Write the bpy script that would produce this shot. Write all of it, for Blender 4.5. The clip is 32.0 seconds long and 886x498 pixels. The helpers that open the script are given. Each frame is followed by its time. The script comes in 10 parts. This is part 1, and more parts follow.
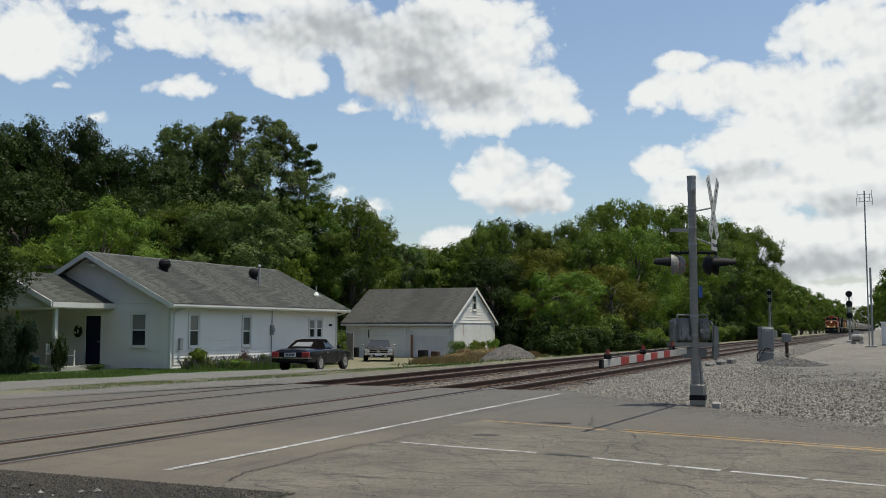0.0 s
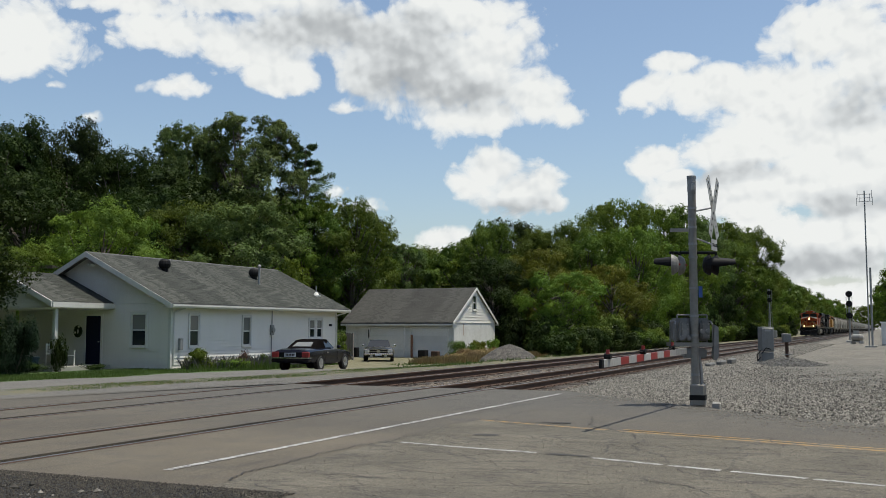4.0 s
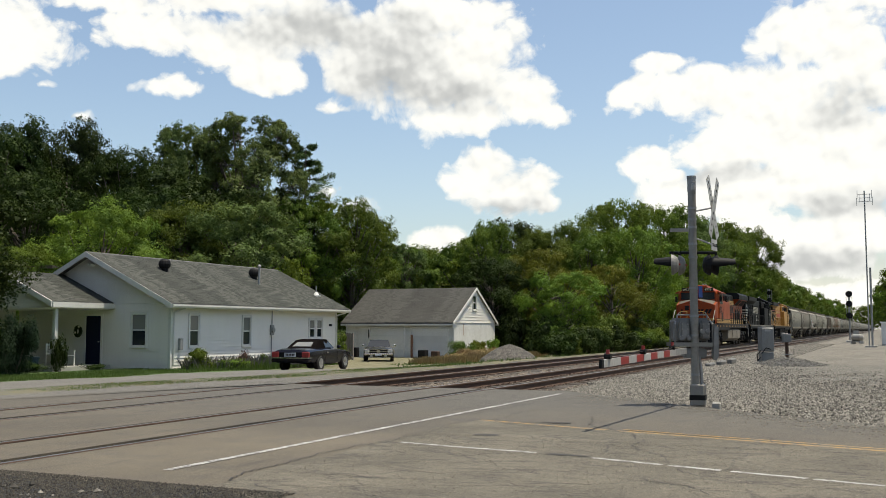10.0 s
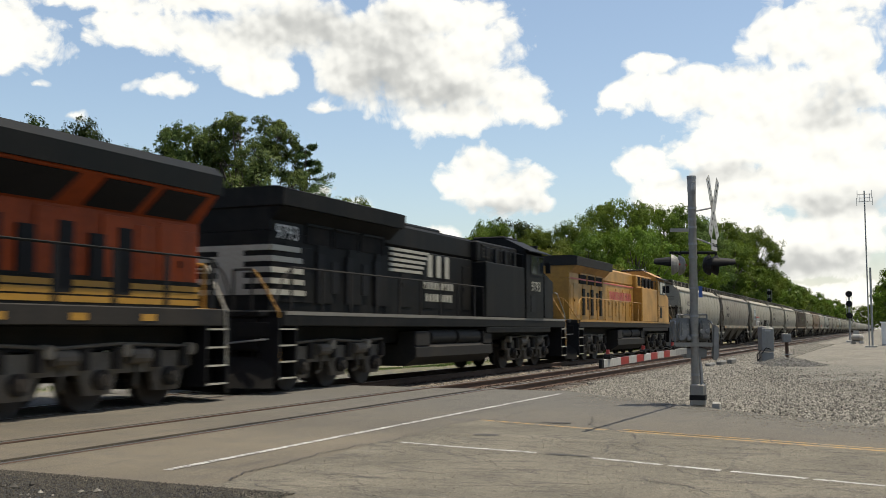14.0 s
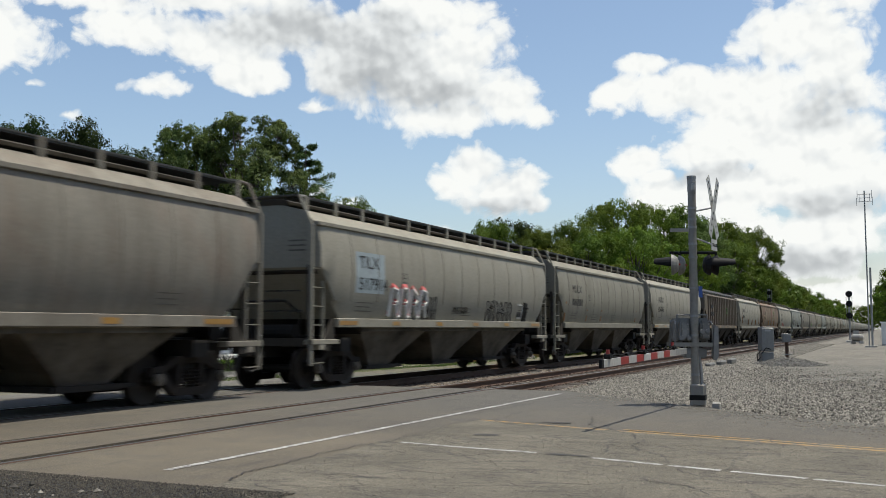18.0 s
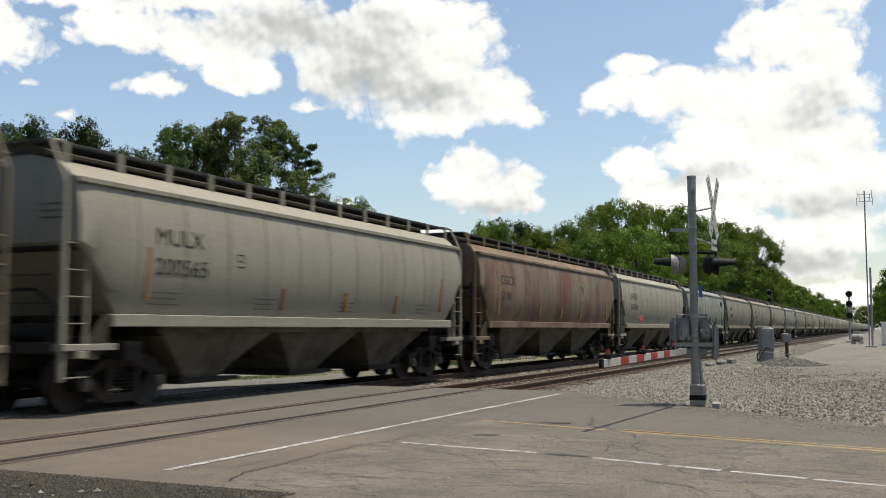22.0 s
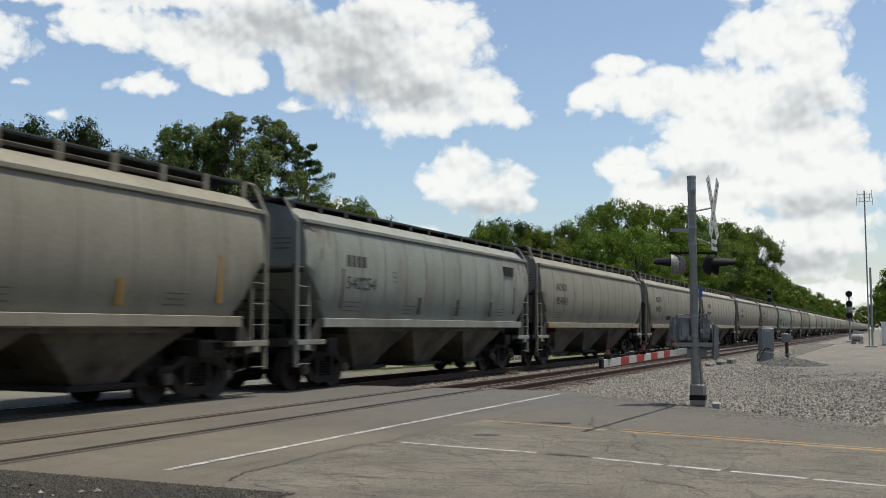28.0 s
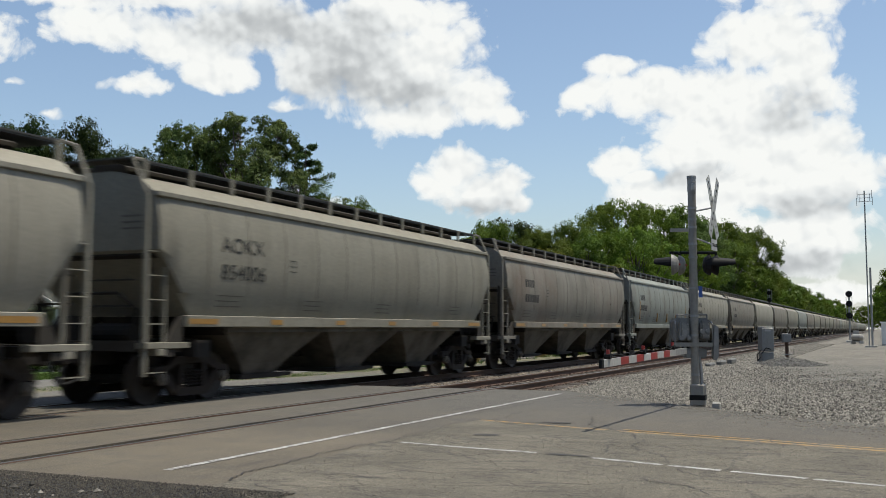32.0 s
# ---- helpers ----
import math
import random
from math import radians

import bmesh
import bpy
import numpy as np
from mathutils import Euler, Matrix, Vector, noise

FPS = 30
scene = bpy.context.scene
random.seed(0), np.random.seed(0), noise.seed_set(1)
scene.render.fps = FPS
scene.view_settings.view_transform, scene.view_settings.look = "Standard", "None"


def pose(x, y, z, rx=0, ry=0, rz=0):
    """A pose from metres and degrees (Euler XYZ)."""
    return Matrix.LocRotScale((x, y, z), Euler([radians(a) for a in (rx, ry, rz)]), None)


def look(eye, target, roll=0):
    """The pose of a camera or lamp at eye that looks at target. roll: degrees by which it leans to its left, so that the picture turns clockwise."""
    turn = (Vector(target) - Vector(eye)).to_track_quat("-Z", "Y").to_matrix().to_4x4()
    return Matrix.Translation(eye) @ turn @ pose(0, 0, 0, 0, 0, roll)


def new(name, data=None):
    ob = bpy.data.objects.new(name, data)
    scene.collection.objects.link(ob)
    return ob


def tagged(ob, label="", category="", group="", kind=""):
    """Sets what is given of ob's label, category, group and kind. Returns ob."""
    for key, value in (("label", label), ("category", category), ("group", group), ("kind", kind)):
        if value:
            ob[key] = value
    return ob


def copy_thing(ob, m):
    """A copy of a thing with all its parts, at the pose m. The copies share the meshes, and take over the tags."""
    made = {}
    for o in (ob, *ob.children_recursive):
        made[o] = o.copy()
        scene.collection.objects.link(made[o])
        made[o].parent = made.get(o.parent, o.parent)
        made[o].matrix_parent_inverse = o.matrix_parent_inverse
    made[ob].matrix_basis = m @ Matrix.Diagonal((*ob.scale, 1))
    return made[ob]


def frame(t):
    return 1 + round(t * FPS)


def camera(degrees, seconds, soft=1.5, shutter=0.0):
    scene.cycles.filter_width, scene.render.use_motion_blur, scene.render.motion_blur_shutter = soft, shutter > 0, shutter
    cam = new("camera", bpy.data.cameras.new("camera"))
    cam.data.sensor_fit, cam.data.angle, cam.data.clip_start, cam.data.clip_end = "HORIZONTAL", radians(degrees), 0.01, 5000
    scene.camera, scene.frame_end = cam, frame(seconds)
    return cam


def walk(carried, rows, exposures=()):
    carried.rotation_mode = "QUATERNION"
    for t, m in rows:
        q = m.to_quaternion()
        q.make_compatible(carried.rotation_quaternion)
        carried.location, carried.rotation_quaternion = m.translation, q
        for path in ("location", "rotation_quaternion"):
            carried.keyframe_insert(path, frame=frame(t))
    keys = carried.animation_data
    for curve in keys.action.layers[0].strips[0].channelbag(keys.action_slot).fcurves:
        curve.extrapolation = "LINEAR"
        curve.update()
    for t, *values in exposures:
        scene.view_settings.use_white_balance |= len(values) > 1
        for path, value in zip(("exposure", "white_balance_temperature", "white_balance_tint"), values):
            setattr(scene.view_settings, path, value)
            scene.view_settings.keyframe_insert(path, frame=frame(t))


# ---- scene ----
cam = camera(48.51, 32.0, soft=0.45, shutter=0.3)
EYE = (0.0, 0.0, 1.37)
CAM_POSE = pose(*EYE, 94.63, 0, -65.80)
walk(cam, [(0.0, CAM_POSE), (32.0, CAM_POSE)],
     exposures=[(0.0, -0.17, 6350, 7), (7.5, -0.15, 6350, 7), (9.5, 0.12, 6750, 7), (14.0, 0.15, 6850, 7), (17.0, -0.02, 6400, 7), (19.0, -0.02, 6400, 7), (20.0, 0.08, 6550, 7), (22.0, 0.13, 6700, 7), (25.0, 0.12, 6650, 7), (28.0, -0.05, 6400, 7), (32.0, -0.05, 6400, 7)])

# ---- world and sun ----
SUN_EL, SUN_DIR = radians(75), Vector((0.41, -0.91, 0)).normalized()
world = bpy.data.worlds.new("sky")
scene.world = world
world.use_nodes = True
wn = world.node_tree
sky = wn.nodes.new("ShaderNodeTexSky")
sky.sky_type = "NISHITA"
sky.sun_disc = False
sky.sun_elevation = SUN_EL
sky.sun_rotation = math.atan2(SUN_DIR.x, SUN_DIR.y)
sky.air_density, sky.dust_density, sky.ozone_density = 1.0, 1.6, 0.35
wn.nodes["Background"].inputs["Strength"].default_value = 0.15
wn.links.new(sky.outputs[0], wn.nodes["Background"].inputs["Color"])

sun = new("sun", bpy.data.lights.new("sun", "SUN"))
sun.data.energy, sun.data.angle, sun.data.color = 5.0, radians(0.6), (1.0, 0.93, 0.8)
sun_from = Vector((SUN_DIR.x * math.cos(SUN_EL), SUN_DIR.y * math.cos(SUN_EL), math.sin(SUN_EL)))
sun.matrix_world = look(sun_from * 50, (0, 0, 0))


# ---- materials ----
def nodes_of(name):
    m = bpy.data.materials.new(name)
    m.use_nodes = True
    nt = m.node_tree
    return m, nt, nt.nodes["Principled BSDF"]


def node(nt, kind, **values):
    n = nt.nodes.new(kind)
    for key, value in values.items():
        n.inputs[key.replace("_", " ")].default_value = value
    return n


def fbm(nt, scale, detail=5.0, rough=0.6, vector=None, distort=0.0):
    n = nt.nodes.new("ShaderNodeTexNoise")
    n.inputs["Scale"].default_value = scale
    n.inputs["Detail"].default_value = detail
    n.inputs["Roughness"].default_value = rough
    n.inputs["Distortion"].default_value = distort
    if vector:
        nt.links.new(vector, n.inputs["Vector"])
    return n.outputs["Fac"]


def ramp(nt, fac, stops):
    n = nt.nodes.new("ShaderNodeValToRGB")
    while len(n.color_ramp.elements) < len(stops):
        n.color_ramp.elements.new(0.5)
    for e, (p, c) in zip(n.color_ramp.elements, stops):
        e.position = p
        e.color = (*c, 1) if isinstance(c, (tuple, list)) else (c, c, c, 1)
    nt.links.new(fac, n.inputs["Fac"])
    return n.outputs["Color"]


def mix(nt, fac, a, b, blend="MIX"):
    n = nt.nodes.new("ShaderNodeMix")
    n.data_type, n.blend_type = "RGBA", blend
    for sock, v in ((n.inputs[0], fac), (n.inputs[6], a), (n.inputs[7], b)):
        if isinstance(v, bpy.types.NodeSocket):
            nt.links.new(v, sock)
        elif isinstance(v, tuple):
            sock.default_value = (*v[:3], 1)
        else:
            sock.default_value = v
    return n.outputs[2]


def math_node(nt, op, a, b=0.0, c=0.0):
    n = nt.nodes.new("ShaderNodeMath")
    n.operation = op
    for sock, v in zip(n.inputs, (a, b, c)):
        if isinstance(v, bpy.types.NodeSocket):
            nt.links.new(v, sock)
        else:
            sock.default_value = v
    return n.outputs[0]


def bump(nt, bsdf, height, strength=0.3, distance=0.02):
    n = nt.nodes.new("ShaderNodeBump")
    n.inputs["Strength"].default_value = strength
    n.inputs["Distance"].default_value = distance
    nt.links.new(height, n.inputs["Height"])
    nt.links.new(n.outputs["Normal"], bsdf.inputs["Normal"])


def coords(nt, kind="Object"):
    return nt.nodes.new("ShaderNodeTexCoord").outputs[kind]


def world_pos(nt):
    return nt.nodes.new("ShaderNodeNewGeometry").outputs["Position"]


def stretched(nt, vec, sx, sy, sz):
    n = nt.nodes.new("ShaderNodeVectorMath")
    n.operation = "MULTIPLY"
    nt.links.new(vec, n.inputs[0])
    n.inputs[1].default_value = (sx, sy, sz)
    return n.outputs[0]


def grimy(name, base, dirt=(0.08, 0.065, 0.05), amount=0.35, rough=0.6, metal=0.0, grain=14.0, streak=0.0, spec=0.5, relief=0.15):
    """Paint or metal with broad stains, fine grain and, where asked, vertical streaks."""
    m, nt, b = nodes_of(name)
    v = coords(nt)
    rnd = nt.nodes.new("ShaderNodeObjectInfo").outputs["Random"]
    shift = nt.nodes.new("ShaderNodeVectorMath")
    shift.operation = "ADD"
    nt.links.new(v, shift.inputs[0])
    off = math_node(nt, "MULTIPLY", rnd, 57.0)
    comb = nt.nodes.new("ShaderNodeCombineXYZ")
    nt.links.new(off, comb.inputs[0])
    nt.links.new(comb.outputs[0], shift.inputs[1])
    v = shift.outputs[0]
    broad = fbm(nt, 0.9, 6, 0.65, v)
    fine = fbm(nt, grain, 4, 0.6, v)
    col = mix(nt, math_node(nt, "MULTIPLY", ramp(nt, broad, [(0.42, 0.0), (0.72, 1.0)]), amount), base, dirt)
    if streak:
        s = fbm(nt, 1.0, 4, 0.6, stretched(nt, v, 2.6, 2.6, 0.16))
        col = mix(nt, math_node(nt, "MULTIPLY", ramp(nt, s, [(0.45, 0.0), (0.7, 1.0)]), streak), col, dirt)
    col = mix(nt, 0.12, col, ramp(nt, fine, [(0.3, 0.0), (0.7, 1.0)]), "OVERLAY")
    hsv = nt.nodes.new("ShaderNodeHueSaturation")
    nt.links.new(math_node(nt, "MULTIPLY_ADD", rnd, 0.16, 0.92), hsv.inputs["Value"])
    nt.links.new(col, hsv.inputs["Color"])
    nt.links.new(hsv.outputs[0], b.inputs["Base Color"])
    nt.links.new(math_node(nt, "MULTIPLY_ADD", broad, 0.3, rough - 0.15), b.inputs["Roughness"])
    b.inputs["Metallic"].default_value = metal
    b.inputs["Specular IOR Level"].default_value = spec
    if relief:
        bump(nt, b, fine, relief, 0.01)
    return m


def plain(name, base, rough=0.5, metal=0.0):
    return grimy(name, base, tuple(0.6 * c for c in base), 0.25, rough, metal, 30.0, relief=0.05)


def glow(name, color, strength, base=(0.8, 0.8, 0.8)):
    m, nt, b = nodes_of(name)
    b.inputs["Base Color"].default_value = (*base, 1)
    b.inputs["Emission Color"].default_value = (*color, 1)
    b.inputs["Emission Strength"].default_value = strength
    return m


def glass(name, tint=(0.02, 0.025, 0.03)):
    m, nt, b = nodes_of(name)
    b.inputs["Base Color"].default_value = (*tint, 1)
    b.inputs["Roughness"].default_value = 0.06
    b.inputs["IOR"].default_value = 1.5
    v = coords(nt)
    bump(nt, b, fbm(nt, 1.3, 2, 0.5, v), 0.05, 0.05)
    return m


def leafy(name, dark, light, trans=0.35):
    m = bpy.data.materials.new(name)
    m.use_nodes = True
    nt = m.node_tree
    nt.nodes.remove(nt.nodes["Principled BSDF"])
    out = nt.nodes["Material Output"]
    geo = nt.nodes.new("ShaderNodeNewGeometry")
    info = nt.nodes.new("ShaderNodeObjectInfo")
    clump = ramp(nt, fbm(nt, 1.1, 3, 0.6, geo.outputs["Position"]), [(0.3, 0.0), (0.7, 1.0)])
    col = mix(nt, math_node(nt, "MULTIPLY_ADD", geo.outputs["Random Per Island"], 0.45, math_node(nt, "MULTIPLY", clump, 0.55)), dark, light)
    big = fbm(nt, 0.35, 3, 0.6, geo.outputs["Position"])
    col = mix(nt, math_node(nt, "MULTIPLY", ramp(nt, big, [(0.45, 0.0), (0.75, 1.0)]), 0.45), col, (light[0] * 1.3, light[1] * 1.1, light[2] * 0.8))
    hsv = nt.nodes.new("ShaderNodeHueSaturation")
    nt.links.new(math_node(nt, "MULTIPLY_ADD", info.outputs["Random"], 0.03, 0.487), hsv.inputs["Hue"])
    nt.links.new(math_node(nt, "MULTIPLY_ADD", info.outputs["Random"], 0.35, 0.82), hsv.inputs["Value"])
    nt.links.new(col, hsv.inputs["Color"])
    d = nt.nodes.new("ShaderNodeBsdfDiffuse")
    t = nt.nodes.new("ShaderNodeBsdfTranslucent")
    g = nt.nodes.new("ShaderNodeBsdfGlossy")
    g.inputs["Roughness"].default_value = 0.45
    g.inputs["Color"].default_value = (0.5, 0.55, 0.5, 1)
    nt.links.new(hsv.outputs[0], d.inputs["Color"])
    nt.links.new(hsv.outputs[0], t.inputs["Color"])
    a = nt.nodes.new("ShaderNodeMixShader")
    a.inputs[0].default_value = trans
    nt.links.new(d.outputs[0], a.inputs[1])
    nt.links.new(t.outputs[0], a.inputs[2])
    c = nt.nodes.new("ShaderNodeMixShader")
    c.inputs[0].default_value = 0.022
    nt.links.new(a.outputs[0], c.inputs[1])
    nt.links.new(g.outputs[0], c.inputs[2])
    nt.links.new(c.outputs[0], out.inputs["Surface"])
    return m


def asphalt_material():
    m, nt, b = nodes_of("worn_asphalt")
    v = world_pos(nt)
    big = fbm(nt, 0.22, 6, 0.65, v)
    mid = fbm(nt, 1.7, 6, 0.7, v)
    fine = fbm(nt, 90, 3, 0.7, v)
    agg = fbm(nt, 35, 4, 0.7, v)
    col = mix(nt, ramp(nt, big, [(0.35, 0.0), (0.65, 1.0)]), (0.067, 0.056, 0.041), (0.12, 0.1, 0.071))
    sepx = nt.nodes.new("ShaderNodeSeparateXYZ")
    nt.links.new(v, sepx.inputs[0])
    clean = nt.nodes.new("ShaderNodeMapRange")
    clean.inputs["From Min"].default_value, clean.inputs["From Max"].default_value = 12.0, 19.0
    nt.links.new(math_node(nt, "MULTIPLY_ADD", mid, 4.0, sepx.outputs[0]), clean.inputs["Value"])
    col = mix(nt, math_node(nt, "MULTIPLY", clean.outputs[0], 0.85), col, (0.074, 0.069, 0.061))
    col = mix(nt, math_node(nt, "MULTIPLY", ramp(nt, mid, [(0.5, 0.0), (0.72, 1.0)]), 0.55), col, (0.045, 0.043, 0.04))
    tyre = fbm(nt, 1.0, 5, 0.65, stretched(nt, v, 2.2, 0.35, 1))
    col = mix(nt, math_node(nt, "MULTIPLY", ramp(nt, tyre, [(0.5, 0.0), (0.72, 1.0)]), 0.35), col, (0.05, 0.048, 0.045))
    col = mix(nt, math_node(nt, "MULTIPLY", ramp(nt, agg, [(0.53, 0.0), (0.68, 1.0)]), 0.6), col, (0.21, 0.19, 0.157))
    seam = fbm(nt, 1.0, 7, 0.72, stretched(nt, v, 0.3, 2.4, 1), 0.8)
    col = mix(nt, math_node(nt, "MULTIPLY", ramp(nt, seam, [(0.55, 0.0), (0.66, 1.0)]), 0.5), col, (0.034, 0.032, 0.03))
    col = mix(nt, 0.45, col, ramp(nt, fine, [(0.25, 0.0), (0.75, 1.0)]), "OVERLAY")
    nt.links.new(col, b.inputs["Base Color"])
    b.inputs["Roughness"].default_value = 0.88
    bump(nt, b, math_node(nt, "ADD", fine, math_node(nt, "MULTIPLY", agg, 1.4)), 0.35, 0.01)
    return m


def patch_material():
    """The rough, cracked and dusty asphalt along the road edge."""
    m, nt, b = nodes_of("rough_asphalt_patch")
    v = world_pos(nt)
    w = stretched(nt, v, 2.4, 0.8, 1)
    streak = fbm(nt, 1.3, 8, 0.75, w, 0.8)
    agg = fbm(nt, 30, 5, 0.8, v)
    grit = fbm(nt, 110, 3, 0.75, v)
    big = fbm(nt, 0.6, 6, 0.7, v)
    col = mix(nt, ramp(nt, big, [(0.35, 0.0), (0.65, 1.0)]), (0.08, 0.071, 0.054), (0.142, 0.126, 0.097))
    col = mix(nt, math_node(nt, "MULTIPLY", ramp(nt, streak, [(0.53, 0.0), (0.62, 1.0)]), 0.6), col, (0.03, 0.028, 0.025))
    short = fbm(nt, 1.0, 7, 0.8, stretched(nt, v, 3.5, 1.6, 1), 1.2)
    col = mix(nt, math_node(nt, "MULTIPLY", ramp(nt, short, [(0.57, 0.0), (0.62, 1.0)]), 0.7), col, (0.025, 0.023, 0.02))
    warp = nt.nodes.new("ShaderNodeTexNoise")
    warp.inputs["Scale"].default_value, warp.inputs["Detail"].default_value = 2.5, 5
    nt.links.new(v, warp.inputs["Vector"])
    bent = nt.nodes.new("ShaderNodeVectorMath")
    bent.operation = "MULTIPLY_ADD"
    nt.links.new(warp.outputs["Color"], bent.inputs[0])
    bent.inputs[1].default_value = (0.7, 0.7, 0)
    nt.links.new(stretched(nt, v, 1.0, 0.65, 0), bent.inputs[2])
    vor = nt.nodes.new("ShaderNodeTexVoronoi")
    vor.feature = "DISTANCE_TO_EDGE"
    vor.inputs["Scale"].default_value = 1.15
    nt.links.new(bent.outputs[0], vor.inputs["Vector"])
    line = ramp(nt, vor.outputs["Distance"], [(0.006, 1.0), (0.03, 0.0)])
    crack = math_node(nt, "MULTIPLY", line, ramp(nt, big, [(0.38, 0.1), (0.6, 1.0)]))
    col = mix(nt, math_node(nt, "MULTIPLY", crack, 0.35), col, (0.02, 0.019, 0.017))
    col = mix(nt, math_node(nt, "MULTIPLY", ramp(nt, agg, [(0.54, 0.0), (0.68, 1.0)]), 0.6), col, (0.25, 0.232, 0.195))
    col = mix(nt, 0.75, col, ramp(nt, grit, [(0.3, 0.0), (0.7, 1.0)]), "OVERLAY")
    nt.links.new(col, b.inputs["Base Color"])
    b.inputs["Roughness"].default_value = 0.93
    h = math_node(nt, "MULTIPLY_ADD", crack, -1.5, math_node(nt, "ADD", agg, math_node(nt, "MULTIPLY", streak, -0.8)))
    bump(nt, b, h, 0.55, 0.02)
    return m


def road_paint(name, base):
    """Line paint, worn through to the asphalt in spots."""
    m, nt, b = nodes_of(name)
    v = world_pos(nt)
    wear = fbm(nt, 7, 6, 0.75, v)
    fine = fbm(nt, 60, 4, 0.7, v)
    k = ramp(nt, math_node(nt, "MULTIPLY_ADD", fine, 0.35, wear), [(0.6, 0.0), (0.78, 1.0)])
    nt.links.new(mix(nt, k, base, (0.085, 0.081, 0.074)), b.inputs["Base Color"])
    b.inputs["Roughness"].default_value = 0.7
    return m


def gravel_material(name, tones, scale=22.0, sand=0.0, depth=0.04):
    m, nt, b = nodes_of(name)
    v = world_pos(nt)
    vor = nt.nodes.new("ShaderNodeTexVoronoi")
    vor.inputs["Scale"].default_value = scale
    vor.inputs["Randomness"].default_value = 1.0
    nt.links.new(v, vor.inputs["Vector"])
    sep = nt.nodes.new("ShaderNodeSeparateColor")
    nt.links.new(vor.outputs["Color"], sep.inputs[0])
    col = ramp(nt, sep.outputs[0], [(0.0, tones[0]), (0.5, tones[1]), (1.0, tones[2])])
    big = fbm(nt, 0.3, 6, 0.65, v)
    col = mix(nt, math_node(nt, "MULTIPLY", ramp(nt, big, [(0.4, 0.0), (0.7, 1.0)]), 0.45), col, tuple(0.62 * c for c in tones[1]))
    # darken the gaps between stones: their contact shade is put into the colour
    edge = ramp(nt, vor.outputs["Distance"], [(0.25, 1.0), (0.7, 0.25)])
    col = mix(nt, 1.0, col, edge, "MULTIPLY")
    if sand:
        s = fbm(nt, 0.8, 6, 0.7, v)
        col = mix(nt, math_node(nt, "MULTIPLY", ramp(nt, s, [(0.4, 0.0), (0.6, 1.0)]), sand), col, (0.36, 0.32, 0.265))
    nt.links.new(col, b.inputs["Base Color"])
    b.inputs["Roughness"].default_value = 0.9
    inv = math_node(nt, "SUBTRACT", 1.0, vor.outputs["Distance"])
    bump(nt, b, inv, 0.9, depth)
    return m


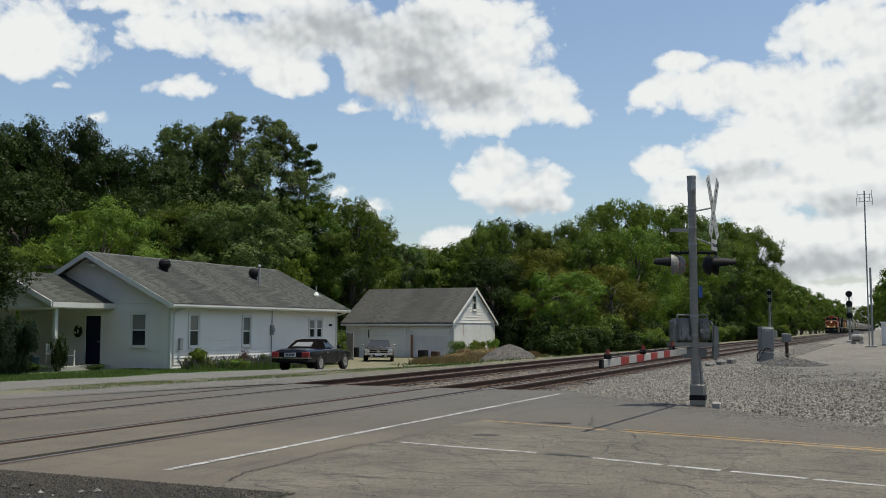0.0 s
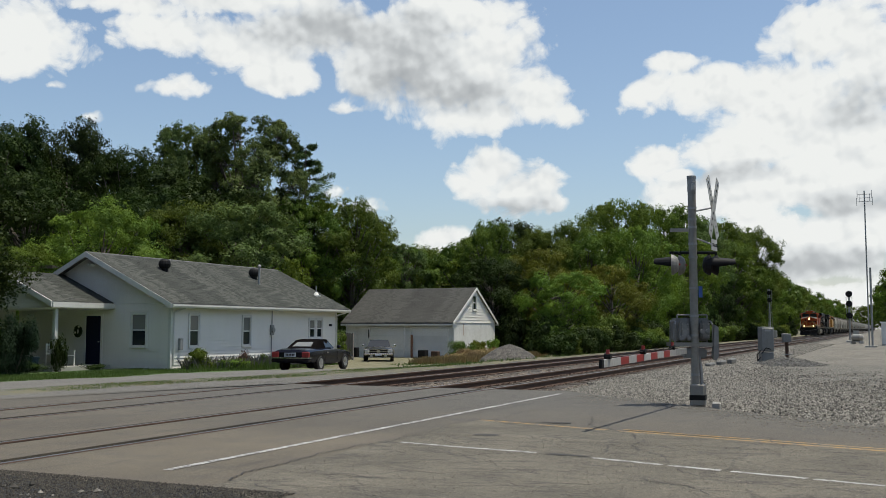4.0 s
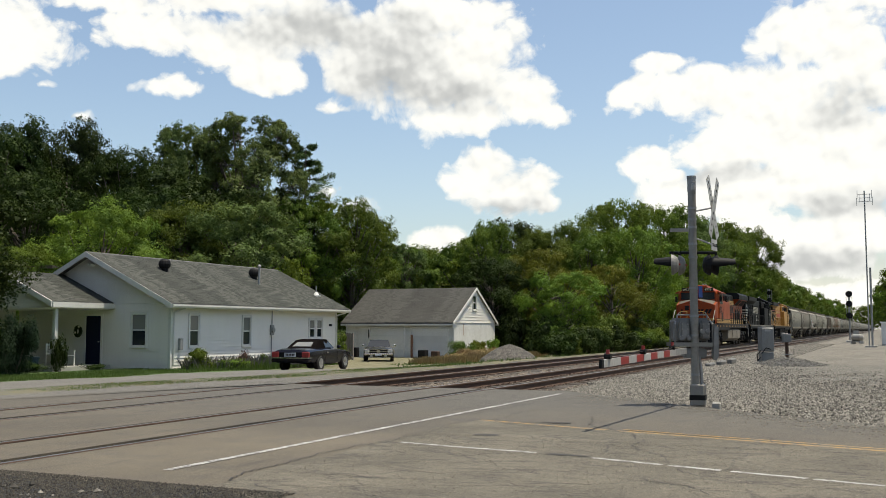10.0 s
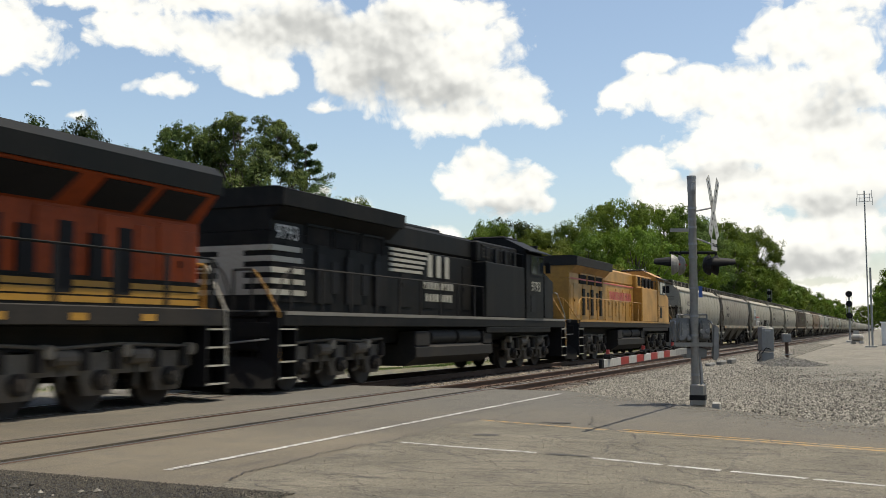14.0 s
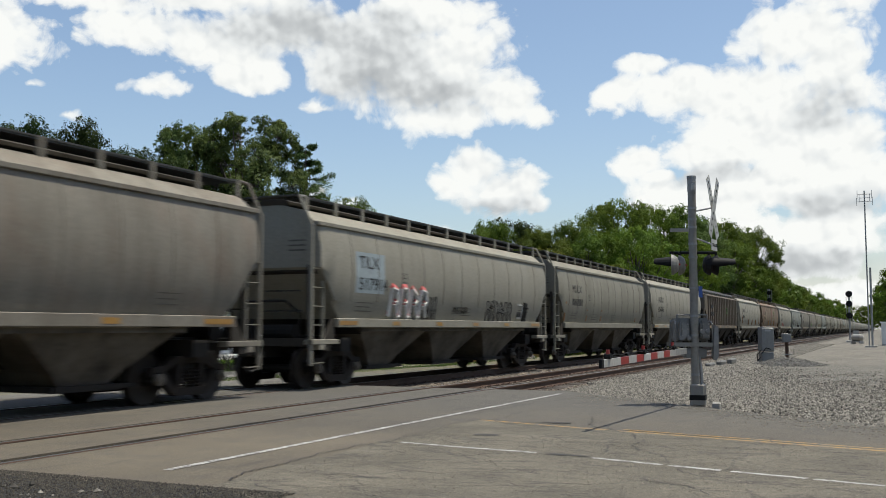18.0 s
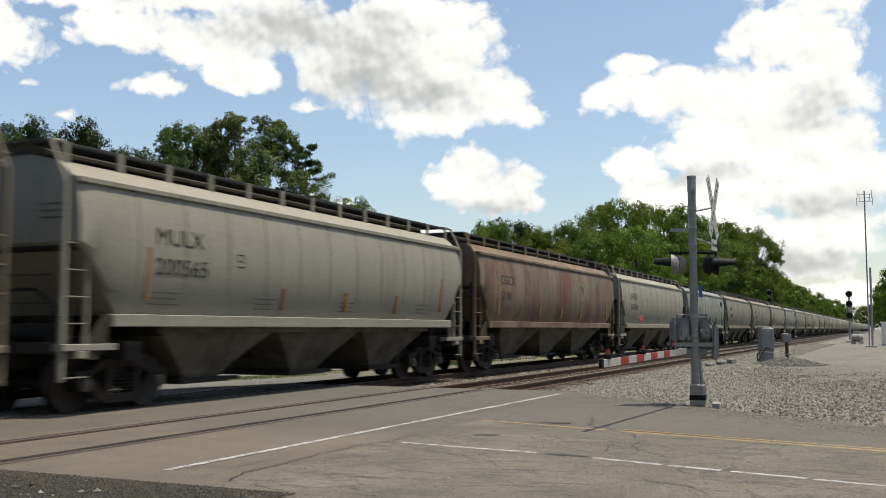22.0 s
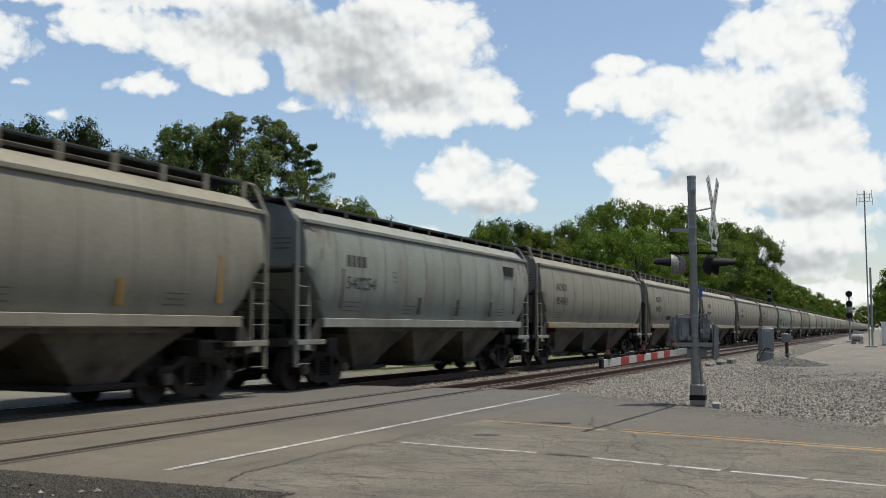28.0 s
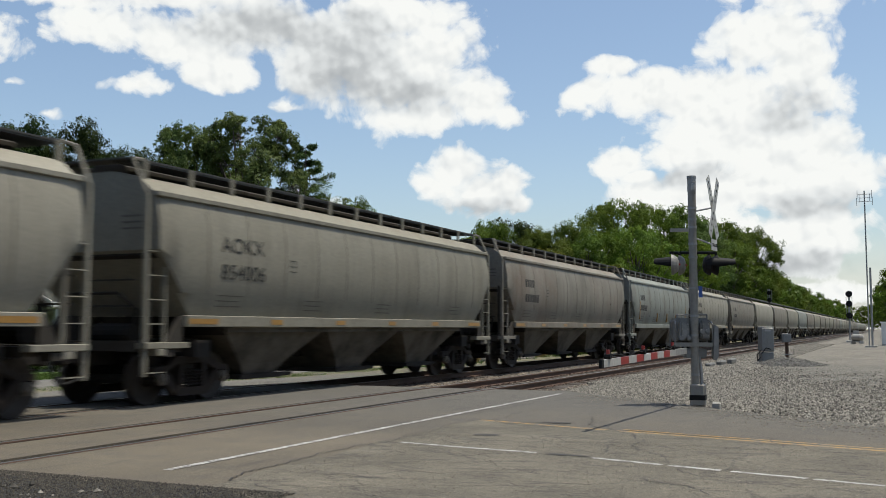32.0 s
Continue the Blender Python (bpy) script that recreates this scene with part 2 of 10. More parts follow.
def ground_material():
    """Earth sheet: lawn, dry weeds, gravel drive and pale railway gravel by place."""
    m, nt, b = nodes_of("ground_cover")
    p = world_pos(nt)
    jit = fbm(nt, 0.55, 6, 0.7, p)
    sep = nt.nodes.new("ShaderNodeSeparateXYZ")
    nt.links.new(p, sep.inputs[0])
    x, y = sep.outputs[0], sep.outputs[1]
    yj = math_node(nt, "MULTIPLY_ADD", math_node(nt, "SUBTRACT", jit, 0.5), 2.6, y)
    xj = math_node(nt, "MULTIPLY_ADD", math_node(nt, "SUBTRACT", jit, 0.5), 9.0, x)

    def step(value, edge, width):
        n = nt.nodes.new("ShaderNodeMapRange")
        n.inputs["From Min"].default_value = edge - width
        n.inputs["From Max"].default_value = edge + width
        nt.links.new(value, n.inputs["Value"])
        return n.outputs[0]

    vor = nt.nodes.new("ShaderNodeTexVoronoi")
    vor.inputs["Scale"].default_value = 30
    nt.links.new(p, vor.inputs["Vector"])
    sp = nt.nodes.new("ShaderNodeSeparateColor")
    nt.links.new(vor.outputs["Color"], sp.inputs[0])
    big = fbm(nt, 0.25, 6, 0.7, p)
    stone = ramp(nt, sp.outputs[0], [(0.0, (0.07, 0.066, 0.058)), (0.5, (0.16, 0.151, 0.132)), (1.0, (0.29, 0.275, 0.24))])
    # shade between the stones, multiplied into their colour by cell distance
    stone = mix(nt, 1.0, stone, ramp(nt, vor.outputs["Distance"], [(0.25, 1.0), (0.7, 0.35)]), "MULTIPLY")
    sand = mix(nt, ramp(nt, big, [(0.35, 0.0), (0.65, 1.0)]), (0.155, 0.141, 0.116), (0.29, 0.26, 0.21))
    sand = mix(nt, 0.35, sand, ramp(nt, fbm(nt, 6, 6, 0.8, p), [(0.3, 0.0), (0.7, 1.0)]), "OVERLAY")
    tracks = fbm(nt, 0.55, 6, 0.7, p, 0.6)
    sand = mix(nt, math_node(nt, "MULTIPLY", ramp(nt, tracks, [(0.46, 0.0), (0.62, 1.0)]), 0.55), sand, (0.13, 0.121, 0.104))
    sand = mix(nt, math_node(nt, "MULTIPLY_ADD", ramp(nt, fbm(nt, 0.9, 5, 0.7, p), [(0.4, 0.0), (0.62, 1.0)]), 0.4, 0.25), sand, stone)
    stone = mix(nt, math_node(nt, "MULTIPLY", step(math_node(nt, "MULTIPLY_ADD", y, -2.2, xj), 38, 12), 0.92), stone, sand)
    drive = mix(nt, ramp(nt, jit, [(0.35, 0.0), (0.65, 1.0)]), (0.12, 0.116, 0.108), (0.19, 0.182, 0.167))
    drive = mix(nt, 0.35, drive, stone)
    g = fbm(nt, 2.2, 7, 0.75, p)
    grass = mix(nt, ramp(nt, g, [(0.35, 0.0), (0.65, 1.0)]), (0.045, 0.085, 0.02), (0.1, 0.155, 0.045))
    dry = mix(nt, ramp(nt, g, [(0.4, 0.0), (0.65, 1.0)]), (0.095, 0.1, 0.045), (0.185, 0.16, 0.095))
    strip = mix(nt, ramp(nt, g, [(0.4, 0.0), (0.55, 1.0)]), drive, dry)
    col = mix(nt, step(yj, 15.6, 0.5), stone, mix(nt, 0.5, stone, drive))
    weedy = mix(nt, ramp(nt, g, [(0.42, 0.0), (0.56, 1.0)]), (0.075, 0.07, 0.06), dry)
    col = mix(nt, math_node(nt, "MULTIPLY", step(yj, 15.2, 0.4), step(xj, 30, 4)), col, weedy)
    col = mix(nt, step(yj, 17.5, 0.35), col, strip)
    col = mix(nt, step(yj, 19.4, 0.5), col, drive)
    lawn = mix(nt, step(xj, 48, 6), grass, mix(nt, 0.25, dry, grass))
    col = mix(nt, step(yj, 24.9, 0.4), col, lawn)
    wild = mix(nt, ramp(nt, g, [(0.3, 0.0), (0.6, 1.0)]), (0.07, 0.075, 0.035), (0.2, 0.18, 0.11))
    col = mix(nt, math_node(nt, "MULTIPLY", step(xj, 41, 3), step(yj, 16.6, 0.6)), col, wild)
    far = math_node(nt, "MULTIPLY", step(y, -12, 3), -1.0)
    col = mix(nt, math_node(nt, "ADD", far, 1.0), col, grass)
    nt.links.new(col, b.inputs["Base Color"])
    b.inputs["Roughness"].default_value = 0.95
    h = math_node(nt, "ADD", math_node(nt, "SUBTRACT", 1.0, vor.outputs["Distance"]), g)
    bump(nt, b, h, 0.6, 0.04)
    return m


def stone_material(name, dark, light):
    m, nt, b = nodes_of(name)
    geo = nt.nodes.new("ShaderNodeNewGeometry")
    col = mix(nt, geo.outputs["Random Per Island"], dark, light)
    col = mix(nt, 0.2, col, ramp(nt, fbm(nt, 60, 3, 0.6, geo.outputs["Position"]), [(0.3, 0.0), (0.7, 1.0)]), "OVERLAY")
    nt.links.new(col, b.inputs["Base Color"])
    b.inputs["Roughness"].default_value = 0.9
    return m


def shingle_material(name, c0, c1):
    m, nt, b = nodes_of(name)
    v = coords(nt)
    br = nt.nodes.new("ShaderNodeTexBrick")
    br.inputs["Scale"].default_value = 1.0
    br.inputs["Brick Width"].default_value = 0.32
    br.inputs["Row Height"].default_value = 0.14
    br.inputs["Mortar Size"].default_value = 0.008
    br.inputs["Color1"].default_value = (*c0, 1)
    br.inputs["Color2"].default_value = (*c1, 1)
    br.inputs["Mortar"].default_value = (0.04, 0.04, 0.04, 1)
    sep = nt.nodes.new("ShaderNodeSeparateXYZ")
    nt.links.new(v, sep.inputs[0])
    comb = nt.nodes.new("ShaderNodeCombineXYZ")
    nt.links.new(math_node(nt, "ADD", sep.outputs[0], sep.outputs[1]), comb.inputs[0])
    nt.links.new(math_node(nt, "MULTIPLY", sep.outputs[2], 1.9), comb.inputs[1])
    nt.links.new(comb.outputs[0], br.inputs["Vector"])
    big = fbm(nt, 0.7, 6, 0.7, v)
    fine = fbm(nt, 40, 3, 0.7, v)
    col = mix(nt, math_node(nt, "MULTIPLY", ramp(nt, big, [(0.4, 0.0), (0.7, 1.0)]), 0.35), br.outputs["Color"], (0.13, 0.125, 0.115))
    col = mix(nt, 0.3, col, ramp(nt, fine, [(0.25, 0.0), (0.75, 1.0)]), "OVERLAY")
    nt.links.new(col, b.inputs["Base Color"])
    b.inputs["Roughness"].default_value = 0.9
    bump(nt, b, math_node(nt, "ADD", br.outputs["Fac"], fine), 0.3, 0.01)
    return m


def shingle_tab_material(name, c0, c1):
    m, nt, b = nodes_of(name)
    geo = nt.nodes.new("ShaderNodeNewGeometry")
    v = geo.outputs["Position"]
    col = mix(nt, geo.outputs["Random Per Island"], c0, c1)
    big = fbm(nt, 2.2, 6, 0.7, v)
    col = mix(nt, math_node(nt, "MULTIPLY", ramp(nt, big, [(0.4, 0.0), (0.7, 1.0)]), 0.08), col, c0)
    col = mix(nt, 0.6, col, ramp(nt, fbm(nt, 16, 5, 0.85, v), [(0.25, 0.0), (0.75, 1.0)]), "OVERLAY")
    nt.links.new(col, b.inputs["Base Color"])
    b.inputs["Roughness"].default_value = 0.92
    b.inputs["Specular IOR Level"].default_value = 0.25
    return m


M = {
    "asphalt": asphalt_material(), "patch": patch_material(), "ground": ground_material(),
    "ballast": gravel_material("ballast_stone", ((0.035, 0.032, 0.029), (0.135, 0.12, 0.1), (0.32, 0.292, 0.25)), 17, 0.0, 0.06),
    "stone": stone_material("grey_stones", (0.036, 0.033, 0.029), (0.3, 0.28, 0.24)), "stone_brown": stone_material("brown_grey_stones", (0.075, 0.056, 0.042), (0.3, 0.25, 0.2)),
    "white_line": road_paint("white_line_paint", (0.4, 0.395, 0.375)),
    "yellow_line": road_paint("yellow_line_paint", (0.34, 0.2, 0.042)),
    "crack": grimy("crack_filler", (0.022, 0.021, 0.02), rough=0.8),
    "tie": grimy("creosoted_tie", (0.06, 0.048, 0.039), (0.15, 0.138, 0.122), 0.6, 0.9, grain=20, relief=0.5),
    "rail": grimy("rusted_rail", (0.085, 0.048, 0.031), (0.04, 0.027, 0.02), 0.5, 0.7, 0.3),
    "rail_head": grimy("polished_rail_head", (0.22, 0.222, 0.225), (0.06, 0.056, 0.052), 0.7, 0.42, 0.8, relief=0.02),
    "white_siding": grimy("white_siding", (0.72, 0.69, 0.63), (0.56, 0.54, 0.49), 0.22, 0.55, grain=25, streak=0.12),
    "white_trim": grimy("white_trim_paint", (0.66, 0.645, 0.605), (0.4, 0.39, 0.36), 0.25, 0.5),
    "block_wall": grimy("painted_block_wall", (0.62, 0.615, 0.585), (0.36, 0.35, 0.3), 0.35, 0.8, grain=9, streak=0.2, relief=0.4),
    "shingle": shingle_material("grey_shingles", (0.075, 0.075, 0.075), (0.145, 0.142, 0.137)),
    "shingle_garage": shingle_material("grey_brown_shingles", (0.085, 0.082, 0.076), (0.155, 0.148, 0.137)),
    "glass": glass("window_glass"), "glass_blind": glass("glass_over_blind", (0.2, 0.2, 0.185)), "navy": grimy("navy_door_paint", (0.008, 0.012, 0.032), (0.012, 0.014, 0.03), rough=0.6, spec=0.12),
    "dark": grimy("shadowed_interior", (0.012, 0.012, 0.012), rough=0.9, spec=0.1), "black": grimy("black_paint", (0.01, 0.01, 0.011), (0.035, 0.032, 0.03), 0.3, 0.6, spec=0.15),
    "blind": grimy("cream_blind", (0.55, 0.53, 0.48), rough=0.8),
    "grey_metal": grimy("galvanised_metal", (0.31, 0.31, 0.305), (0.19, 0.18, 0.17), 0.4, 0.5, 0.35),
    "alu_mast": grimy("silver_mast_paint", (0.3, 0.285, 0.255), (0.2, 0.19, 0.18), 0.5, 0.5, 0.25, streak=0.25),
    "red_band": grimy("red_reflective", (0.27, 0.022, 0.02), rough=0.5), "white_band": grimy("white_reflective", (0.4, 0.398, 0.385), (0.3, 0.29, 0.27), 0.4, 0.5),
    "red_lens": glow("red_lens", (1.0, 0.08, 0.03), 0.04, (0.16, 0.012, 0.012)), "lit_lens": glow("lit_lens", (1.0, 0.25, 0.08), 0.9, (0.4, 0.1, 0.05)),
    "blue_sign": grimy("blue_sign", (0.03, 0.1, 0.4), rough=0.4), "concrete": grimy("weathered_concrete", (0.4, 0.39, 0.36), (0.2, 0.19, 0.17), 0.5, 0.9, relief=0.4),
    "bark": grimy("tree_bark", (0.1, 0.085, 0.07), (0.04, 0.035, 0.03), 0.6, 0.95, grain=10, relief=0.6),
    # near-black leaf tones: shade on the woods is put into the colour
    "leaf_dark": leafy("dark_shaded_foliage", (0.008, 0.017, 0.003), (0.038, 0.06, 0.01), 0.15),
    "leaf_mid": leafy("green_foliage", (0.028, 0.052, 0.007), (0.14, 0.196, 0.026), 0.3),
    "leaf_light": leafy("light_green_foliage", (0.05, 0.088, 0.011), (0.17, 0.24, 0.032), 0.32),
    "leaf_silver": leafy("silver_green_foliage", (0.03, 0.05, 0.013), (0.135, 0.185, 0.05), 0.28),
    "leaf_yellow": leafy("yellow_green_foliage", (0.05, 0.07, 0.009), (0.2, 0.22, 0.03)),
    "needle": leafy("spruce_needles", (0.03, 0.052, 0.018), (0.1, 0.14, 0.05), 0.25),
    "needle_dark": leafy("evergreen_needles", (0.008, 0.017, 0.009), (0.03, 0.05, 0.024), 0.15),
    "dry_weed": leafy("dry_weeds", (0.15, 0.105, 0.05), (0.3, 0.225, 0.115), 0.3),
    "mech_grey": grimy("grey_machine_enamel", (0.27, 0.265, 0.25), (0.05, 0.046, 0.042), 0.55, 0.55, 0.1, streak=0.3),
    "shingle_tab": shingle_tab_material("grey_shingle_tabs", (0.031, 0.0335, 0.029), (0.078, 0.08, 0.069)),
    "shingle_tab_brown": shingle_tab_material("grey_brown_shingle_tabs", (0.045, 0.044, 0.04), (0.07, 0.069, 0.062)),
    "grass_blade": leafy("grass_blades", (0.05, 0.085, 0.02), (0.12, 0.17, 0.045), 0.4),
}


# ---- building helpers ----
def box(bm, x0, x1, y0, y1, z0, z1, bev=0.0):
    v = [bm.verts.new((x, y, z)) for z in (z0, z1) for y in (y0, y1) for x in (x0, x1)]
    fs = [bm.faces.new([v[i] for i in q]) for q in ((0, 2, 3, 1), (4, 5, 7, 6), (0, 1, 5, 4), (2, 6, 7, 3), (0, 4, 6, 2), (1, 3, 7, 5))]
    if bev:
        bmesh.ops.bevel(bm, geom=list({e for q in fs for e in q.edges}), offset=bev, segments=1, affect="EDGES")


def prism(bm, pts, axis, a0, a1):
    """Extrude a closed outline along an axis. Outline pairs: axis x -> (y, z), axis y -> (x, z), axis z -> (x, y)."""
    def at(p, a):
        return {"x": (a, p[0], p[1]), "y": (p[0], a, p[1]), "z": (p[0], p[1], a)}[axis]
    lo = [bm.verts.new(at(p, a0)) for p in pts]
    hi = [bm.verts.new(at(p, a1)) for p in pts]
    n = len(pts)
    for i in range(n):
        bm.faces.new((lo[i], lo[(i + 1) % n], hi[(i + 1) % n], hi[i]))
    bm.faces.new(lo[::-1])
    bm.faces.new(hi)


def loft(bm, rings, close=True, cap=True):
    """Skin between rings of equal length."""
    vs = [[bm.verts.new(p) for p in r] for r in rings]
    n = len(vs[0])
    for a, b in zip(vs, vs[1:]):
        for i in range(n if close else n - 1):
            j = (i + 1) % n
            bm.faces.new((a[i], a[j], b[j], b[i]))
    if cap:
        bm.faces.new(vs[0][::-1])
        bm.faces.new(vs[-1])


def rod(bm, p0, p1, r, n=8, r1=None):
    p0, p1 = Vector(p0), Vector(p1)
    d = (p1 - p0)
    u = d.orthogonal().normalized()
    w = d.normalized().cross(u)
    r1 = r if r1 is None else r1
    ring = [(math.cos(2 * math.pi * i / n), math.sin(2 * math.pi * i / n)) for i in range(n)]
    loft(bm, [[p0 + (u * c + w * s) * r for c, s in ring], [p1 + (u * c + w * s) * r1 for c, s in ring]])


def pipe(bm, pts, r, n=6):
    for a, b in zip(pts, pts[1:]):
        rod(bm, a, b, r, n)


def mesh_of(name, bm, material, smooth=False):
    bmesh.ops.recalc_face_normals(bm, faces=bm.faces)
    if smooth:
        for e in bm.edges:
            e.smooth = len(e.link_faces) == 2 and e.calc_face_angle() < 0.55
    me = bpy.data.meshes.new(name)
    bm.to_mesh(me)
    bm.free()
    if material:
        me.materials.append(material)
    if smooth:
        me.polygons.foreach_set("use_smooth", [True] * len(me.polygons))
    return me


def part(name, bm, material, parent=None, label="", smooth=False):
    ob = new(name, mesh_of(name, bm, material, smooth))
    ob.parent = parent
    if label:
        ob["label"] = label
    return ob


def share(name, me, parent, m=None, label=""):
    ob = new(name, me)
    ob.parent = parent
    if m is not None:
        ob.matrix_basis = m
    if label:
        ob["label"] = label
    return ob


def boxes(name, material, parent, *dims, bev=0.0, label=""):
    bm = bmesh.new()
    for d in dims:
        box(bm, *d, bev=bev)
    return part(name, bm, material, parent, label)


def thing(name, m, label, category, group="", kind=""):
    ob = new(name)
    ob.empty_display_size = 0.3
    ob.matrix_basis = m
    return tagged(ob, label, category, group, kind)


def lettering(name, text, size, material, parent, m, label=""):
    cu = bpy.data.curves.new(name, "FONT")
    cu.body, cu.size, cu.extrude = text, size, 0.002
    cu.materials.append(material)
    ob = new(name, cu)
    ob.parent, ob.matrix_basis = parent, m
    if label:
        ob["label"] = label
    return ob


# ---- ground, road and tracks ----
NEAR_TRACK, FAR_TRACK = 9.05, 13.0


def ease(a, b, v):
    k = min(1.0, max(0.0, (v - a) / (b - a)))
    return k * k * (3 - 2 * k)


def ground_z(x, y):
    z = -0.05 - 0.12 * ease(18, 30, x) * ease(-2, 3, y)
    z -= 0.16 * ease(6.8, 7.6, y) * (1 - ease(14.6, 15.6, y))
    z -= 0.09 * ease(15.0, 22.0, y) + 0.12 * ease(20, 27, y) + 0.22 * ease(32, 42, x) * ease(16, 22, y)
    return z


def build_ground():
    xs = [-2500, -900, -300, -120, -60] + [-30 + 1.5 * i for i in range(101)] + [130, 145, 165, 190, 230, 300, 420, 650, 1100, 1900, 3200]
    ys = [-2500, -900, -300, -120, -60, -35] + [-20 + 1.0 * i for i in range(66)] + [52, 60, 72, 90, 120, 180, 300, 600, 1200, 2500]
    verts = [(x, y, ground_z(x, y) + (0.05 * (noise.noise((x * 0.35, y * 0.35, 0))) if y > 16.5 or (x > 24 and y < 6) else 0)) for y in ys for x in xs]
    n = len(xs)
    faces = [(j * n + i, j * n + i + 1, (j + 1) * n + i + 1, (j + 1) * n + i) for j in range(len(ys) - 1) for i in range(n - 1)]
    me = bpy.data.meshes.new("ground")
    me.from_pydata(verts, [], faces)
    me.materials.append(M["ground"])
    me.polygons.foreach_set("use_smooth", [True] * len(me.polygons))
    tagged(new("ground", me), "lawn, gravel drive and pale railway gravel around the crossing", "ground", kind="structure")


def slab(name, outline, z1, z0, material, label, category="road", kind="structure"):
    bm = bmesh.new()
    prism(bm, outline, "z", z0, z1)
    return tagged(part(name, bm, material), label, category, kind=kind)


def wobble(points, amp, step, seed):
    """Resample a line and shake it sideways."""
    out = []
    for (ax, ay), (bx, by) in zip(points, points[1:]):
        d = math.hypot(bx - ax, by - ay)
        k = max(1, int(d / step))
        for i in range(k):
            f = i / k
            x, y = ax + (bx - ax) * f, ay + (by - ay) * f
            o = amp * (noise.noise((x * 1.7 + seed, y * 1.7, seed)) + 0.3 * noise.noise((x * 11 + seed, y * 11, seed)))
            out.append((x - (by - ay) / d * o, y + (bx - ax) / d * o))
    out.append(points[-1])
    return out


def ribbon(bm, points, w0, w1, z):
    """A flat strip along a line, a few millimetres thick."""
    vs = []
    for i, p in enumerate(points):
        a, b = points[max(0, i - 1)], points[min(len(points) - 1, i + 1)]
        d = math.hypot(b[0] - a[0], b[1] - a[1]) or 1
        nx, ny = -(b[1] - a[1]) / d, (b[0] - a[0]) / d
        w = (w0 + (w1 - w0) * i / (len(points) - 1)) / 2
        vs.append((bm.verts.new((p[0] + nx * w, p[1] + ny * w, z)), bm.verts.new((p[0] - nx * w, p[1] - ny * w, z))))
    for (a, b), (c, d) in zip(vs, vs[1:]):
        bm.faces.new((a, b, d, c))


def build_road():
    edge = wobble([(13.2, -2.2), (15.1, 0.05), (17.1, 2.35), (19.0, 4.4), (21.1, 6.5), (21.0, 7.6)], 0.18, 0.35, 3)
    far = wobble([(21.2, 13.5), (19.7, 14.3), (18.2, 15.0), (16.0, 15.6), (12.0, 16.0)], 0.15, 0.4, 8)
    # the roadway is cut where the rails' flangeways run
    cuts = sorted(t + s * (0.7535 + o) for t in (NEAR_TRACK, FAR_TRACK) for s in (-1, 1) for o in (-0.2, 0.1))
    lanes = [(cuts[1], cuts[2]), (cuts[3], cuts[4]), (cuts[5], cuts[6])]
    road = thing("road", pose(0, 0, 0), "worn grey asphalt road over a two-track level crossing", "road", kind="structure")

    def sheet(name, outline, material, z1=0.0, label=""):
        bm = bmesh.new()
        prism(bm, outline, "z", -0.14, z1)
        return part(name, bm, material, road, label)

    sheet("near_lane", [(-30, -40), (8, -40), (11, -6)] + edge + [(21.0, cuts[0]), (-30, cuts[0])], M["asphalt"])
    for a, b in lanes:
        sheet("crossing_panel", [(-30, a), (21.0, a), (21.0, b), (-30, b)], M["asphalt"])
    sheet("far_lane", [(-30, cuts[7]), (21.2, cuts[7])] + far + [(11, 60), (-30, 60)], M["asphalt"])
    patch = wobble([(7.4, 5.45), (8.8, 5.55), (10.4, 5.6), (12.2, 5.72), (13.8, 5.65)], 0.12, 0.12, 21)
    bm = bmesh.new()
    prism(bm, patch + [(13.2, 3.6), (10.9, -8), (-6, -8), (-6, 5.2)], "z", -0.02, 0.004)
    part("asphalt_patch", bm, M["patch"], road, "rough patched asphalt with dark tar streaks")
    gut = wobble([(4.0, 8.1), (6.0, 8.0), (6.81, 7.6), (6.89, 6.98), (6.9, 6.4), (6.96, 5.86), (7.0, 5.4), (6.97, 5.15), (6.73, 4.8), (6.4, 4.4)], 0.16, 0.06, 5)
    bm = bmesh.new()
    prism(bm, gut + [(4.0, 4.0)], "z", -0.01, 0.012)
    part("dirt_shoulder", bm, M["gutter"], road, "dark grit heaped at the road edge")

    def line(name, pts, w0, w1, material, z=0.005, amp=0.008):
        bm = bmesh.new()
        ribbon(bm, wobble(pts, amp, 0.3, 11), w0, w1, z)
        part(name, bm, material, road)

    line("stop_line", [(7.73, 6.41), (11.0, 6.385), (14.2, 6.36), (20.1, 6.31)], 0.095, 0.105, M["white_line"], amp=0.006)
    line("edge_line", [(10.75, 5.4), (10.62, 4.77), (10.45, 3.57)], 0.08, 0.09, M["white_line"], 0.0075)
    line("edge_line", [(10.28, 2.9), (10.05, 2.1)], 0.09, 0.09, M["white_line"], 0.0075)
    line("edge_line", [(10.03, 2.03), (9.88, 1.5)], 0.09, 0.09, M["white_line"], 0.0075)
    line("edge_line", [(9.86, 1.4), (9.68, 0.7)], 0.08, 0.09, M["white_line"], 0.0075)
    line("edge_line", [(9.66, 0.64), (9.5, 0.05), (9.0, -2), (8.3, -5)], 0.08, 0.08, M["white_line"], 0.0075)
    line("centre_line", [(13.85, 5.6), (13.3, 3.9), (13.2, 3.5)], 0.1, 0.11, M["yellow_line"])
    line("centre_line", [(13.12, 3.35), (12.2, 0.05), (11.6, -3)], 0.1, 0.11, M["yellow_line"])
    line("centre_line", [(13.32, 3.3), (12.4, 0.0), (11.8, -3)], 0.07, 0.07, M["yellow_line"])
    line("edge_line", [(13.5, 15.35), (11.5, 15.7)], 0.08, 0.08, M["white_line"])
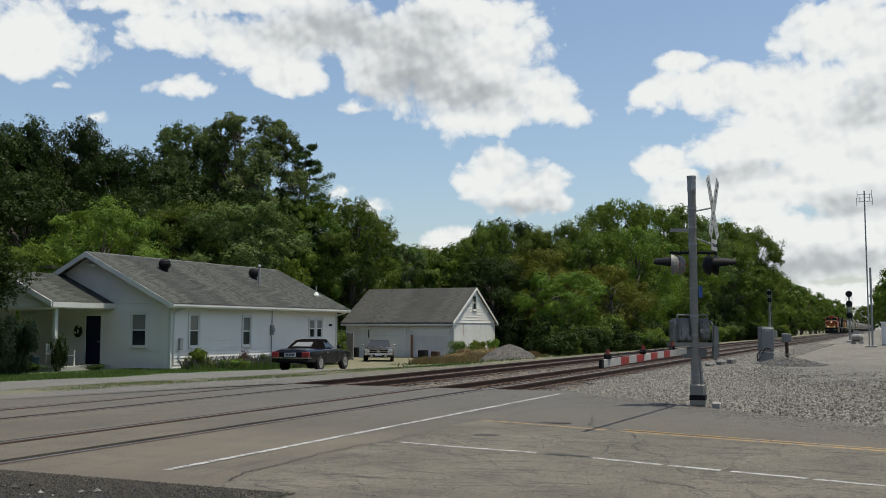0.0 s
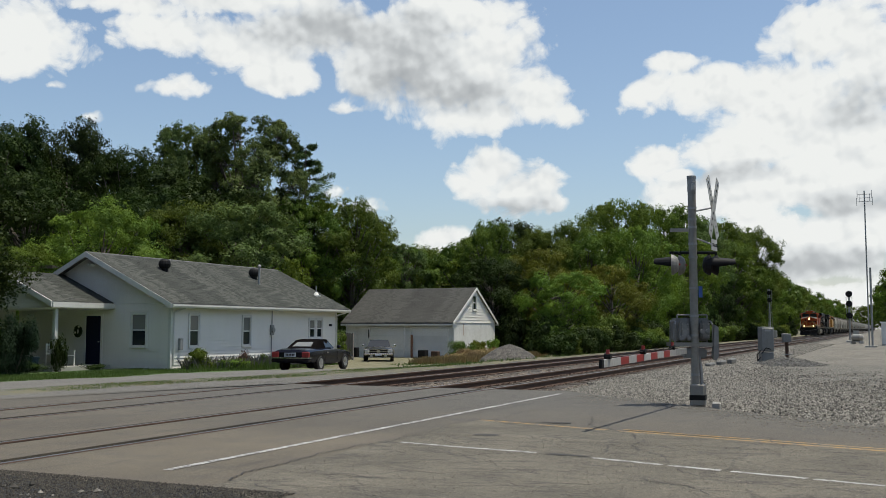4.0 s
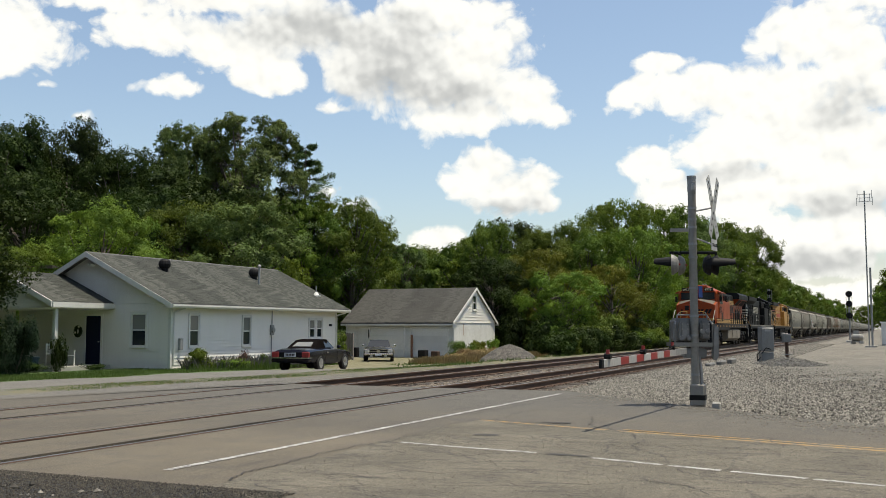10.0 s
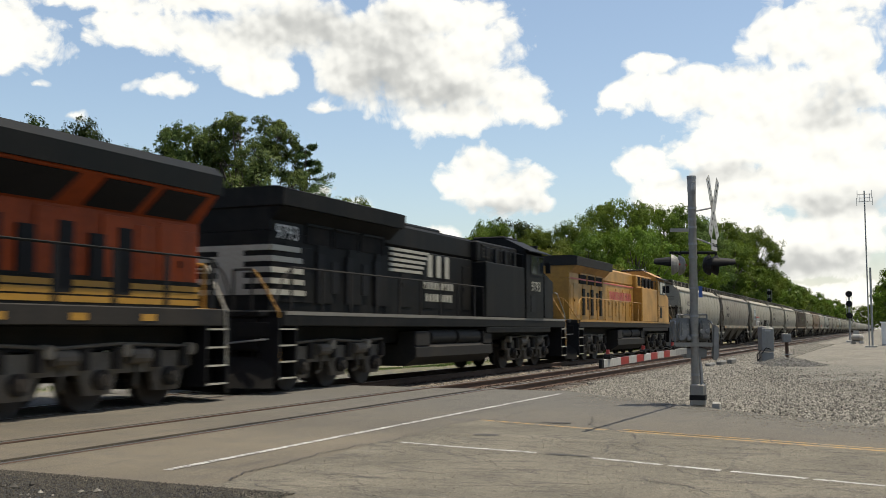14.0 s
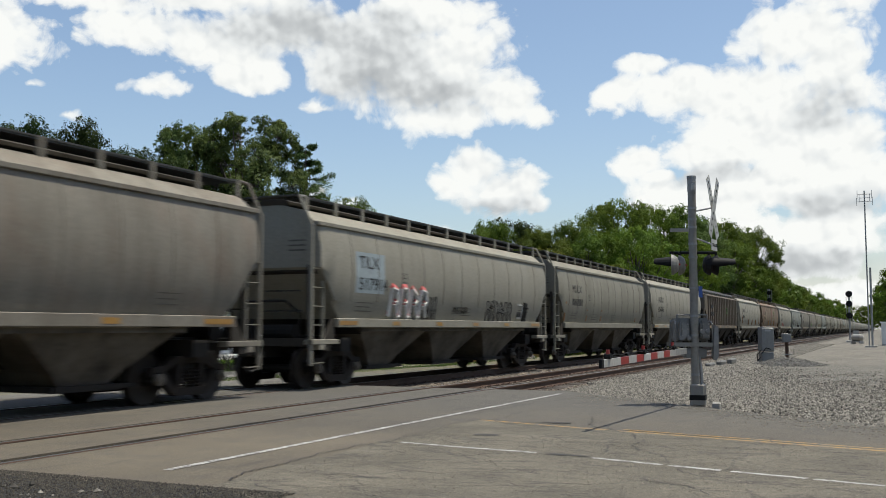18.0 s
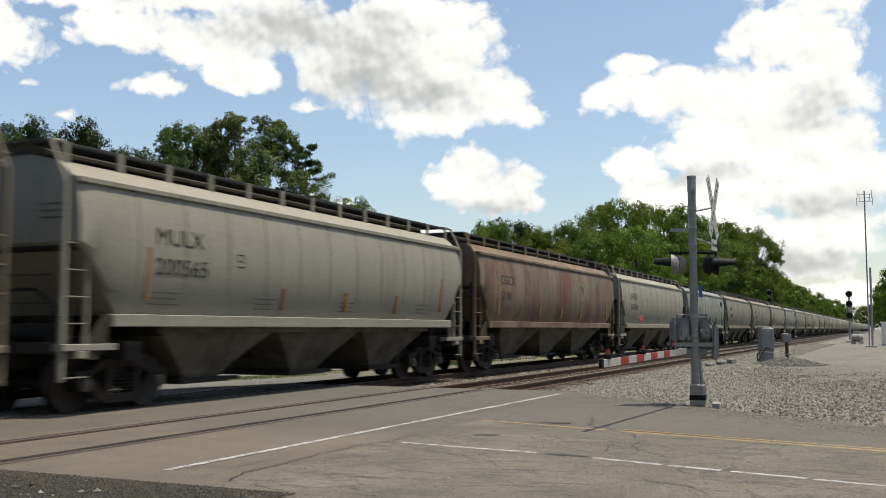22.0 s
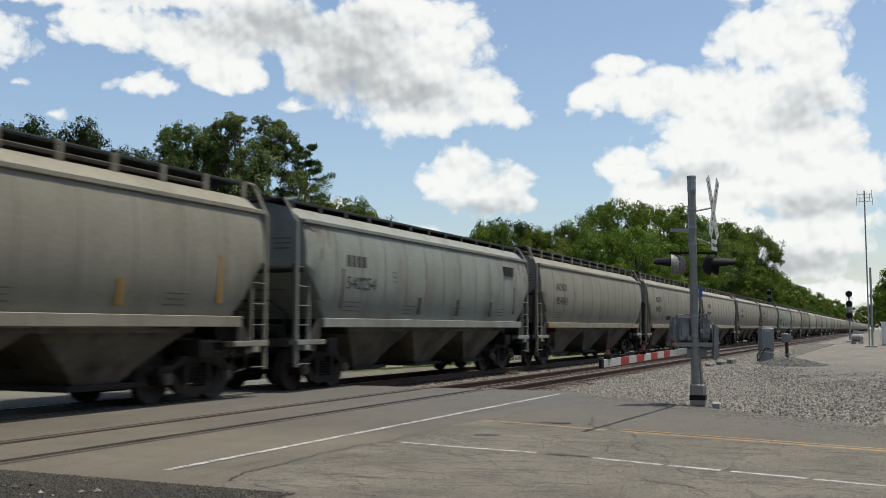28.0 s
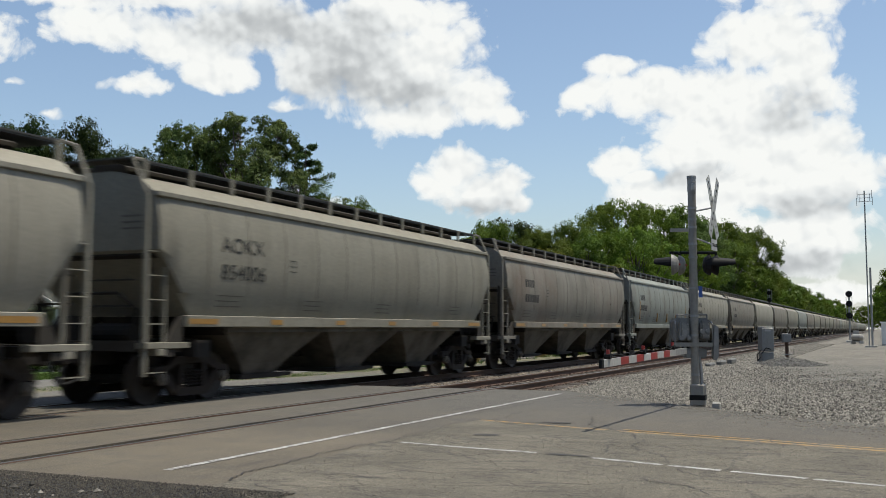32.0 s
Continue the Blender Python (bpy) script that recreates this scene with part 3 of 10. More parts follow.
    cracks = [
        [(7.41, 5.42), (8.09, 5.62), (9.49, 5.68), (10.5, 5.6), (12.57, 5.65), (13.84, 5.61)], [(13.8, 5.4), (13.45, 4.98), (13.76, 4.7), (14.03, 4.1)],
        [(12.93, 3.05), (11.84, 2.76), (11.05, 2.66), (10.65, 2.24), (10.04, 2.03)], [(12.42, 1.46), (11.73, 1.52), (11.05, 1.36), (10.53, 1.44), (9.93, 1.4)],
        [(16.78, 4.59), (16.68, 4.37), (16.65, 4.16)], [(10.14, 4.56), (9.81, 4.11), (9.38, 3.74)], [(10.83, 3.03), (11.46, 2.91), (11.84, 2.76)],
        [(9.76, 1.92), (9.58, 1.73), (9.44, 1.52)], [(9.12, 2.03), (8.81, 1.71), (8.4, 1.38)], [(16.12, 5.35), (15.42, 5.51), (13.84, 5.39)],
        [(13.12, 1.41), (12.26, 1.13), (12.07, 1.03)], [(9.09, 4.75), (9.25, 4.54), (9.26, 4.25)], [(11.23, 5.62), (11.67, 5.55), (12.45, 5.6)],
        [(7.28, 5.13), (7.27, 4.78), (7.05, 4.3)], [(8.05, 4.83), (8.25, 4.61), (8.15, 4.19)], [(13.25, 3.6), (14.2, 4.0), (15.2, 4.3)], [(12.9, 3.1), (13.1, 3.4), (13.9, 3.7)],
    ]
    for i, c in enumerate(cracks):
        bm = bmesh.new()
        ribbon(bm, wobble(c, 0.2, 0.035, 31 + i), 0.02, 0.01, 0.0065)
        part("crack", bm, M["crack"], road)
    for cx, cy, rx, ry in ((11.9, 4.75, 0.16, 0.2), (10.38, 3.2, 0.09, 0.3), (13.85, 4.45, 0.12, 0.3)):
        bm = bmesh.new()
        ring = []
        for a in (2 * math.pi * k / 56 for k in range(56)):
            f = 0.75 + 0.55 * noise.noise((math.cos(a) * 1.7, math.sin(a) * 1.7, cx)) + 0.35 * noise.noise((math.cos(a) * 7, math.sin(a) * 7, cy))
            ring.append(bm.verts.new((cx + rx * math.cos(a) * f, cy + ry * math.sin(a) * f, 0.0085)))
        bm.faces.new(ring)
        part("tar_spot", bm, M["crack"], road)


RAIL_PROFILE = ((-0.07, -0.165), (0.07, -0.165), (0.07, -0.155), (0.012, -0.135), (0.012, -0.045), (0.036, -0.034), (0.036, -0.008), (0.028, 0.0),
                (-0.028, 0.0), (-0.036, -0.008), (-0.036, -0.034), (-0.012, -0.045), (-0.012, -0.135), (-0.07, -0.155))


def build_track(name, cy, seed):
    rnd = random.Random(seed)
    track = thing(name, pose(0, cy, 0), "rusty steel rails on dark wooden ties in grey ballast", "railway track", "parallel tracks", "structure")
    for s in (-1, 1):
        bm = bmesh.new()
        prism(bm, [(s * 0.7535 + a, b) for a, b in RAIL_PROFILE], "x", -30, 900)
        rail = part("rail", bm, M["rail"], track, "rusty rail with a worn bright head")
        bm = bmesh.new()
        box(bm, -30, 900, s * 0.7535 - 0.026, s * 0.7535 + 0.026, -0.002, 0.0025)
        part("rail_head", bm, M["rail_head"], rail)
        bm = bmesh.new()
        for x0, x1 in ((-30, 21.0),):
            for o0, o1 in ((-0.2, -0.036), (0.036, 0.1)):
                box(bm, x0, x1, s * (0.7535 + o0) if s > 0 else s * (0.7535 + o1), s * (0.7535 + o1) if s > 0 else s * (0.7535 + o0), -0.13, -0.05)
        part("flangeway_liner", bm, M["black"], track)
    bm = bmesh.new()
    box(bm, 0, 0.23, -1.3, 1.3, -0.34, -0.168, 0.012)
    tie = mesh_of("tie", bm, M["tie"])
    bm = bmesh.new()
    box(bm, -0.09, 0.09, -0.16, 0.16, -0.166, -0.15, 0.004)
    for a in (-0.06, 0.06):
        for b in (-0.1, 0.1):
            box(bm, a - 0.012, a + 0.012, b - 0.012, b + 0.012, -0.15, -0.128)
    plate = mesh_of("tie_plate", bm, M["rail"])
    x, k = 21.3, 0
    while k < 140:
        t = share("tie", tie, track, pose(x, rnd.uniform(-0.05, 0.05), rnd.uniform(-0.012, 0.004), 0, 0, rnd.uniform(-1.2, 1.2)))
        if k < 60:
            for s in (-1, 1):
                share("tie_plate", plate, t, pose(0.115, s * 0.7535, 0))
        x += 0.53
        k += 1
    bm = bmesh.new()
    while x < 420:
        box(bm, x, x + 0.23, -1.3, 1.3, -0.3, -0.168)
        x += 0.53
    tagged(part("far_ties", bm, M["tie"], track), kind="stuff")


def build_ballast():
    """One bed under both tracks with shouldered edges, and loose stones on it."""
    ys = [5.2, 6.0, 6.7, 7.1, 7.5, 7.9, 8.6, 9.5, 10.2, 10.7, 11.1, 11.5, 11.9, 12.5, 13.5, 14.2, 14.6, 15.0, 15.5, 16.2, 16.9]
    hs = [-0.24, -0.2, -0.185, -0.18, -0.19, -0.21, -0.225, -0.225, -0.2, -0.2, -0.235, -0.2, -0.2, -0.225, -0.225, -0.2, -0.19, -0.22, -0.3, -0.36, -0.45]
    xs = [21.0 + 0.35 * i for i in range(140)] + [70 + 2.5 * i for i in range(40)] + [175, 210, 280, 400, 600, 900]
    n = len(xs)
    verts = [(x + (0.35 * noise.noise((y, 3.3, 0)) if x == 21.0 else 0), y, h + 0.035 * noise.noise((x * 2.3, y * 2.3, 1)) + 0.02 * noise.noise((x * 7, y * 7, 4))) for y, h in zip(ys, hs) for x in xs]
    faces = [(j * n + i, j * n + i + 1, (j + 1) * n + i + 1, (j + 1) * n + i) for j in range(len(ys) - 1) for i in range(n - 1)]
    me = bpy.data.meshes.new("ballast_bed")
    me.from_pydata(verts, [], faces)
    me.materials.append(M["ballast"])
    tagged(new("ballast_bed", me), "grey crushed stone bed under both tracks", "ballast", kind="structure")


def stones(name, count, place, size, material, label, seed):
    """Loose angular stones, one joined mesh."""
    rnd = np.random.RandomState(seed)
    base = np.array([(1, 0, -.1), (-1, .1, 0), (.1, 1, .1), (0, -1, 0), (.1, 0, .8), (0, .1, -.7)], float)
    tri = np.array([(0, 2, 4), (2, 1, 4), (1, 3, 4), (3, 0, 4), (2, 0, 5), (1, 2, 5), (3, 1, 5), (0, 3, 5)])
    vs, fs = [], []
    for i in range(count):
        x, y, z = place(rnd)
        s = size * rnd.uniform(0.5, 1.3)
        v = base * (1 + 0.35 * rnd.uniform(-1, 1, (6, 1))) * s
        a = rnd.uniform(0, 6.28)
        c, d = math.cos(a), math.sin(a)
        v = v @ np.array([[c, d, 0], [-d, c, 0], [0, 0, 1]])
        vs.append(v + (x, y, z + s * 0.25))
        fs.append(tri + 6 * i)
    me = bpy.data.meshes.new(name)
    me.from_pydata(np.concatenate(vs).tolist(), [], np.concatenate(fs).tolist())
    me.materials.append(material)
    tagged(new(name, me), label, "stones", kind="stuff")


# ---- house and garage ----
def clapboards(bm, along, a0, a1, z0, z1, plane, out, holes=(), course=0.145, top=None):
    """Lapped boards on a wall that runs along x or y at the given plane. top(a) clips the boards under a gable."""
    z = z0
    while z < z1 - 0.02:
        ze = min(z + course, z1)
        spans = [(a0, a1)]
        if top:
            spans = [top(ze)]
        for h0, h1, hz0, hz1 in holes:
            if hz0 < z + course * 0.6 and hz1 > z + course * 0.4:
                spans = [q for s0, s1 in spans for q in ((s0, min(s1, h0)), (max(s0, h1), s1)) if q[1] - q[0] > 0.02]
        for s0, s1 in spans:
            if s1 - s0 < 0.05:
                continue
            d0, d1 = plane + out * 0.04, plane + out * 0.008
            quad = [(d0, z), (d1, ze), (plane, ze), (plane, z)]
            if along == "x":
                prism(bm, quad, "x", s0, s1)
            else:
                prism(bm, [(p, q) for p, q in quad], "y", s0, s1)
        z = ze


def sash_window(name, parent, along, c, plane, out, w, z0, z1, blind=0.4):
    """A double-hung window in its casing."""
    def at(a0, a1, d0, d1, q0, q1):
        lo, hi = sorted((plane + out * d0, plane + out * d1))
        return (a0, a1, lo, hi, q0, q1) if along == "x" else (lo, hi, a0, a1, q0, q1)
    h = w / 2
    frame_w = 0.09
    win = boxes(name, M["white_trim"], parent,
                at(c - h - frame_w, c - h, 0.0, 0.05, z0 - frame_w, z1 + frame_w), at(c + h, c + h + frame_w, 0.0, 0.05, z0 - frame_w, z1 + frame_w),
                at(c - h, c + h, 0.0, 0.05, z1, z1 + frame_w), at(c - h - 0.04, c + h + 0.04, 0.0, 0.075, z0 - frame_w, z0), label="white double-hung window")
    zm = (z0 + z1) / 2
    boxes("sash", M["white_trim"], win, at(c - h, c + h, -0.01, 0.03, zm - 0.025, zm + 0.025), at(c - h, c - h + 0.035, -0.015, 0.02, z0, z1),
          at(c + h - 0.035, c + h, -0.015, 0.02, z0, z1), at(c - h, c + h, -0.015, 0.02, z0, z0 + 0.045), at(c - h, c + h, -0.015, 0.02, z1 - 0.035, z1))
    boxes("pane", M["glass_blind"] if blind else M["glass"], win, at(c - h, c + h, -0.012, -0.004, zm, z1), label="pane with a drawn blind" if blind else "")
    boxes("pane", M["glass"], win, at(c - h, c + h, -0.02, -0.012, z0, zm))
    return win


def shingle_courses(parent, along, a0, a1, low, high, material, seed):
    """Lapped rows of shingle tabs up a roof slope, one part to a row."""
    rnd = random.Random(seed)
    dx, dz = high[0] - low[0], high[1] - low[1]
    length = math.hypot(dx, dz)
    ux, uz = dx / length, dz / length
    nx, nz = (-uz, ux) if ux > 0 else (uz, -ux)
    if nz < 0:
        nx, nz = -nx, -nz
    rows = int(length / 0.145)
    for k in range(rows):
        verts, faces = [], []
        a = a0 - rnd.uniform(0, 0.3)
        s0, s1 = 0.145 * k, min(0.145 * (k + 1) + 0.03, length)
        while a < a1:
            w = rnd.choice((0.16, 0.22, 0.3, 0.34))
            b0, b1 = max(a, a0), min(a + w - 0.008, a1)
            a += w
            if b1 - b0 < 0.02:
                continue
            drop = rnd.choice((0.0, 0.0, 0.018))
            lift = 0.007 + rnd.uniform(0, 0.004)
            i = len(verts)
            for s, n in ((s0 - drop, 0.003), (s0 - drop, lift), (s1, 0.004), (s1, 0.0)):
                px, pz = low[0] + ux * s + nx * n, low[1] + uz * s + nz * n
                for b in (b0, b1):
                    verts.append((b, px, pz) if along == "x" else (px, b, pz))
            faces += [(i, i + 1, i + 3, i + 2), (i + 2, i + 3, i + 5, i + 4), (i, i + 2, i + 4, i + 6), (i + 1, i + 7, i + 5, i + 3)]
        me = bpy.data.meshes.new("shingle_course")
        me.from_pydata(verts, [], faces)
        me.materials.append(material)
        share("shingle_course", me, parent)


def build_house():
    X0, X1, Y0, Y1, ZB, ZE, ZR = 33.5, 47.3, 27.75, 36.5, -0.32, 2.46, 4.66
    YM = (Y0 + Y1) / 2
    h = thing("house", pose(0, 0, 0), "single-storey white clapboard house with a grey shingle gable roof", "house")
    bm = bmesh.new()
    prism(bm, [(Y0, ZB - 0.3), (Y1, ZB - 0.3), (Y1, ZE), (YM, ZR - 0.12), (Y0, ZE)], "x", X0, X1)
    part("wall_core", bm, M["white_siding"], h)
    wins = [(35.03, 0.62, 0.6, 1.97), (38.92, 0.6, 0.58, 1.93), (44.78, 0.52, 0.9, 1.84), (45.5, 0.52, 0.9, 1.84)]
    holes = [(c - w / 2 - 0.09, c + w / 2 + 0.09, a - 0.09, b + 0.09) for c, w, a, b in wins]
    bm = bmesh.new()
    clapboards(bm, "x", X0, X1, ZB, ZE - 0.05, Y0, -1, holes)
    part("side_siding", bm, M["white_siding"], h, "white lapped siding boards")
    door = (31.55, 32.4, ZB + 0.12, 1.93)
    gw = (29.44, 0.78, 0.62, 2.0)
    holes = [(door[0] - 0.1, door[1] + 0.1, ZB, door[3] + 0.1), (gw[0] - gw[1] / 2 - 0.09, gw[0] + gw[1] / 2 + 0.09, gw[2] - 0.09, gw[3] + 0.09)]
    slope = (ZR - ZE) / (YM - Y0)
    bm = bmesh.new()
    clapboards(bm, "y", Y0, Y1, ZB, ZE, X0, -1, holes)
    clapboards(bm, "y", Y0, Y1, ZE, ZR - 0.2, X0, -1, (), top=lambda z: (Y0 + (z - ZE - 0.14) / slope, Y1 - (z - ZE - 0.14) / slope))
    part("gable_siding", bm, M["white_siding"], h, "white lapped siding boards")
    for c, w, a, b in wins:
        sash_window("window", h, "x", c, Y0 - 0.02, -1, w, a, b, 0.45)
    sash_window("window", h, "y", gw[0], X0 - 0.02, -1, gw[1], gw[2], gw[3], 0.5)
    d = boxes("door", M["navy"], h, (X0 - 0.05, X0 - 0.005, door[0], door[1], door[2], door[3]), label="dark navy front door")
    boxes("door_frame", M["white_trim"], d, (X0 - 0.07, X0 - 0.004, door[0] - 0.1, door[0], door[2], door[3] + 0.1), (X0 - 0.07, X0 - 0.004, door[1], door[1] + 0.1, door[2], door[3] + 0.1), (X0 - 0.07, X0 - 0.004, door[0], door[1], door[3], door[3] + 0.1))
    bm = bmesh.new()
    rod(bm, (X0 - 0.05, door[0] + 0.08, 0.8), (X0 - 0.12, door[0] + 0.08, 0.8), 0.03)
    part("door_knob", bm, M["grey_metal"], d)
    # roof with overhang
    ov, ro = 0.42, 0.5
    for s, ya in ((-1, Y0), (1, Y1)):
        ye = ya + s * ov
        ze = ZE + 0.1 - ov * slope
        bm = bmesh.new()
        prism(bm, [(ye, ze), (YM, ZR), (YM, ZR + 0.09), (ye, ze + 0.09)], "x", X0 - ro, X1 + 0.75)
        part("roof_slope", bm, M["shingle"], h, "weathered grey asphalt shingles")
        if s < 0:
            shingle_courses(h, "x", X0 - ro, X1 + 0.75, (ye, ze + 0.104), (YM, ZR + 0.104), M["shingle_tab"], 61)
        bm = bmesh.new()
        prism(bm, [(ye - s * 0.0, ze - 0.13), (YM, ZR - 0.13), (YM, ZR + 0.1), (ye, ze + 0.1)], "x", X0 - ro - 0.03, X0 - ro)
        part("rake_board", bm, M["white_trim"], h)
        bm = bmesh.new()
        prism(bm, [(ye - s * 0.0, ze - 0.13), (YM, ZR - 0.13), (YM, ZR + 0.1), (ye, ze + 0.1)], "x", X1 + 0.75, X1 + 0.78)
        part("rake_board", bm, M["white_trim"], h)
        boxes("soffit", M["white_trim"], h, (X0 - ro, X1 + 0.75, min(ya - s * 0.02, ye), max(ya - s * 0.02, ye), ze - 0.09, ze - 0.03))
        bm = bmesh.new()
        g0 = ye - s * 0.01
        prism(bm, [(g0, ze - 0.11), (g0 + s * 0.09, ze - 0.09), (g0 + s * 0.13, ze - 0.02), (g0 + s * 0.13, ze + 0.045), (g0, ze + 0.045)], "x", X0 - ro, X1 + 0.75)
        part("gutter", bm, M["white_trim"], h, "white metal gutter")
    bm = bmesh.new()
    for i in range(50):
        x = X0 - ro + (X1 - X0 + 1.2) * i / 50
        prism(bm, [(YM - 0.16, ZR + 0.02), (YM, ZR + 0.115), (YM + 0.16, ZR + 0.02), (YM, ZR + 0.1)], "x", x, x + 0.29)
    part("ridge_caps", bm, M["shingle"], h)
    boxes("corner_board", M["white_trim"], h, (X0 - 0.045, X0 + 0.09, Y0 - 0.045, Y0 + 0.09, ZB, ZE - 0.08))
    boxes("corner_board", M["white_trim"], h, (X1 - 0.09, X1 + 0.03, Y0 - 0.045, Y0 + 0.05, ZB, ZE - 0.08))
    for x in (X0 + 0.12, X1 - 0.06):
        bm = bmesh.new()
        pipe(bm, [(x + (0.35 if x < 40 else 0.5), Y0 - 0.45, 2.3), (x + (0.3 if x < 40 else 0.4), Y0 - 0.42, 2.24), (x, Y0 - 0.08, 2.08), (x, Y0 - 0.08, ZB + 0.1)], 0.04)
        part("downspout", bm, M["white_trim"], h)
    # roof vents: two black turbines, a stove pipe, a small vent
    for x, y in ((36.55, 30.7), (43.55, 30.6)):
        zt = ZR - (YM - y) * slope
        bm = bmesh.new()
        rod(bm, (x, y, zt - 0.1), (x, y, zt + 0.28), 0.17, 12)
        rings = []
        for k in range(7):
            a = math.pi * k / 6
            rings.append([(x + (0.1 + 0.19 * math.sin(a)) * math.cos(t), y + (0.1 + 0.19 * math.sin(a)) * math.sin(t), zt + 0.44 - 0.24 * math.cos(a)) for t in (2 * math.pi * i / 14 for i in range(14))])
        loft(bm, rings)
        part("roof_vent", bm, M["black"], h, "black turbine roof vent")
    bm = bmesh.new()
    rod(bm, (42.95, 29.85, 3.5), (42.95, 29.85, 4.62), 0.06)
    rod(bm, (42.95, 29.85, 4.62), (42.95, 29.85, 4.72), 0.11, 10, 0.04)
    part("vent_pipe", bm, M["grey_metal"], h, "grey metal vent pipe with a cap")
    bm = bmesh.new()
    rod(bm, (47.1, 28.92, 3.1), (47.1, 28.92, 3.75), 0.035)
    part("vent_pipe", bm, M["grey_metal"], h)
    bm = bmesh.new()
    rod(bm, (47.1, 28.92, 3.2), (47.1, 28.92, 3.4), 0.2, 14, 0.06)
    rod(bm, (47.1, 28.92, 3.15), (47.1, 28.92, 3.22), 0.24, 14)
    part("vent_flashing", bm, M["white_trim"], h, "white metal flashing round a vent pipe")
    boxes("meter_box", M["grey_metal"], h, (33.95, 34.15, Y0 - 0.17, Y0 - 0.03, 0.45, 0.95), bev=0.01, label="grey utility box")
    bm = bmesh.new()
    rod(bm, (41.0, Y0 - 0.05, 1.3), (41.0, Y0 - 0.18, 1.3), 0.13, 12)
    box(bm, 40.86, 41.14, Y0 - 0.1, Y0 - 0.02, 1.05, 1.55)
    rod(bm, (41.0, Y0 - 0.06, 1.55), (41.0, Y0 - 0.06, 2.5), 0.022)
    rod(bm, (40.97, Y0 - 0.06, 1.05), (40.97, Y0 - 0.06, -0.1), 0.022)
    part("electric_meter", bm, M["grey_metal"], h, "grey electric meter with conduit")
    boxes("name_plate", M["black"], h, (46.5, 46.8, Y0 - 0.05, Y0 - 0.03, 1.5, 1.62))
    bm = bmesh.new()
    for y in (YM - 0.12, YM + 0.12):
        rod(bm, (X0 - 0.1, y, 4.22), (X0 - 0.24, y - 0.03, 4.16), 0.05, 8, 0.08)
    part("flood_light", bm, M["white_trim"], h, "white twin flood light under the gable")
    # porch
    PX, PY0, PY1 = 30.4, 31.0, 36.8
    PM, pe, pr = 33.9, 2.4, 3.75
    ps = (pr - pe) / (PM - PY0)
    for s, ya in ((-1, PY0), (1, PY1)):
        bm = bmesh.new()
        yb = ya + s * 0.15
        prism(bm, [(yb, pe), (PM, pr), (PM, pr + 0.08), (yb, pe + 0.08)], "x", PX - 0.45, X0 - 0.02)
        part("porch_roof", bm, M["shingle"], h, "weathered grey shingles over the porch")
        if s < 0:
            shingle_courses(h, "x", PX - 0.45, X0 - 0.02, (yb, pe + 0.08), (PM, pr + 0.08), M["shingle_tab"], 63)
        bm = bmesh.new()
        prism(bm, [(yb, pe - 0.14), (PM, pr - 0.14), (PM, pr + 0.09), (yb, pe + 0.09)], "x", PX - 0.5, PX - 0.45)
        part("porch_rake", bm, M["white_trim"], h)
        boxes("porch_fascia", M["white_trim"], h, (PX - 0.45, X0 - 0.03, min(yb, yb + s * 0.06), max(yb, yb + s * 0.06), pe - 0.16, pe + 0.06))
    gable = boxes("porch_gable", M["white_siding"], h, (PX - 0.29, PX - 0.27, PY0, PY1, pe - 0.12, pe + 0.02), label="white siding in the porch gable")
    for k in range(9):
        z0 = pe - 0.12 + 0.145 * k
        bm = bmesh.new()
        clapboards(bm, "y", PY0, PY1, z0, z0 + 0.144, PX - 0.3, -1, (), top=lambda z: (PY0 + max(0, z - pe - 0.1) / ps, PY1 - max(0, z - pe - 0.1) / ps))
        part("board", bm, M["white_siding"], gable)
    boxes("porch_ceiling", M["white_siding"], h, (PX - 0.3, X0 - 0.03, PY0, PY1, pe - 0.2, pe - 0.14))
    # assumed wall, added to darken the porch by closing its far end
    boxes("porch_end_wall", M["white_siding"], h, (PX - 0.2, X0 - 0.04, PY1 - 0.1, PY1, -0.2, pe - 0.2))
    boxes("porch_floor", M["concrete"], h, (PX - 0.2, X0 - 0.03, PY0, PY1, -0.5, -0.2))
    for y in (PY0 + 0.1, PY1 - 0.1):
        boxes("porch_post", M["white_trim"], h, (PX - 0.1, PX + 0.06, y - 0.08, y + 0.08, -0.2, pe - 0.2), bev=0.01)
    boxes("chimney", M["brick"], h, (40.2, 40.9, 38.0, 38.7, 0, 5.2), label="brown brick chimney")
    boxes("rear_roof", M["roof_brown"], h, (37.0, 43.0, 38.2, 44.0, 4.4, 4.55))
    boxes("rear_wing", M["white_siding"], h, (37.6, 42.4, 36.5, 43.5, -0.4, 4.4))


def build_bench():
    b = thing("porch_bench", pose(31.2, 31.55, -0.2), "white slatted wooden bench on the porch", "bench")
    boxes("seat", M["white_trim"], b, *[(-0.55, 0.55, -0.2 + 0.1 * i, -0.12 + 0.1 * i, 0.42, 0.45) for i in range(5)])
    bk = boxes("backrest", M["white_trim"], b, (-0.55, 0.55, 0.3, 0.34, 0.88, 0.95), (-0.55, 0.55, 0.3, 0.34, 0.5, 0.56))
    for i in range(9):
        boxes("slat", M["white_trim"], bk, (-0.5 + 0.12 * i, -0.45 + 0.12 * i, 0.31, 0.33, 0.56, 0.88))
    for x in (-0.55, 0.5):
        for y in (-0.22, 0.29):
            boxes("leg", M["white_trim"], b, (x, x + 0.05, y, y + 0.05, 0, 0.93 if y > 0 else 0.62))
        boxes("armrest", M["white_trim"], b, (x - 0.01, x + 0.06, -0.25, 0.34, 0.62, 0.65))


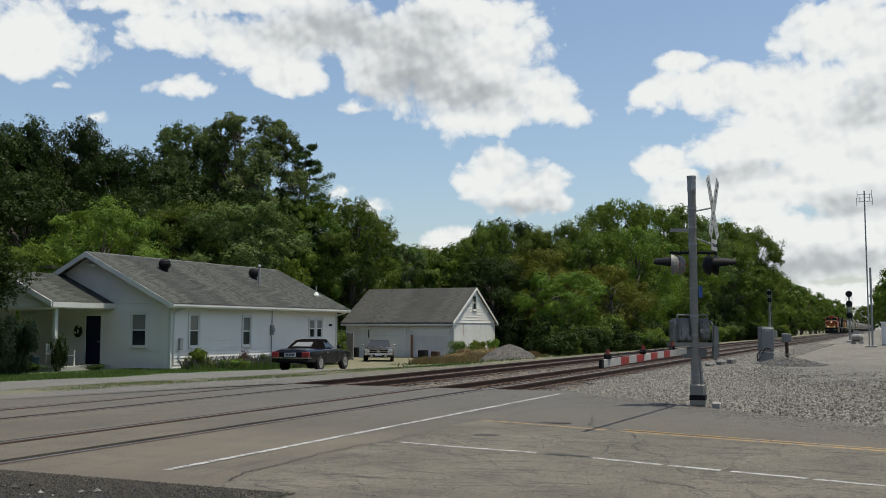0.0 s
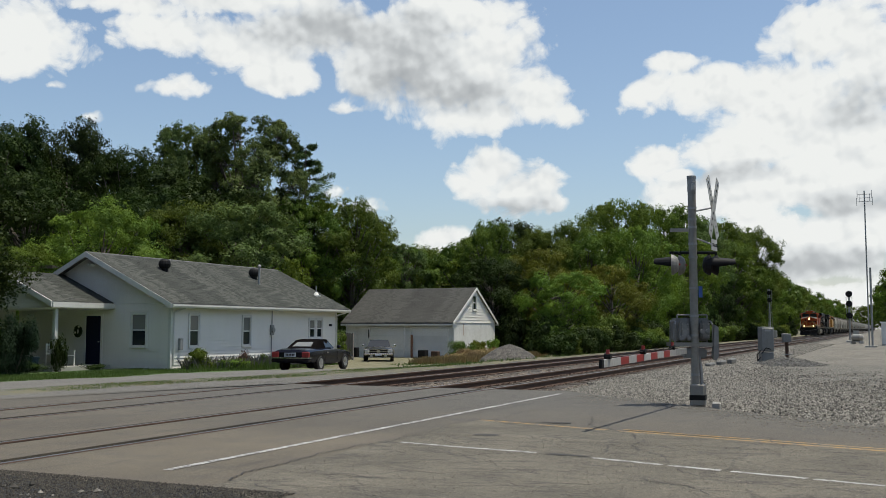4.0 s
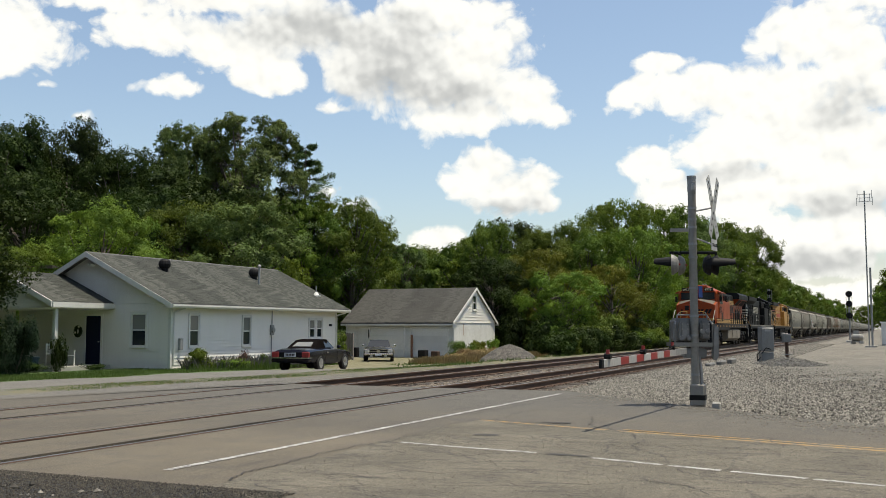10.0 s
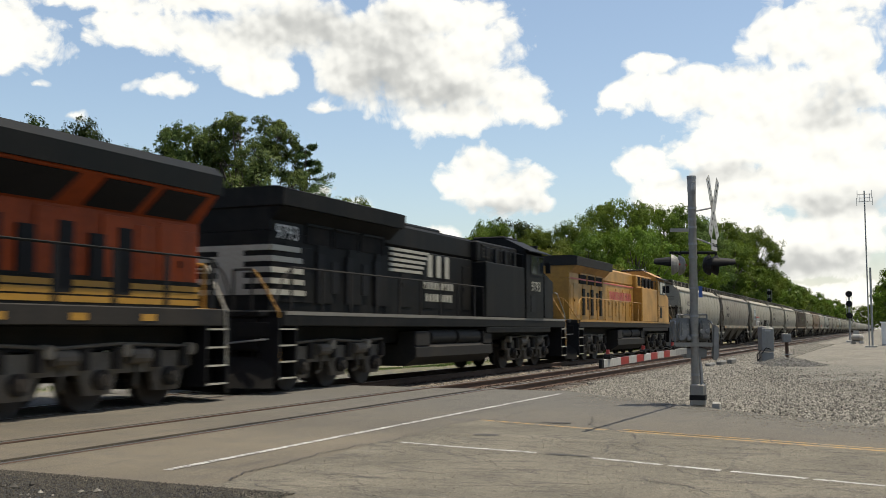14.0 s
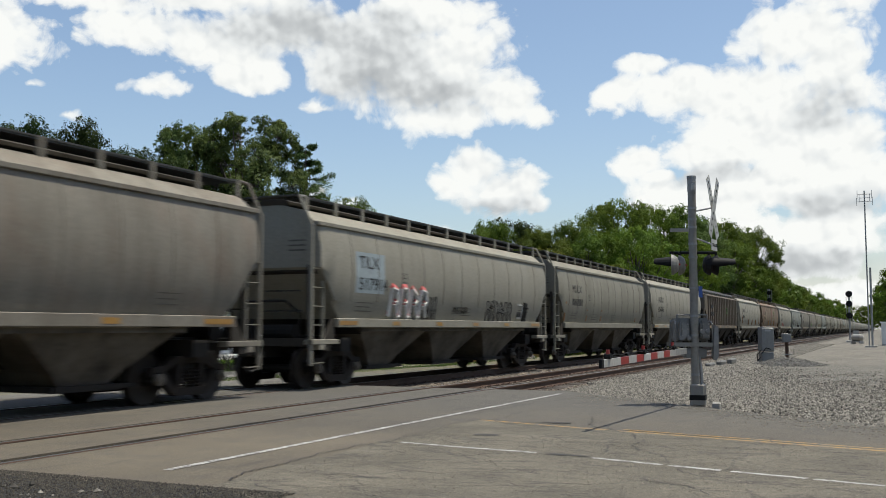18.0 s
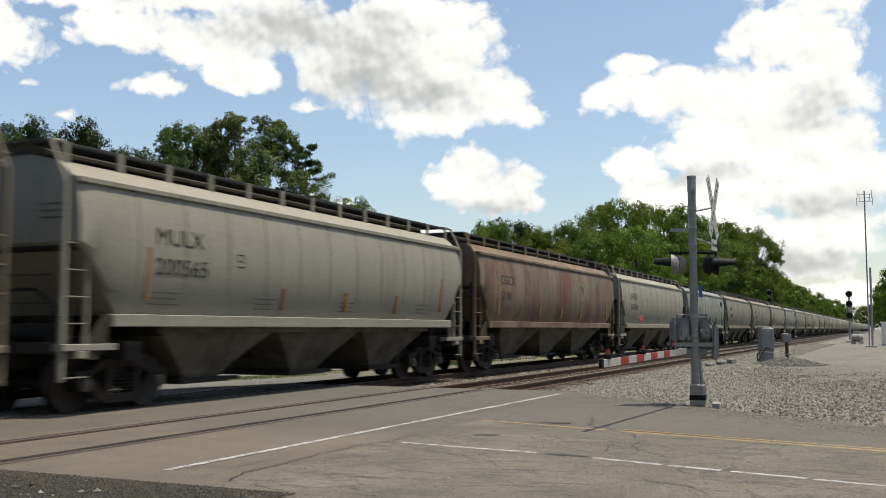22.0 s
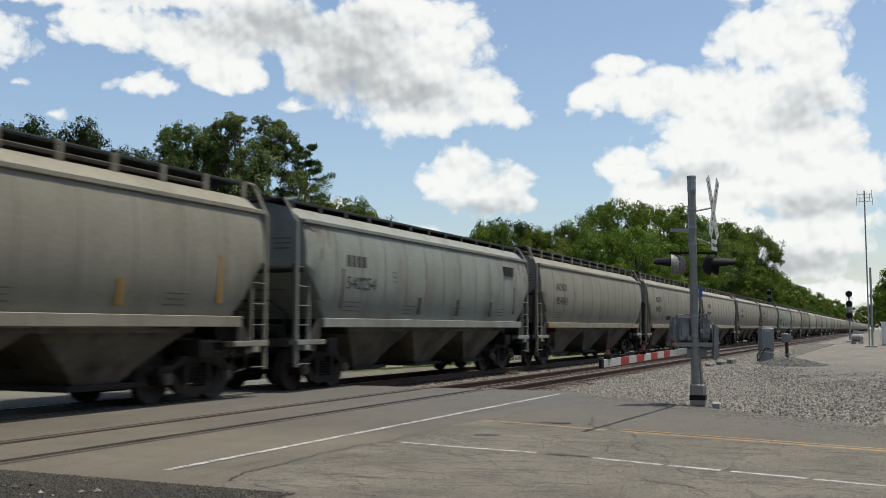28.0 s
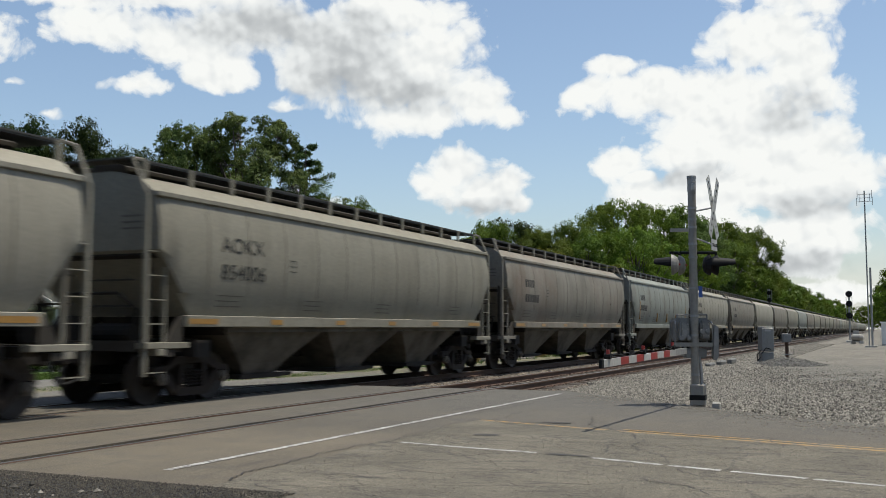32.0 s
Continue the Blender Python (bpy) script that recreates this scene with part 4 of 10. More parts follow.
def build_garage():
    X0, X1, Y0, Y1, ZB, ZE, ZR = 60.2, 67.85, 26.3, 34.5, -0.55, 1.78, 4.15
    XM = (X0 + X1) / 2
    g = thing("garage", pose(0, 0, 0), "white painted block garage with two doors and a grey shingle roof", "garage")
    bm = bmesh.new()
    prism(bm, [(X0, ZB - 0.3), (X1, ZB - 0.3), (X1, ZE), (X0, ZE)], "y", Y0, Y1)
    part("block_wall", bm, M["block_wall"], g, "white painted concrete block wall")
    bm = bmesh.new()
    prism(bm, [(X0 + 0.05, ZE), (X1 - 0.05, ZE), (XM, ZR - 0.1)], "y", Y0 + 0.03, Y1)
    part("gable_core", bm, M["white_siding"], g)
    sl = (ZR - ZE) / (XM - X0)
    bm = bmesh.new()
    clapboards(bm, "x", X0, X1, ZE, ZR - 0.2, Y0, -1, [(63.4, 64.25, 2.6, 3.75)], 0.19, top=lambda z: (X0 + (z - ZE - 0.12) / sl, X1 - (z - ZE - 0.12) / sl))
    part("gable_siding", bm, M["white_siding"], g, "white lapped siding in the gable")
    sash_window("gable_window", g, "x", 63.83, Y0 - 0.02, -1, 0.62, 2.68, 3.66, 0)
    for d0, d1 in ((29.98, 32.6), (26.72, 29.38)):
        d = boxes("garage_door", M["block_wall"], g, (X0 - 0.03, X0 - 0.004, d0, d1, ZB, 1.38), label="white flush garage door")
        for k in range(4):
            z = ZB + 0.48 * k
            boxes("door_panel", M["white_trim"], d, (X0 - 0.055, X0 - 0.03, d0 + 0.03, d1 - 0.03, z + 0.01, z + 0.465))
        boxes("door_trim", M["white_trim"], d, (X0 - 0.08, X0 - 0.004, d0 - 0.1, d0, ZB, 1.5), (X0 - 0.08, X0 - 0.004, d1, d1 + 0.1, ZB, 1.5), (X0 - 0.08, X0 - 0.004, d0, d1, 1.38, 1.5))
    boxes("hinge", M["black"], g, (X0 - 0.1, X0 - 0.08, 32.62, 32.68, 0.7, 1.3))
    boxes("header_board", M["white_trim"], g, (X0 - 0.06, X0 - 0.004, Y0, Y1, 1.52, ZE))
    for s, xa in ((-1, X0), (1, X1)):
        xe = xa + s * 0.32
        ze = ZE + 0.1 - 0.32 * sl
        bm = bmesh.new()
        prism(bm, [(xe, ze), (XM, ZR), (XM, ZR + 0.09), (xe, ze + 0.09)], "y", Y0 - 0.12, Y1 + 0.25)
        part("roof_slope", bm, M["shingle_garage"], g, "grey-brown asphalt shingles")
        if s < 0:
            shingle_courses(g, "y", Y0 - 0.12, Y1 + 0.25, (xe, ze + 0.104), (XM, ZR + 0.104), M["shingle_tab_brown"], 62)
        bm = bmesh.new()
        prism(bm, [(xe, ze - 0.1), (XM, ZR - 0.1), (XM, ZR + 0.1), (xe, ze + 0.1)], "y", Y0 - 0.16, Y0 - 0.12)
        part("rake_board", bm, M["white_trim"], g)
        boxes("eave_board", M["white_trim"], g, (min(xe, xe - s * 0.03), max(xe, xe - s * 0.03), Y0 - 0.12, Y1 + 0.25, ze - 0.1, ze + 0.02))
    bm = bmesh.new()
    prism(bm, [(X1, ZE - 0.2), (X1 + 1.6, ZE - 0.9), (X1 + 1.6, ZE - 0.8), (X1, ZE - 0.1)], "y", Y0 + 0.8, Y1)
    part("lean_to_roof", bm, M["shingle_garage"], g)
    boxes("lean_to_wall", M["block_wall"], g, (X1, X1 + 1.4, Y0 + 1.0, Y1, ZB, ZE - 0.85))
    bm = bmesh.new()
    pipe(bm, [(X0 - 0.3, Y0 - 0.05, 1.55), (X0 - 0.05, Y0 - 0.06, 1.35), (X0 - 0.05, Y0 - 0.06, -0.4)], 0.035)
    part("downspout", bm, M["white_trim"], g)
    boxes("rust_streak", M["rust_stain"], g, (61.9, 62.0, Y0 - 0.006, Y0 - 0.004, 0.9, 1.7))


M["gutter"] = gravel_material("dark_grit", ((0.012, 0.0115, 0.011), (0.032, 0.03, 0.028), (0.075, 0.07, 0.065)), 55, 0.0, 0.03)
M["brick"] = grimy("brown_brick", (0.22, 0.12, 0.085), rough=0.9)
M["roof_brown"] = shingle_material("brown_shingles", (0.2, 0.13, 0.1), (0.26, 0.17, 0.13))
M["rust_stain"] = grimy("rust_stain", (0.36, 0.27, 0.2), rough=0.9)


# ---- crossing signal ----
def build_signal():
    s = thing("crossing_signal", pose(18.05, 3.15, 0, 0, 0, 0), "silver grade-crossing mast with flashing lights, crossbuck and lowered gate", "crossing signal")
    R = Vector((0.41, -0.912, 0))
    F = Vector((0.912, 0.41, 0))

    def q(r, f, z):
        return R * r + F * f + Vector((0, 0, z))
    bm = bmesh.new()
    rod(bm, (0, 0, 0.0), (0, 0, 3.85), 0.073, 16)
    part("mast", bm, M["alu_mast"], s, "silver painted steel mast", smooth=True)
    bm = bmesh.new()
    rod(bm, (0, 0, 3.85), (0, 0, 4.1), 0.078, 16)
    rod(bm, (0, 0, 4.1), (0, 0, 4.14), 0.085, 16)
    part("mast_top", bm, M["grey_metal"], s)
    bm = bmesh.new()
    rod(bm, q(0.0, -0.075, 3.88), q(0.0, -0.085, 3.98), 0.035, 10)
    rod(bm, q(0.015, -0.08, 3.9), q(0.015, -0.09, 4.0), 0.03, 10)
    part("bell_opening", bm, M["white_band"], s)
    for z in (0.55, 1.25, 1.6, 2.1, 2.66, 2.9, 3.2, 3.35, 3.55):
        bm = bmesh.new()
        rod(bm, (0, 0, z - 0.02), (0, 0, z + 0.02), 0.082, 16)
        box(bm, 0.06, 0.13, -0.02, 0.02, z - 0.02, z + 0.02)
        part("clamp", bm, M["grey_metal"], s)
    base = boxes("base", M["alu_mast"], s, (-0.09, 0.11, -0.17, 0.09, 0, 0.38), bev=0.02, label="cast base with junction box")
    boxes("base_band", M["black"], base, (-0.096, 0.116, -0.176, 0.096, 0.1, 0.19))
    bm = bmesh.new()
    pipe(bm, [q(0.12, 0.02, 0.3), q(0.11, 0.02, 0.6), q(0.09, 0.02, 0.75), q(0.05, 0.02, 1.05)], 0.03, 8)
    part("conduit", bm, M["grey_metal"], s)
    # gate mechanism
    mech = boxes("gate_mechanism", M["grey_metal"], s, label="grey gate motor housing")
    bm = bmesh.new()
    for r0, r1, f0, f1, z0, z1 in ((-0.33, 0.3, 0.085, 0.5, 1.14, 1.56), (-0.27, -0.1, -0.06, 0.085, 1.18, 1.5), (0.1, 0.27, -0.06, 0.085, 1.18, 1.5), (-0.18, 0.22, -0.02, 0.3, 0.84, 1.02)):
        vs = [q(r, f, z) for z in (z0, z1) for f in (f0, f1) for r in (r0, r1)]
        v = [bm.verts.new(p) for p in vs]
        fs = [bm.faces.new([v[i] for i in k]) for k in ((0, 2, 3, 1), (4, 5, 7, 6), (0, 1, 5, 4), (2, 6, 7, 3), (0, 4, 6, 2), (1, 3, 7, 5))]
        bmesh.ops.bevel(bm, geom=list({e for k in fs for e in k.edges}), offset=0.03, segments=2, affect="EDGES")
    part("housing", bm, M["mech_grey"], mech)
    bm = bmesh.new()
    for r0, r1, f, z0, z1 in ((-0.4, 0.36, -0.09, 1.05, 1.12), (-0.4, 0.36, 0.42, 1.05, 1.12)):
        for a in ((r0, r1),):
            p = [q(a[0], f, z0), q(a[1], f, z0), q(a[1], f + 0.05, z0), q(a[0], f + 0.05, z0)]
            loft(bm, [p, [v + Vector((0, 0, z1 - z0)) for v in p]])
    part("support_bracket", bm, M["alu_mast"], mech)
    bm = bmesh.new()
    for r in (-0.25, -0.12, 0.12, 0.22):
        rod(bm, q(r, -0.02, 1.2 + 0.12 * (r > 0)), q(r, -0.1, 1.2 + 0.12 * (r > 0)), 0.04, 10)
    pipe(bm, [q(-0.28, 0.12, 1.55), q(-0.28, 0.12, 1.62), q(0.26, 0.12, 1.62), q(0.26, 0.12, 1.55)], 0.014)
    part("conduit_elbows", bm, M["mech_grey"], mech)
    bm = bmesh.new()
    p = [q(0.3, -0.12, 0.84), q(0.36, -0.12, 0.8), q(0.4, -0.12, 0.9), q(0.4, -0.12, 1.4), q(0.33, -0.12, 1.44)]
    loft(bm, [p, [v + F * 0.14 for v in p]])
    part("counterweight", bm, M["mech_grey"], mech)
    for r, f0 in ((-0.185, -0.066), (0.185, -0.066)):
        bm = bmesh.new()
        for zz in (1.24, 1.36, 1.45):
            rod(bm, q(r - 0.05, f0, zz), q(r - 0.05, f0 - 0.02, zz), 0.012, 6)
            rod(bm, q(r + 0.05, f0, zz), q(r + 0.05, f0 - 0.02, zz), 0.012, 6)
        part("cover_bolts", bm, M["alu_mast"], mech)
    bm = bmesh.new()
    for r in (-0.36, 0.31):
        pipe(bm, [q(r, -0.05, 1.12), q(r, -0.07, 1.44), q(r + (0.02 if r < 0 else -0.02), 0.0, 1.5), q(r, 0.3, 1.5), q(r, 0.34, 1.12)], 0.016, 6)
    part("guard_loop", bm, M["mech_grey"], mech)
    # gate arm, from the mast out across the lane
    a0, a1 = Vector((-0.35, 0.1, 0.98)), GATE_END - Vector((18.05, 3.15, 0))
    d = (a1 - a0).normalized()
    up = Vector((0, 0, 1))
    arm = thing_part("gate_arm", s)
    L = (a1 - a0).length
    n = 12
    nrm = d.cross(up).normalized()
    for i in range(n):
        m = M["red_band"] if (i % 2 == 1) else M["white_band"]
        if i < 2:
            m = M["grey_metal"]
        if i == n - 1:
            m = M["white_band"]
        bm = bmesh.new()
        p0, p1 = a0 + d * (L * i / n), a0 + d * (L * (i + 1) / n)
        hh = 0.052
        for e0, e1, t in ((p0, p1, 0.018),):
            ra = [e0 + up * hh + nrm * t, e0 - up * hh + nrm * t, e0 - up * hh - nrm * t, e0 + up * hh - nrm * t]
            loft(bm, [ra, [v + (e1 - e0) for v in ra]])
        part("arm_band", bm, m, arm)
    bm = bmesh.new()
    e = a1 + d * 0.03
    ra = [a1 + up * 0.056 + nrm * 0.02, a1 - up * 0.056 + nrm * 0.02, a1 - up * 0.056 - nrm * 0.02, a1 + up * 0.056 - nrm * 0.02]
    loft(bm, [ra, [v + d * 0.09 for v in ra]])
    part("end_cap", bm, M["black"], arm)
    for f in (0.95, 0.58, 0.2):
        c = a0 + d * (L * f) + up * 0.07
        bm = bmesh.new()
        rod(bm, c, c + up * 0.03, 0.015)
        rod(bm, c + up * 0.03, c + up * 0.11, 0.03, 10, 0.024)
        lamp = part("arm_lamp", bm, M["red_band"], arm, "red gate lamp")
        bm = bmesh.new()
        rod(bm, c + up * 0.02 - nrm * 0.045, c + up * 0.02 + nrm * 0.045, 0.04, 10)
        part("lamp_body", bm, M["black"], lamp)
    bm = bmesh.new()
    pts = [a0 + d * (L * k / 30) + up * (0.07 + 0.035 * abs(math.sin(k * 0.9))) for k in range(3, 29)]
    pipe(bm, pts, 0.008, 5)
    part("lamp_cable", bm, M["black"], arm)
    # flashing light units on a cross arm
    bm = bmesh.new()
    rod(bm, q(-0.42, 0.02, 2.74), q(0.42, 0.02, 2.74), 0.026)
    rod(bm, q(-0.25, 0.25, 2.74), q(-0.25, -0.1, 2.74), 0.02)
    part("cross_arm", bm, M["black"], s)
    for r, f, side in ((-0.38, -0.06, -1), (-0.21, 0.14, -1), (0.3, 0.05, 1), (0.45, 0.12, 1)):
        ax = (R * side + F * (0.3 if side < 0 else -0.08)).normalized()
        c = q(r, f, 2.52)
        bm = bmesh.new()
        rings = []
        for k, (dd, rr) in enumerate(((-0.11, 0.05), (-0.085, 0.13), (-0.02, 0.178), (0.02, 0.19))):
            u = ax.orthogonal().normalized()
            w = ax.cross(u)
            rings.append([c + ax * dd + (u * math.cos(t) + w * math.sin(t)) * rr for t in (2 * math.pi * i / 18 for i in range(18))])
        loft(bm, rings)
        unit = part("flashing_light", bm, M["mech_grey"] if side < 0 else M["black"], s, "round flasher with a long black hood", smooth=False)
        bm = bmesh.new()
        u = Vector((0, 0, 1))
        w = ax.cross(u).normalized()
        hood_a = [c + ax * 0.02 + u * 0.02 + (u * math.cos(t) + w * math.sin(t)) * 0.125 for t in (math.pi * (-0.62 + 1.24 * i / 14) for i in range(15))]
        hood_b = [c + ax * 0.33 + (u * math.cos(t) + w * math.sin(t)) * 0.085 + u * 0.03 for t in (math.pi * (-0.55 + 1.1 * i / 14) for i in range(15))]
        inner = [c + (v - c) * 0.96 for v in hood_b]
        loft(bm, [hood_a, hood_b], close=False, cap=False)
        loft(bm, [[c + (v - c) * 0.97 for v in hood_a], inner], close=False, cap=False)
        part("hood", bm, M["black"], unit)
        bm = bmesh.new()
        rod(bm, c + ax * 0.018, c + ax * 0.03, 0.105, 18)
        part("lens", bm, M["red_lens"], unit)
        bm = bmesh.new()
        rod(bm, c + Vector((0, 0, 0.12)), c + Vector((0, 0, 0.24)), 0.025)
        part("bracket", bm, M["black"], unit)
        if side < 0:
            bm = bmesh.new()
            rod(bm, c - ax * 0.08 - F * 0.03, c - ax * 0.115 - F * 0.05, 0.02, 10)
            part("side_light", bm, M["red_lens"], unit, "small red side light")
    # crossbuck, almost edge-on
    ax = (R * 0.5 + F * 0.86).normalized()
    c = q(0.36, -0.1, 3.55)
    for sgn in (1, -1):
        dirv = (ax * 0.30 * sgn + Vector((0, 0, 0.53))).normalized()
        w = dirv.cross(ax.cross(Vector((0, 0, 1)))).normalized() * 0.1
        nn = ax.cross(Vector((0, 0, 1))).normalized() * 0.004
        bm = bmesh.new()
        cc = c + nn * (3 * sgn)
        a, b = cc - dirv * 0.61, cc + dirv * 0.61
        ring = [a - w, a + w, b + w, b - w]
        loft(bm, [[v - nn for v in ring], [v + nn for v in ring]])
        blade = part("crossbuck_blade", bm, M["white_band"], s, "white crossbuck blade with black lettering")
        for k in range(9):
            if k == 4:
                continue
            o = cc + dirv * (-0.5 + 0.125 * k)
            ww = w * 0.24
            for face in (-1, 1):
                rr = [o - ww - dirv * 0.02, o + ww - dirv * 0.02, o + ww + dirv * 0.02, o - ww + dirv * 0.02]
                bm = bmesh.new()
                loft(bm, [[v + nn * 1.2 * face for v in rr], [v + nn * 1.6 * face for v in rr]])
                part("letter_bar", bm, M["black"], blade)
    bm = bmesh.new()
    o = c + Vector((0, 0, -0.68))
    w = ax * 0.19
    nn = ax.cross(Vector((0, 0, 1))).normalized() * 0.006
    ring = [o - w - Vector((0, 0, 0.1)), o + w - Vector((0, 0, 0.1)), o + w + Vector((0, 0, 0.1)), o - w + Vector((0, 0, 0.1))]
    loft(bm, [[v - nn for v in ring], [v + nn for v in ring]])
    plate = part("track_count_sign", bm, M["white_band"], s, "white plate reading tracks in black")
    mm = Matrix((ax, Vector((0, 0, 1)), ax.cross(Vector((0, 0, 1))))).transposed().to_4x4()
    lettering("sign_text", "2 TRACKS", 0.085, M["black"], plate, Matrix.Translation(o - w * 0.95 + Vector((0, 0, -0.03)) + nn * 1.4) @ mm)
    bm = bmesh.new()
    rod(bm, q(0.07, 0, 3.5), c, 0.015)
    rod(bm, q(0.07, 0, 3.0), o, 0.015)
    part("sign_bracket", bm, M["grey_metal"], s)
    bm = bmesh.new()
    p = [q(-0.4, -0.03, 3.12), q(-0.07, -0.03, 3.12), q(-0.07, 0.04, 3.12), q(-0.4, 0.04, 3.12)]
    loft(bm, [p, [v + Vector((0, 0, 0.06)) for v in p]])
    part("side_plate", bm, M["alu_mast"], s)
    bm = bmesh.new()
    p = [q(0.075, -0.08, 1.93), q(0.15, -0.03, 1.93), q(0.145, -0.02, 1.93), q(0.07, -0.07, 1.93)]
    loft(bm, [p, [v + Vector((0, 0, 0.2)) for v in p]])
    part("notice", bm, M["blue_sign"], s, "small blue notice plate")
    tagged(boxes("concrete_block", M["concrete"], None, (17.58, 17.72, 2.66, 2.8, -0.05, 0.09), bev=0.015), "small concrete block beside the signal base", "block")


GATE_END = Vector((0, 0, 0))


def thing_part(name, parent):
    ob = new(name)
    ob.empty_display_size = 0.2
    ob.parent = parent
    return ob


# ---- sky backdrop ----
def cloud_material(name, blobs, greys, seed, haze, around=False):
    """Cumulus on a far shell: soft unions of ellipses in azimuth and slope, broken into puffs, with grey undersides."""
    m = bpy.data.materials.new(name)
    m.use_nodes = True
    nt = m.node_tree
    nt.nodes.remove(nt.nodes["Principled BSDF"])
    sep = nt.nodes.new("ShaderNodeSeparateXYZ")
    nt.links.new(coords(nt), sep.inputs[0])
    u = math_node(nt, "ARCTAN2", sep.outputs[0], sep.outputs[1])
    v = math_node(nt, "DIVIDE", sep.outputs[2], 3000.0)
    comb = nt.nodes.new("ShaderNodeCombineXYZ")
    nt.links.new(u, comb.inputs[0])
    nt.links.new(v, comb.inputs[1])
    comb.inputs[2].default_value = seed
    p = comb.outputs[0]

    def moved(vec, du, dv):
        n = nt.nodes.new("ShaderNodeVectorMath")
        n.operation = "ADD"
        nt.links.new(vec, n.inputs[0])
        n.inputs[1].default_value = (du, dv, 0)
        return n.outputs[0]

    def warped(vec, scale, amount):
        w = nt.nodes.new("ShaderNodeTexNoise")
        w.inputs["Scale"].default_value, w.inputs["Detail"].default_value = scale, 4
        nt.links.new(vec, w.inputs["Vector"])
        k = nt.nodes.new("ShaderNodeVectorMath")
        k.operation = "MULTIPLY_ADD"
        nt.links.new(w.outputs["Color"], k.inputs[0])
        k.inputs[1].default_value = (amount, amount * 0.8, 0)
        nt.links.new(moved(vec, -amount / 2, -amount * 0.4), k.inputs[2])
        return k.outputs[0]

    wp = warped(p, 14, 0.03)

    def union(vec, ellipses, soft):
        best = None
        for cu, cv, ru, rv, *peak in ellipses:
            k = nt.nodes.new("ShaderNodeVectorMath")
            k.operation = "MULTIPLY"
            nt.links.new(moved(vec, -cu, -cv), k.inputs[0])
            k.inputs[1].default_value = (1 / ru, 1 / rv, 0)
            ln = nt.nodes.new("ShaderNodeVectorMath")
            ln.operation = "LENGTH"
            nt.links.new(k.outputs[0], ln.inputs[0])
            d = math_node(nt, "SUBTRACT", peak[0] if peak else 1.0, ln.outputs["Value"])
            best = d if best is None else math_node(nt, "SMOOTH_MAX", best, d, soft)
        return best

    def puffs(vec):
        total = None
        for scale, part_of in ((17.0, 0.6), (44.0, 0.3), (105.0, 0.16)):
            n = nt.nodes.new("ShaderNodeTexVoronoi")
            n.feature = "SMOOTH_F1"
            n.inputs["Scale"].default_value = scale
            n.inputs["Smoothness"].default_value = 0.35
            nt.links.new(vec, n.inputs["Vector"])
            d = math_node(nt, "MULTIPLY", math_node(nt, "SUBTRACT", 0.42, n.outputs["Distance"]), part_of)
            total = d if total is None else math_node(nt, "ADD", total, d)
        return total

    body = union(wp, blobs, 0.2)
    if around:
        # beyond the framed sector the same broken cumulus goes on round the horizon
        away = nt.nodes.new("ShaderNodeMapRange")
        away.inputs["From Min"].default_value, away.inputs["From Max"].default_value = 0.62, 0.8
        nt.links.new(math_node(nt, "ABSOLUTE", math_node(nt, "SUBTRACT", u, 1.15)), away.inputs["Value"])
        field = math_node(nt, "MULTIPLY_ADD", fbm(nt, 3.2, 3, 0.5, p), 2.4, -1.55)
        body = math_node(nt, "MAXIMUM", body, math_node(nt, "SUBTRACT", field, math_node(nt, "SUBTRACT", 1.0, away.outputs[0])))
    wisp = fbm(nt, 26, 8, 0.62, p, 0.4)
    pv = warped(p, 40, 0.012)
    puff = puffs(pv)
    dens = math_node(nt, "ADD", body, math_node(nt, "MULTIPLY", puff, 1.0))
    dens = math_node(nt, "MULTIPLY_ADD", math_node(nt, "SUBTRACT", wisp, 0.5), 1.15, dens)
    dens = math_node(nt, "ADD", dens, 0.04)
    alpha = ramp(nt, dens, [(0.0, 0.0), (0.09, 0.35), (0.22, 0.85), (0.4, 1.0)])
    # light from above and from the side of the sun: compare the puffs with those a little nearer to it
    relief = math_node(nt, "SUBTRACT", puff, puffs(moved(pv, 0.004, 0.0085)))
    under = math_node(nt, "SUBTRACT", wisp, fbm(nt, 26, 8, 0.62, moved(p, 0.003, 0.008), 0.4))
    shade = math_node(nt, "MULTIPLY_ADD", relief, 0.8, math_node(nt, "MULTIPLY_ADD", under, 0.16, 0.97))
    grey = ramp(nt, math_node(nt, "MULTIPLY_ADD", math_node(nt, "SUBTRACT", fbm(nt, 15, 3, 0.5, p), 0.5), 0.5, union(warped(p, 7, 0.05), greys, 0.4)), [(0.0, 0.0), (0.35, 0.5), (0.9, 1.0)])
    shade = math_node(nt, "MULTIPLY_ADD", grey, -0.45, shade)
    broad = fbm(nt, 6, 4, 0.55, p)
    shade = math_node(nt, "MULTIPLY_ADD", math_node(nt, "SUBTRACT", broad, 0.45), 0.3, shade)
    col = ramp(nt, shade, [(0.25, (0.4, 0.415, 0.435)), (0.55, (0.58, 0.59, 0.6)), (0.78, (0.84, 0.845, 0.845)), (0.98, (1.0, 0.987, 0.96))])
    em = nt.nodes.new("ShaderNodeEmission")
    em.inputs["Strength"].default_value = 0.99
    nt.links.new(col, em.inputs["Color"])
    tr = nt.nodes.new("ShaderNodeBsdfTransparent")
    ms = nt.nodes.new("ShaderNodeMixShader")
    low = nt.nodes.new("ShaderNodeMapRange")
    low.inputs["From Min"].default_value, low.inputs["From Max"].default_value = 0.1, -0.01
    low.inputs["To Min"].default_value, low.inputs["To Max"].default_value = 0.0, haze
    nt.links.new(v, low.inputs["Value"])
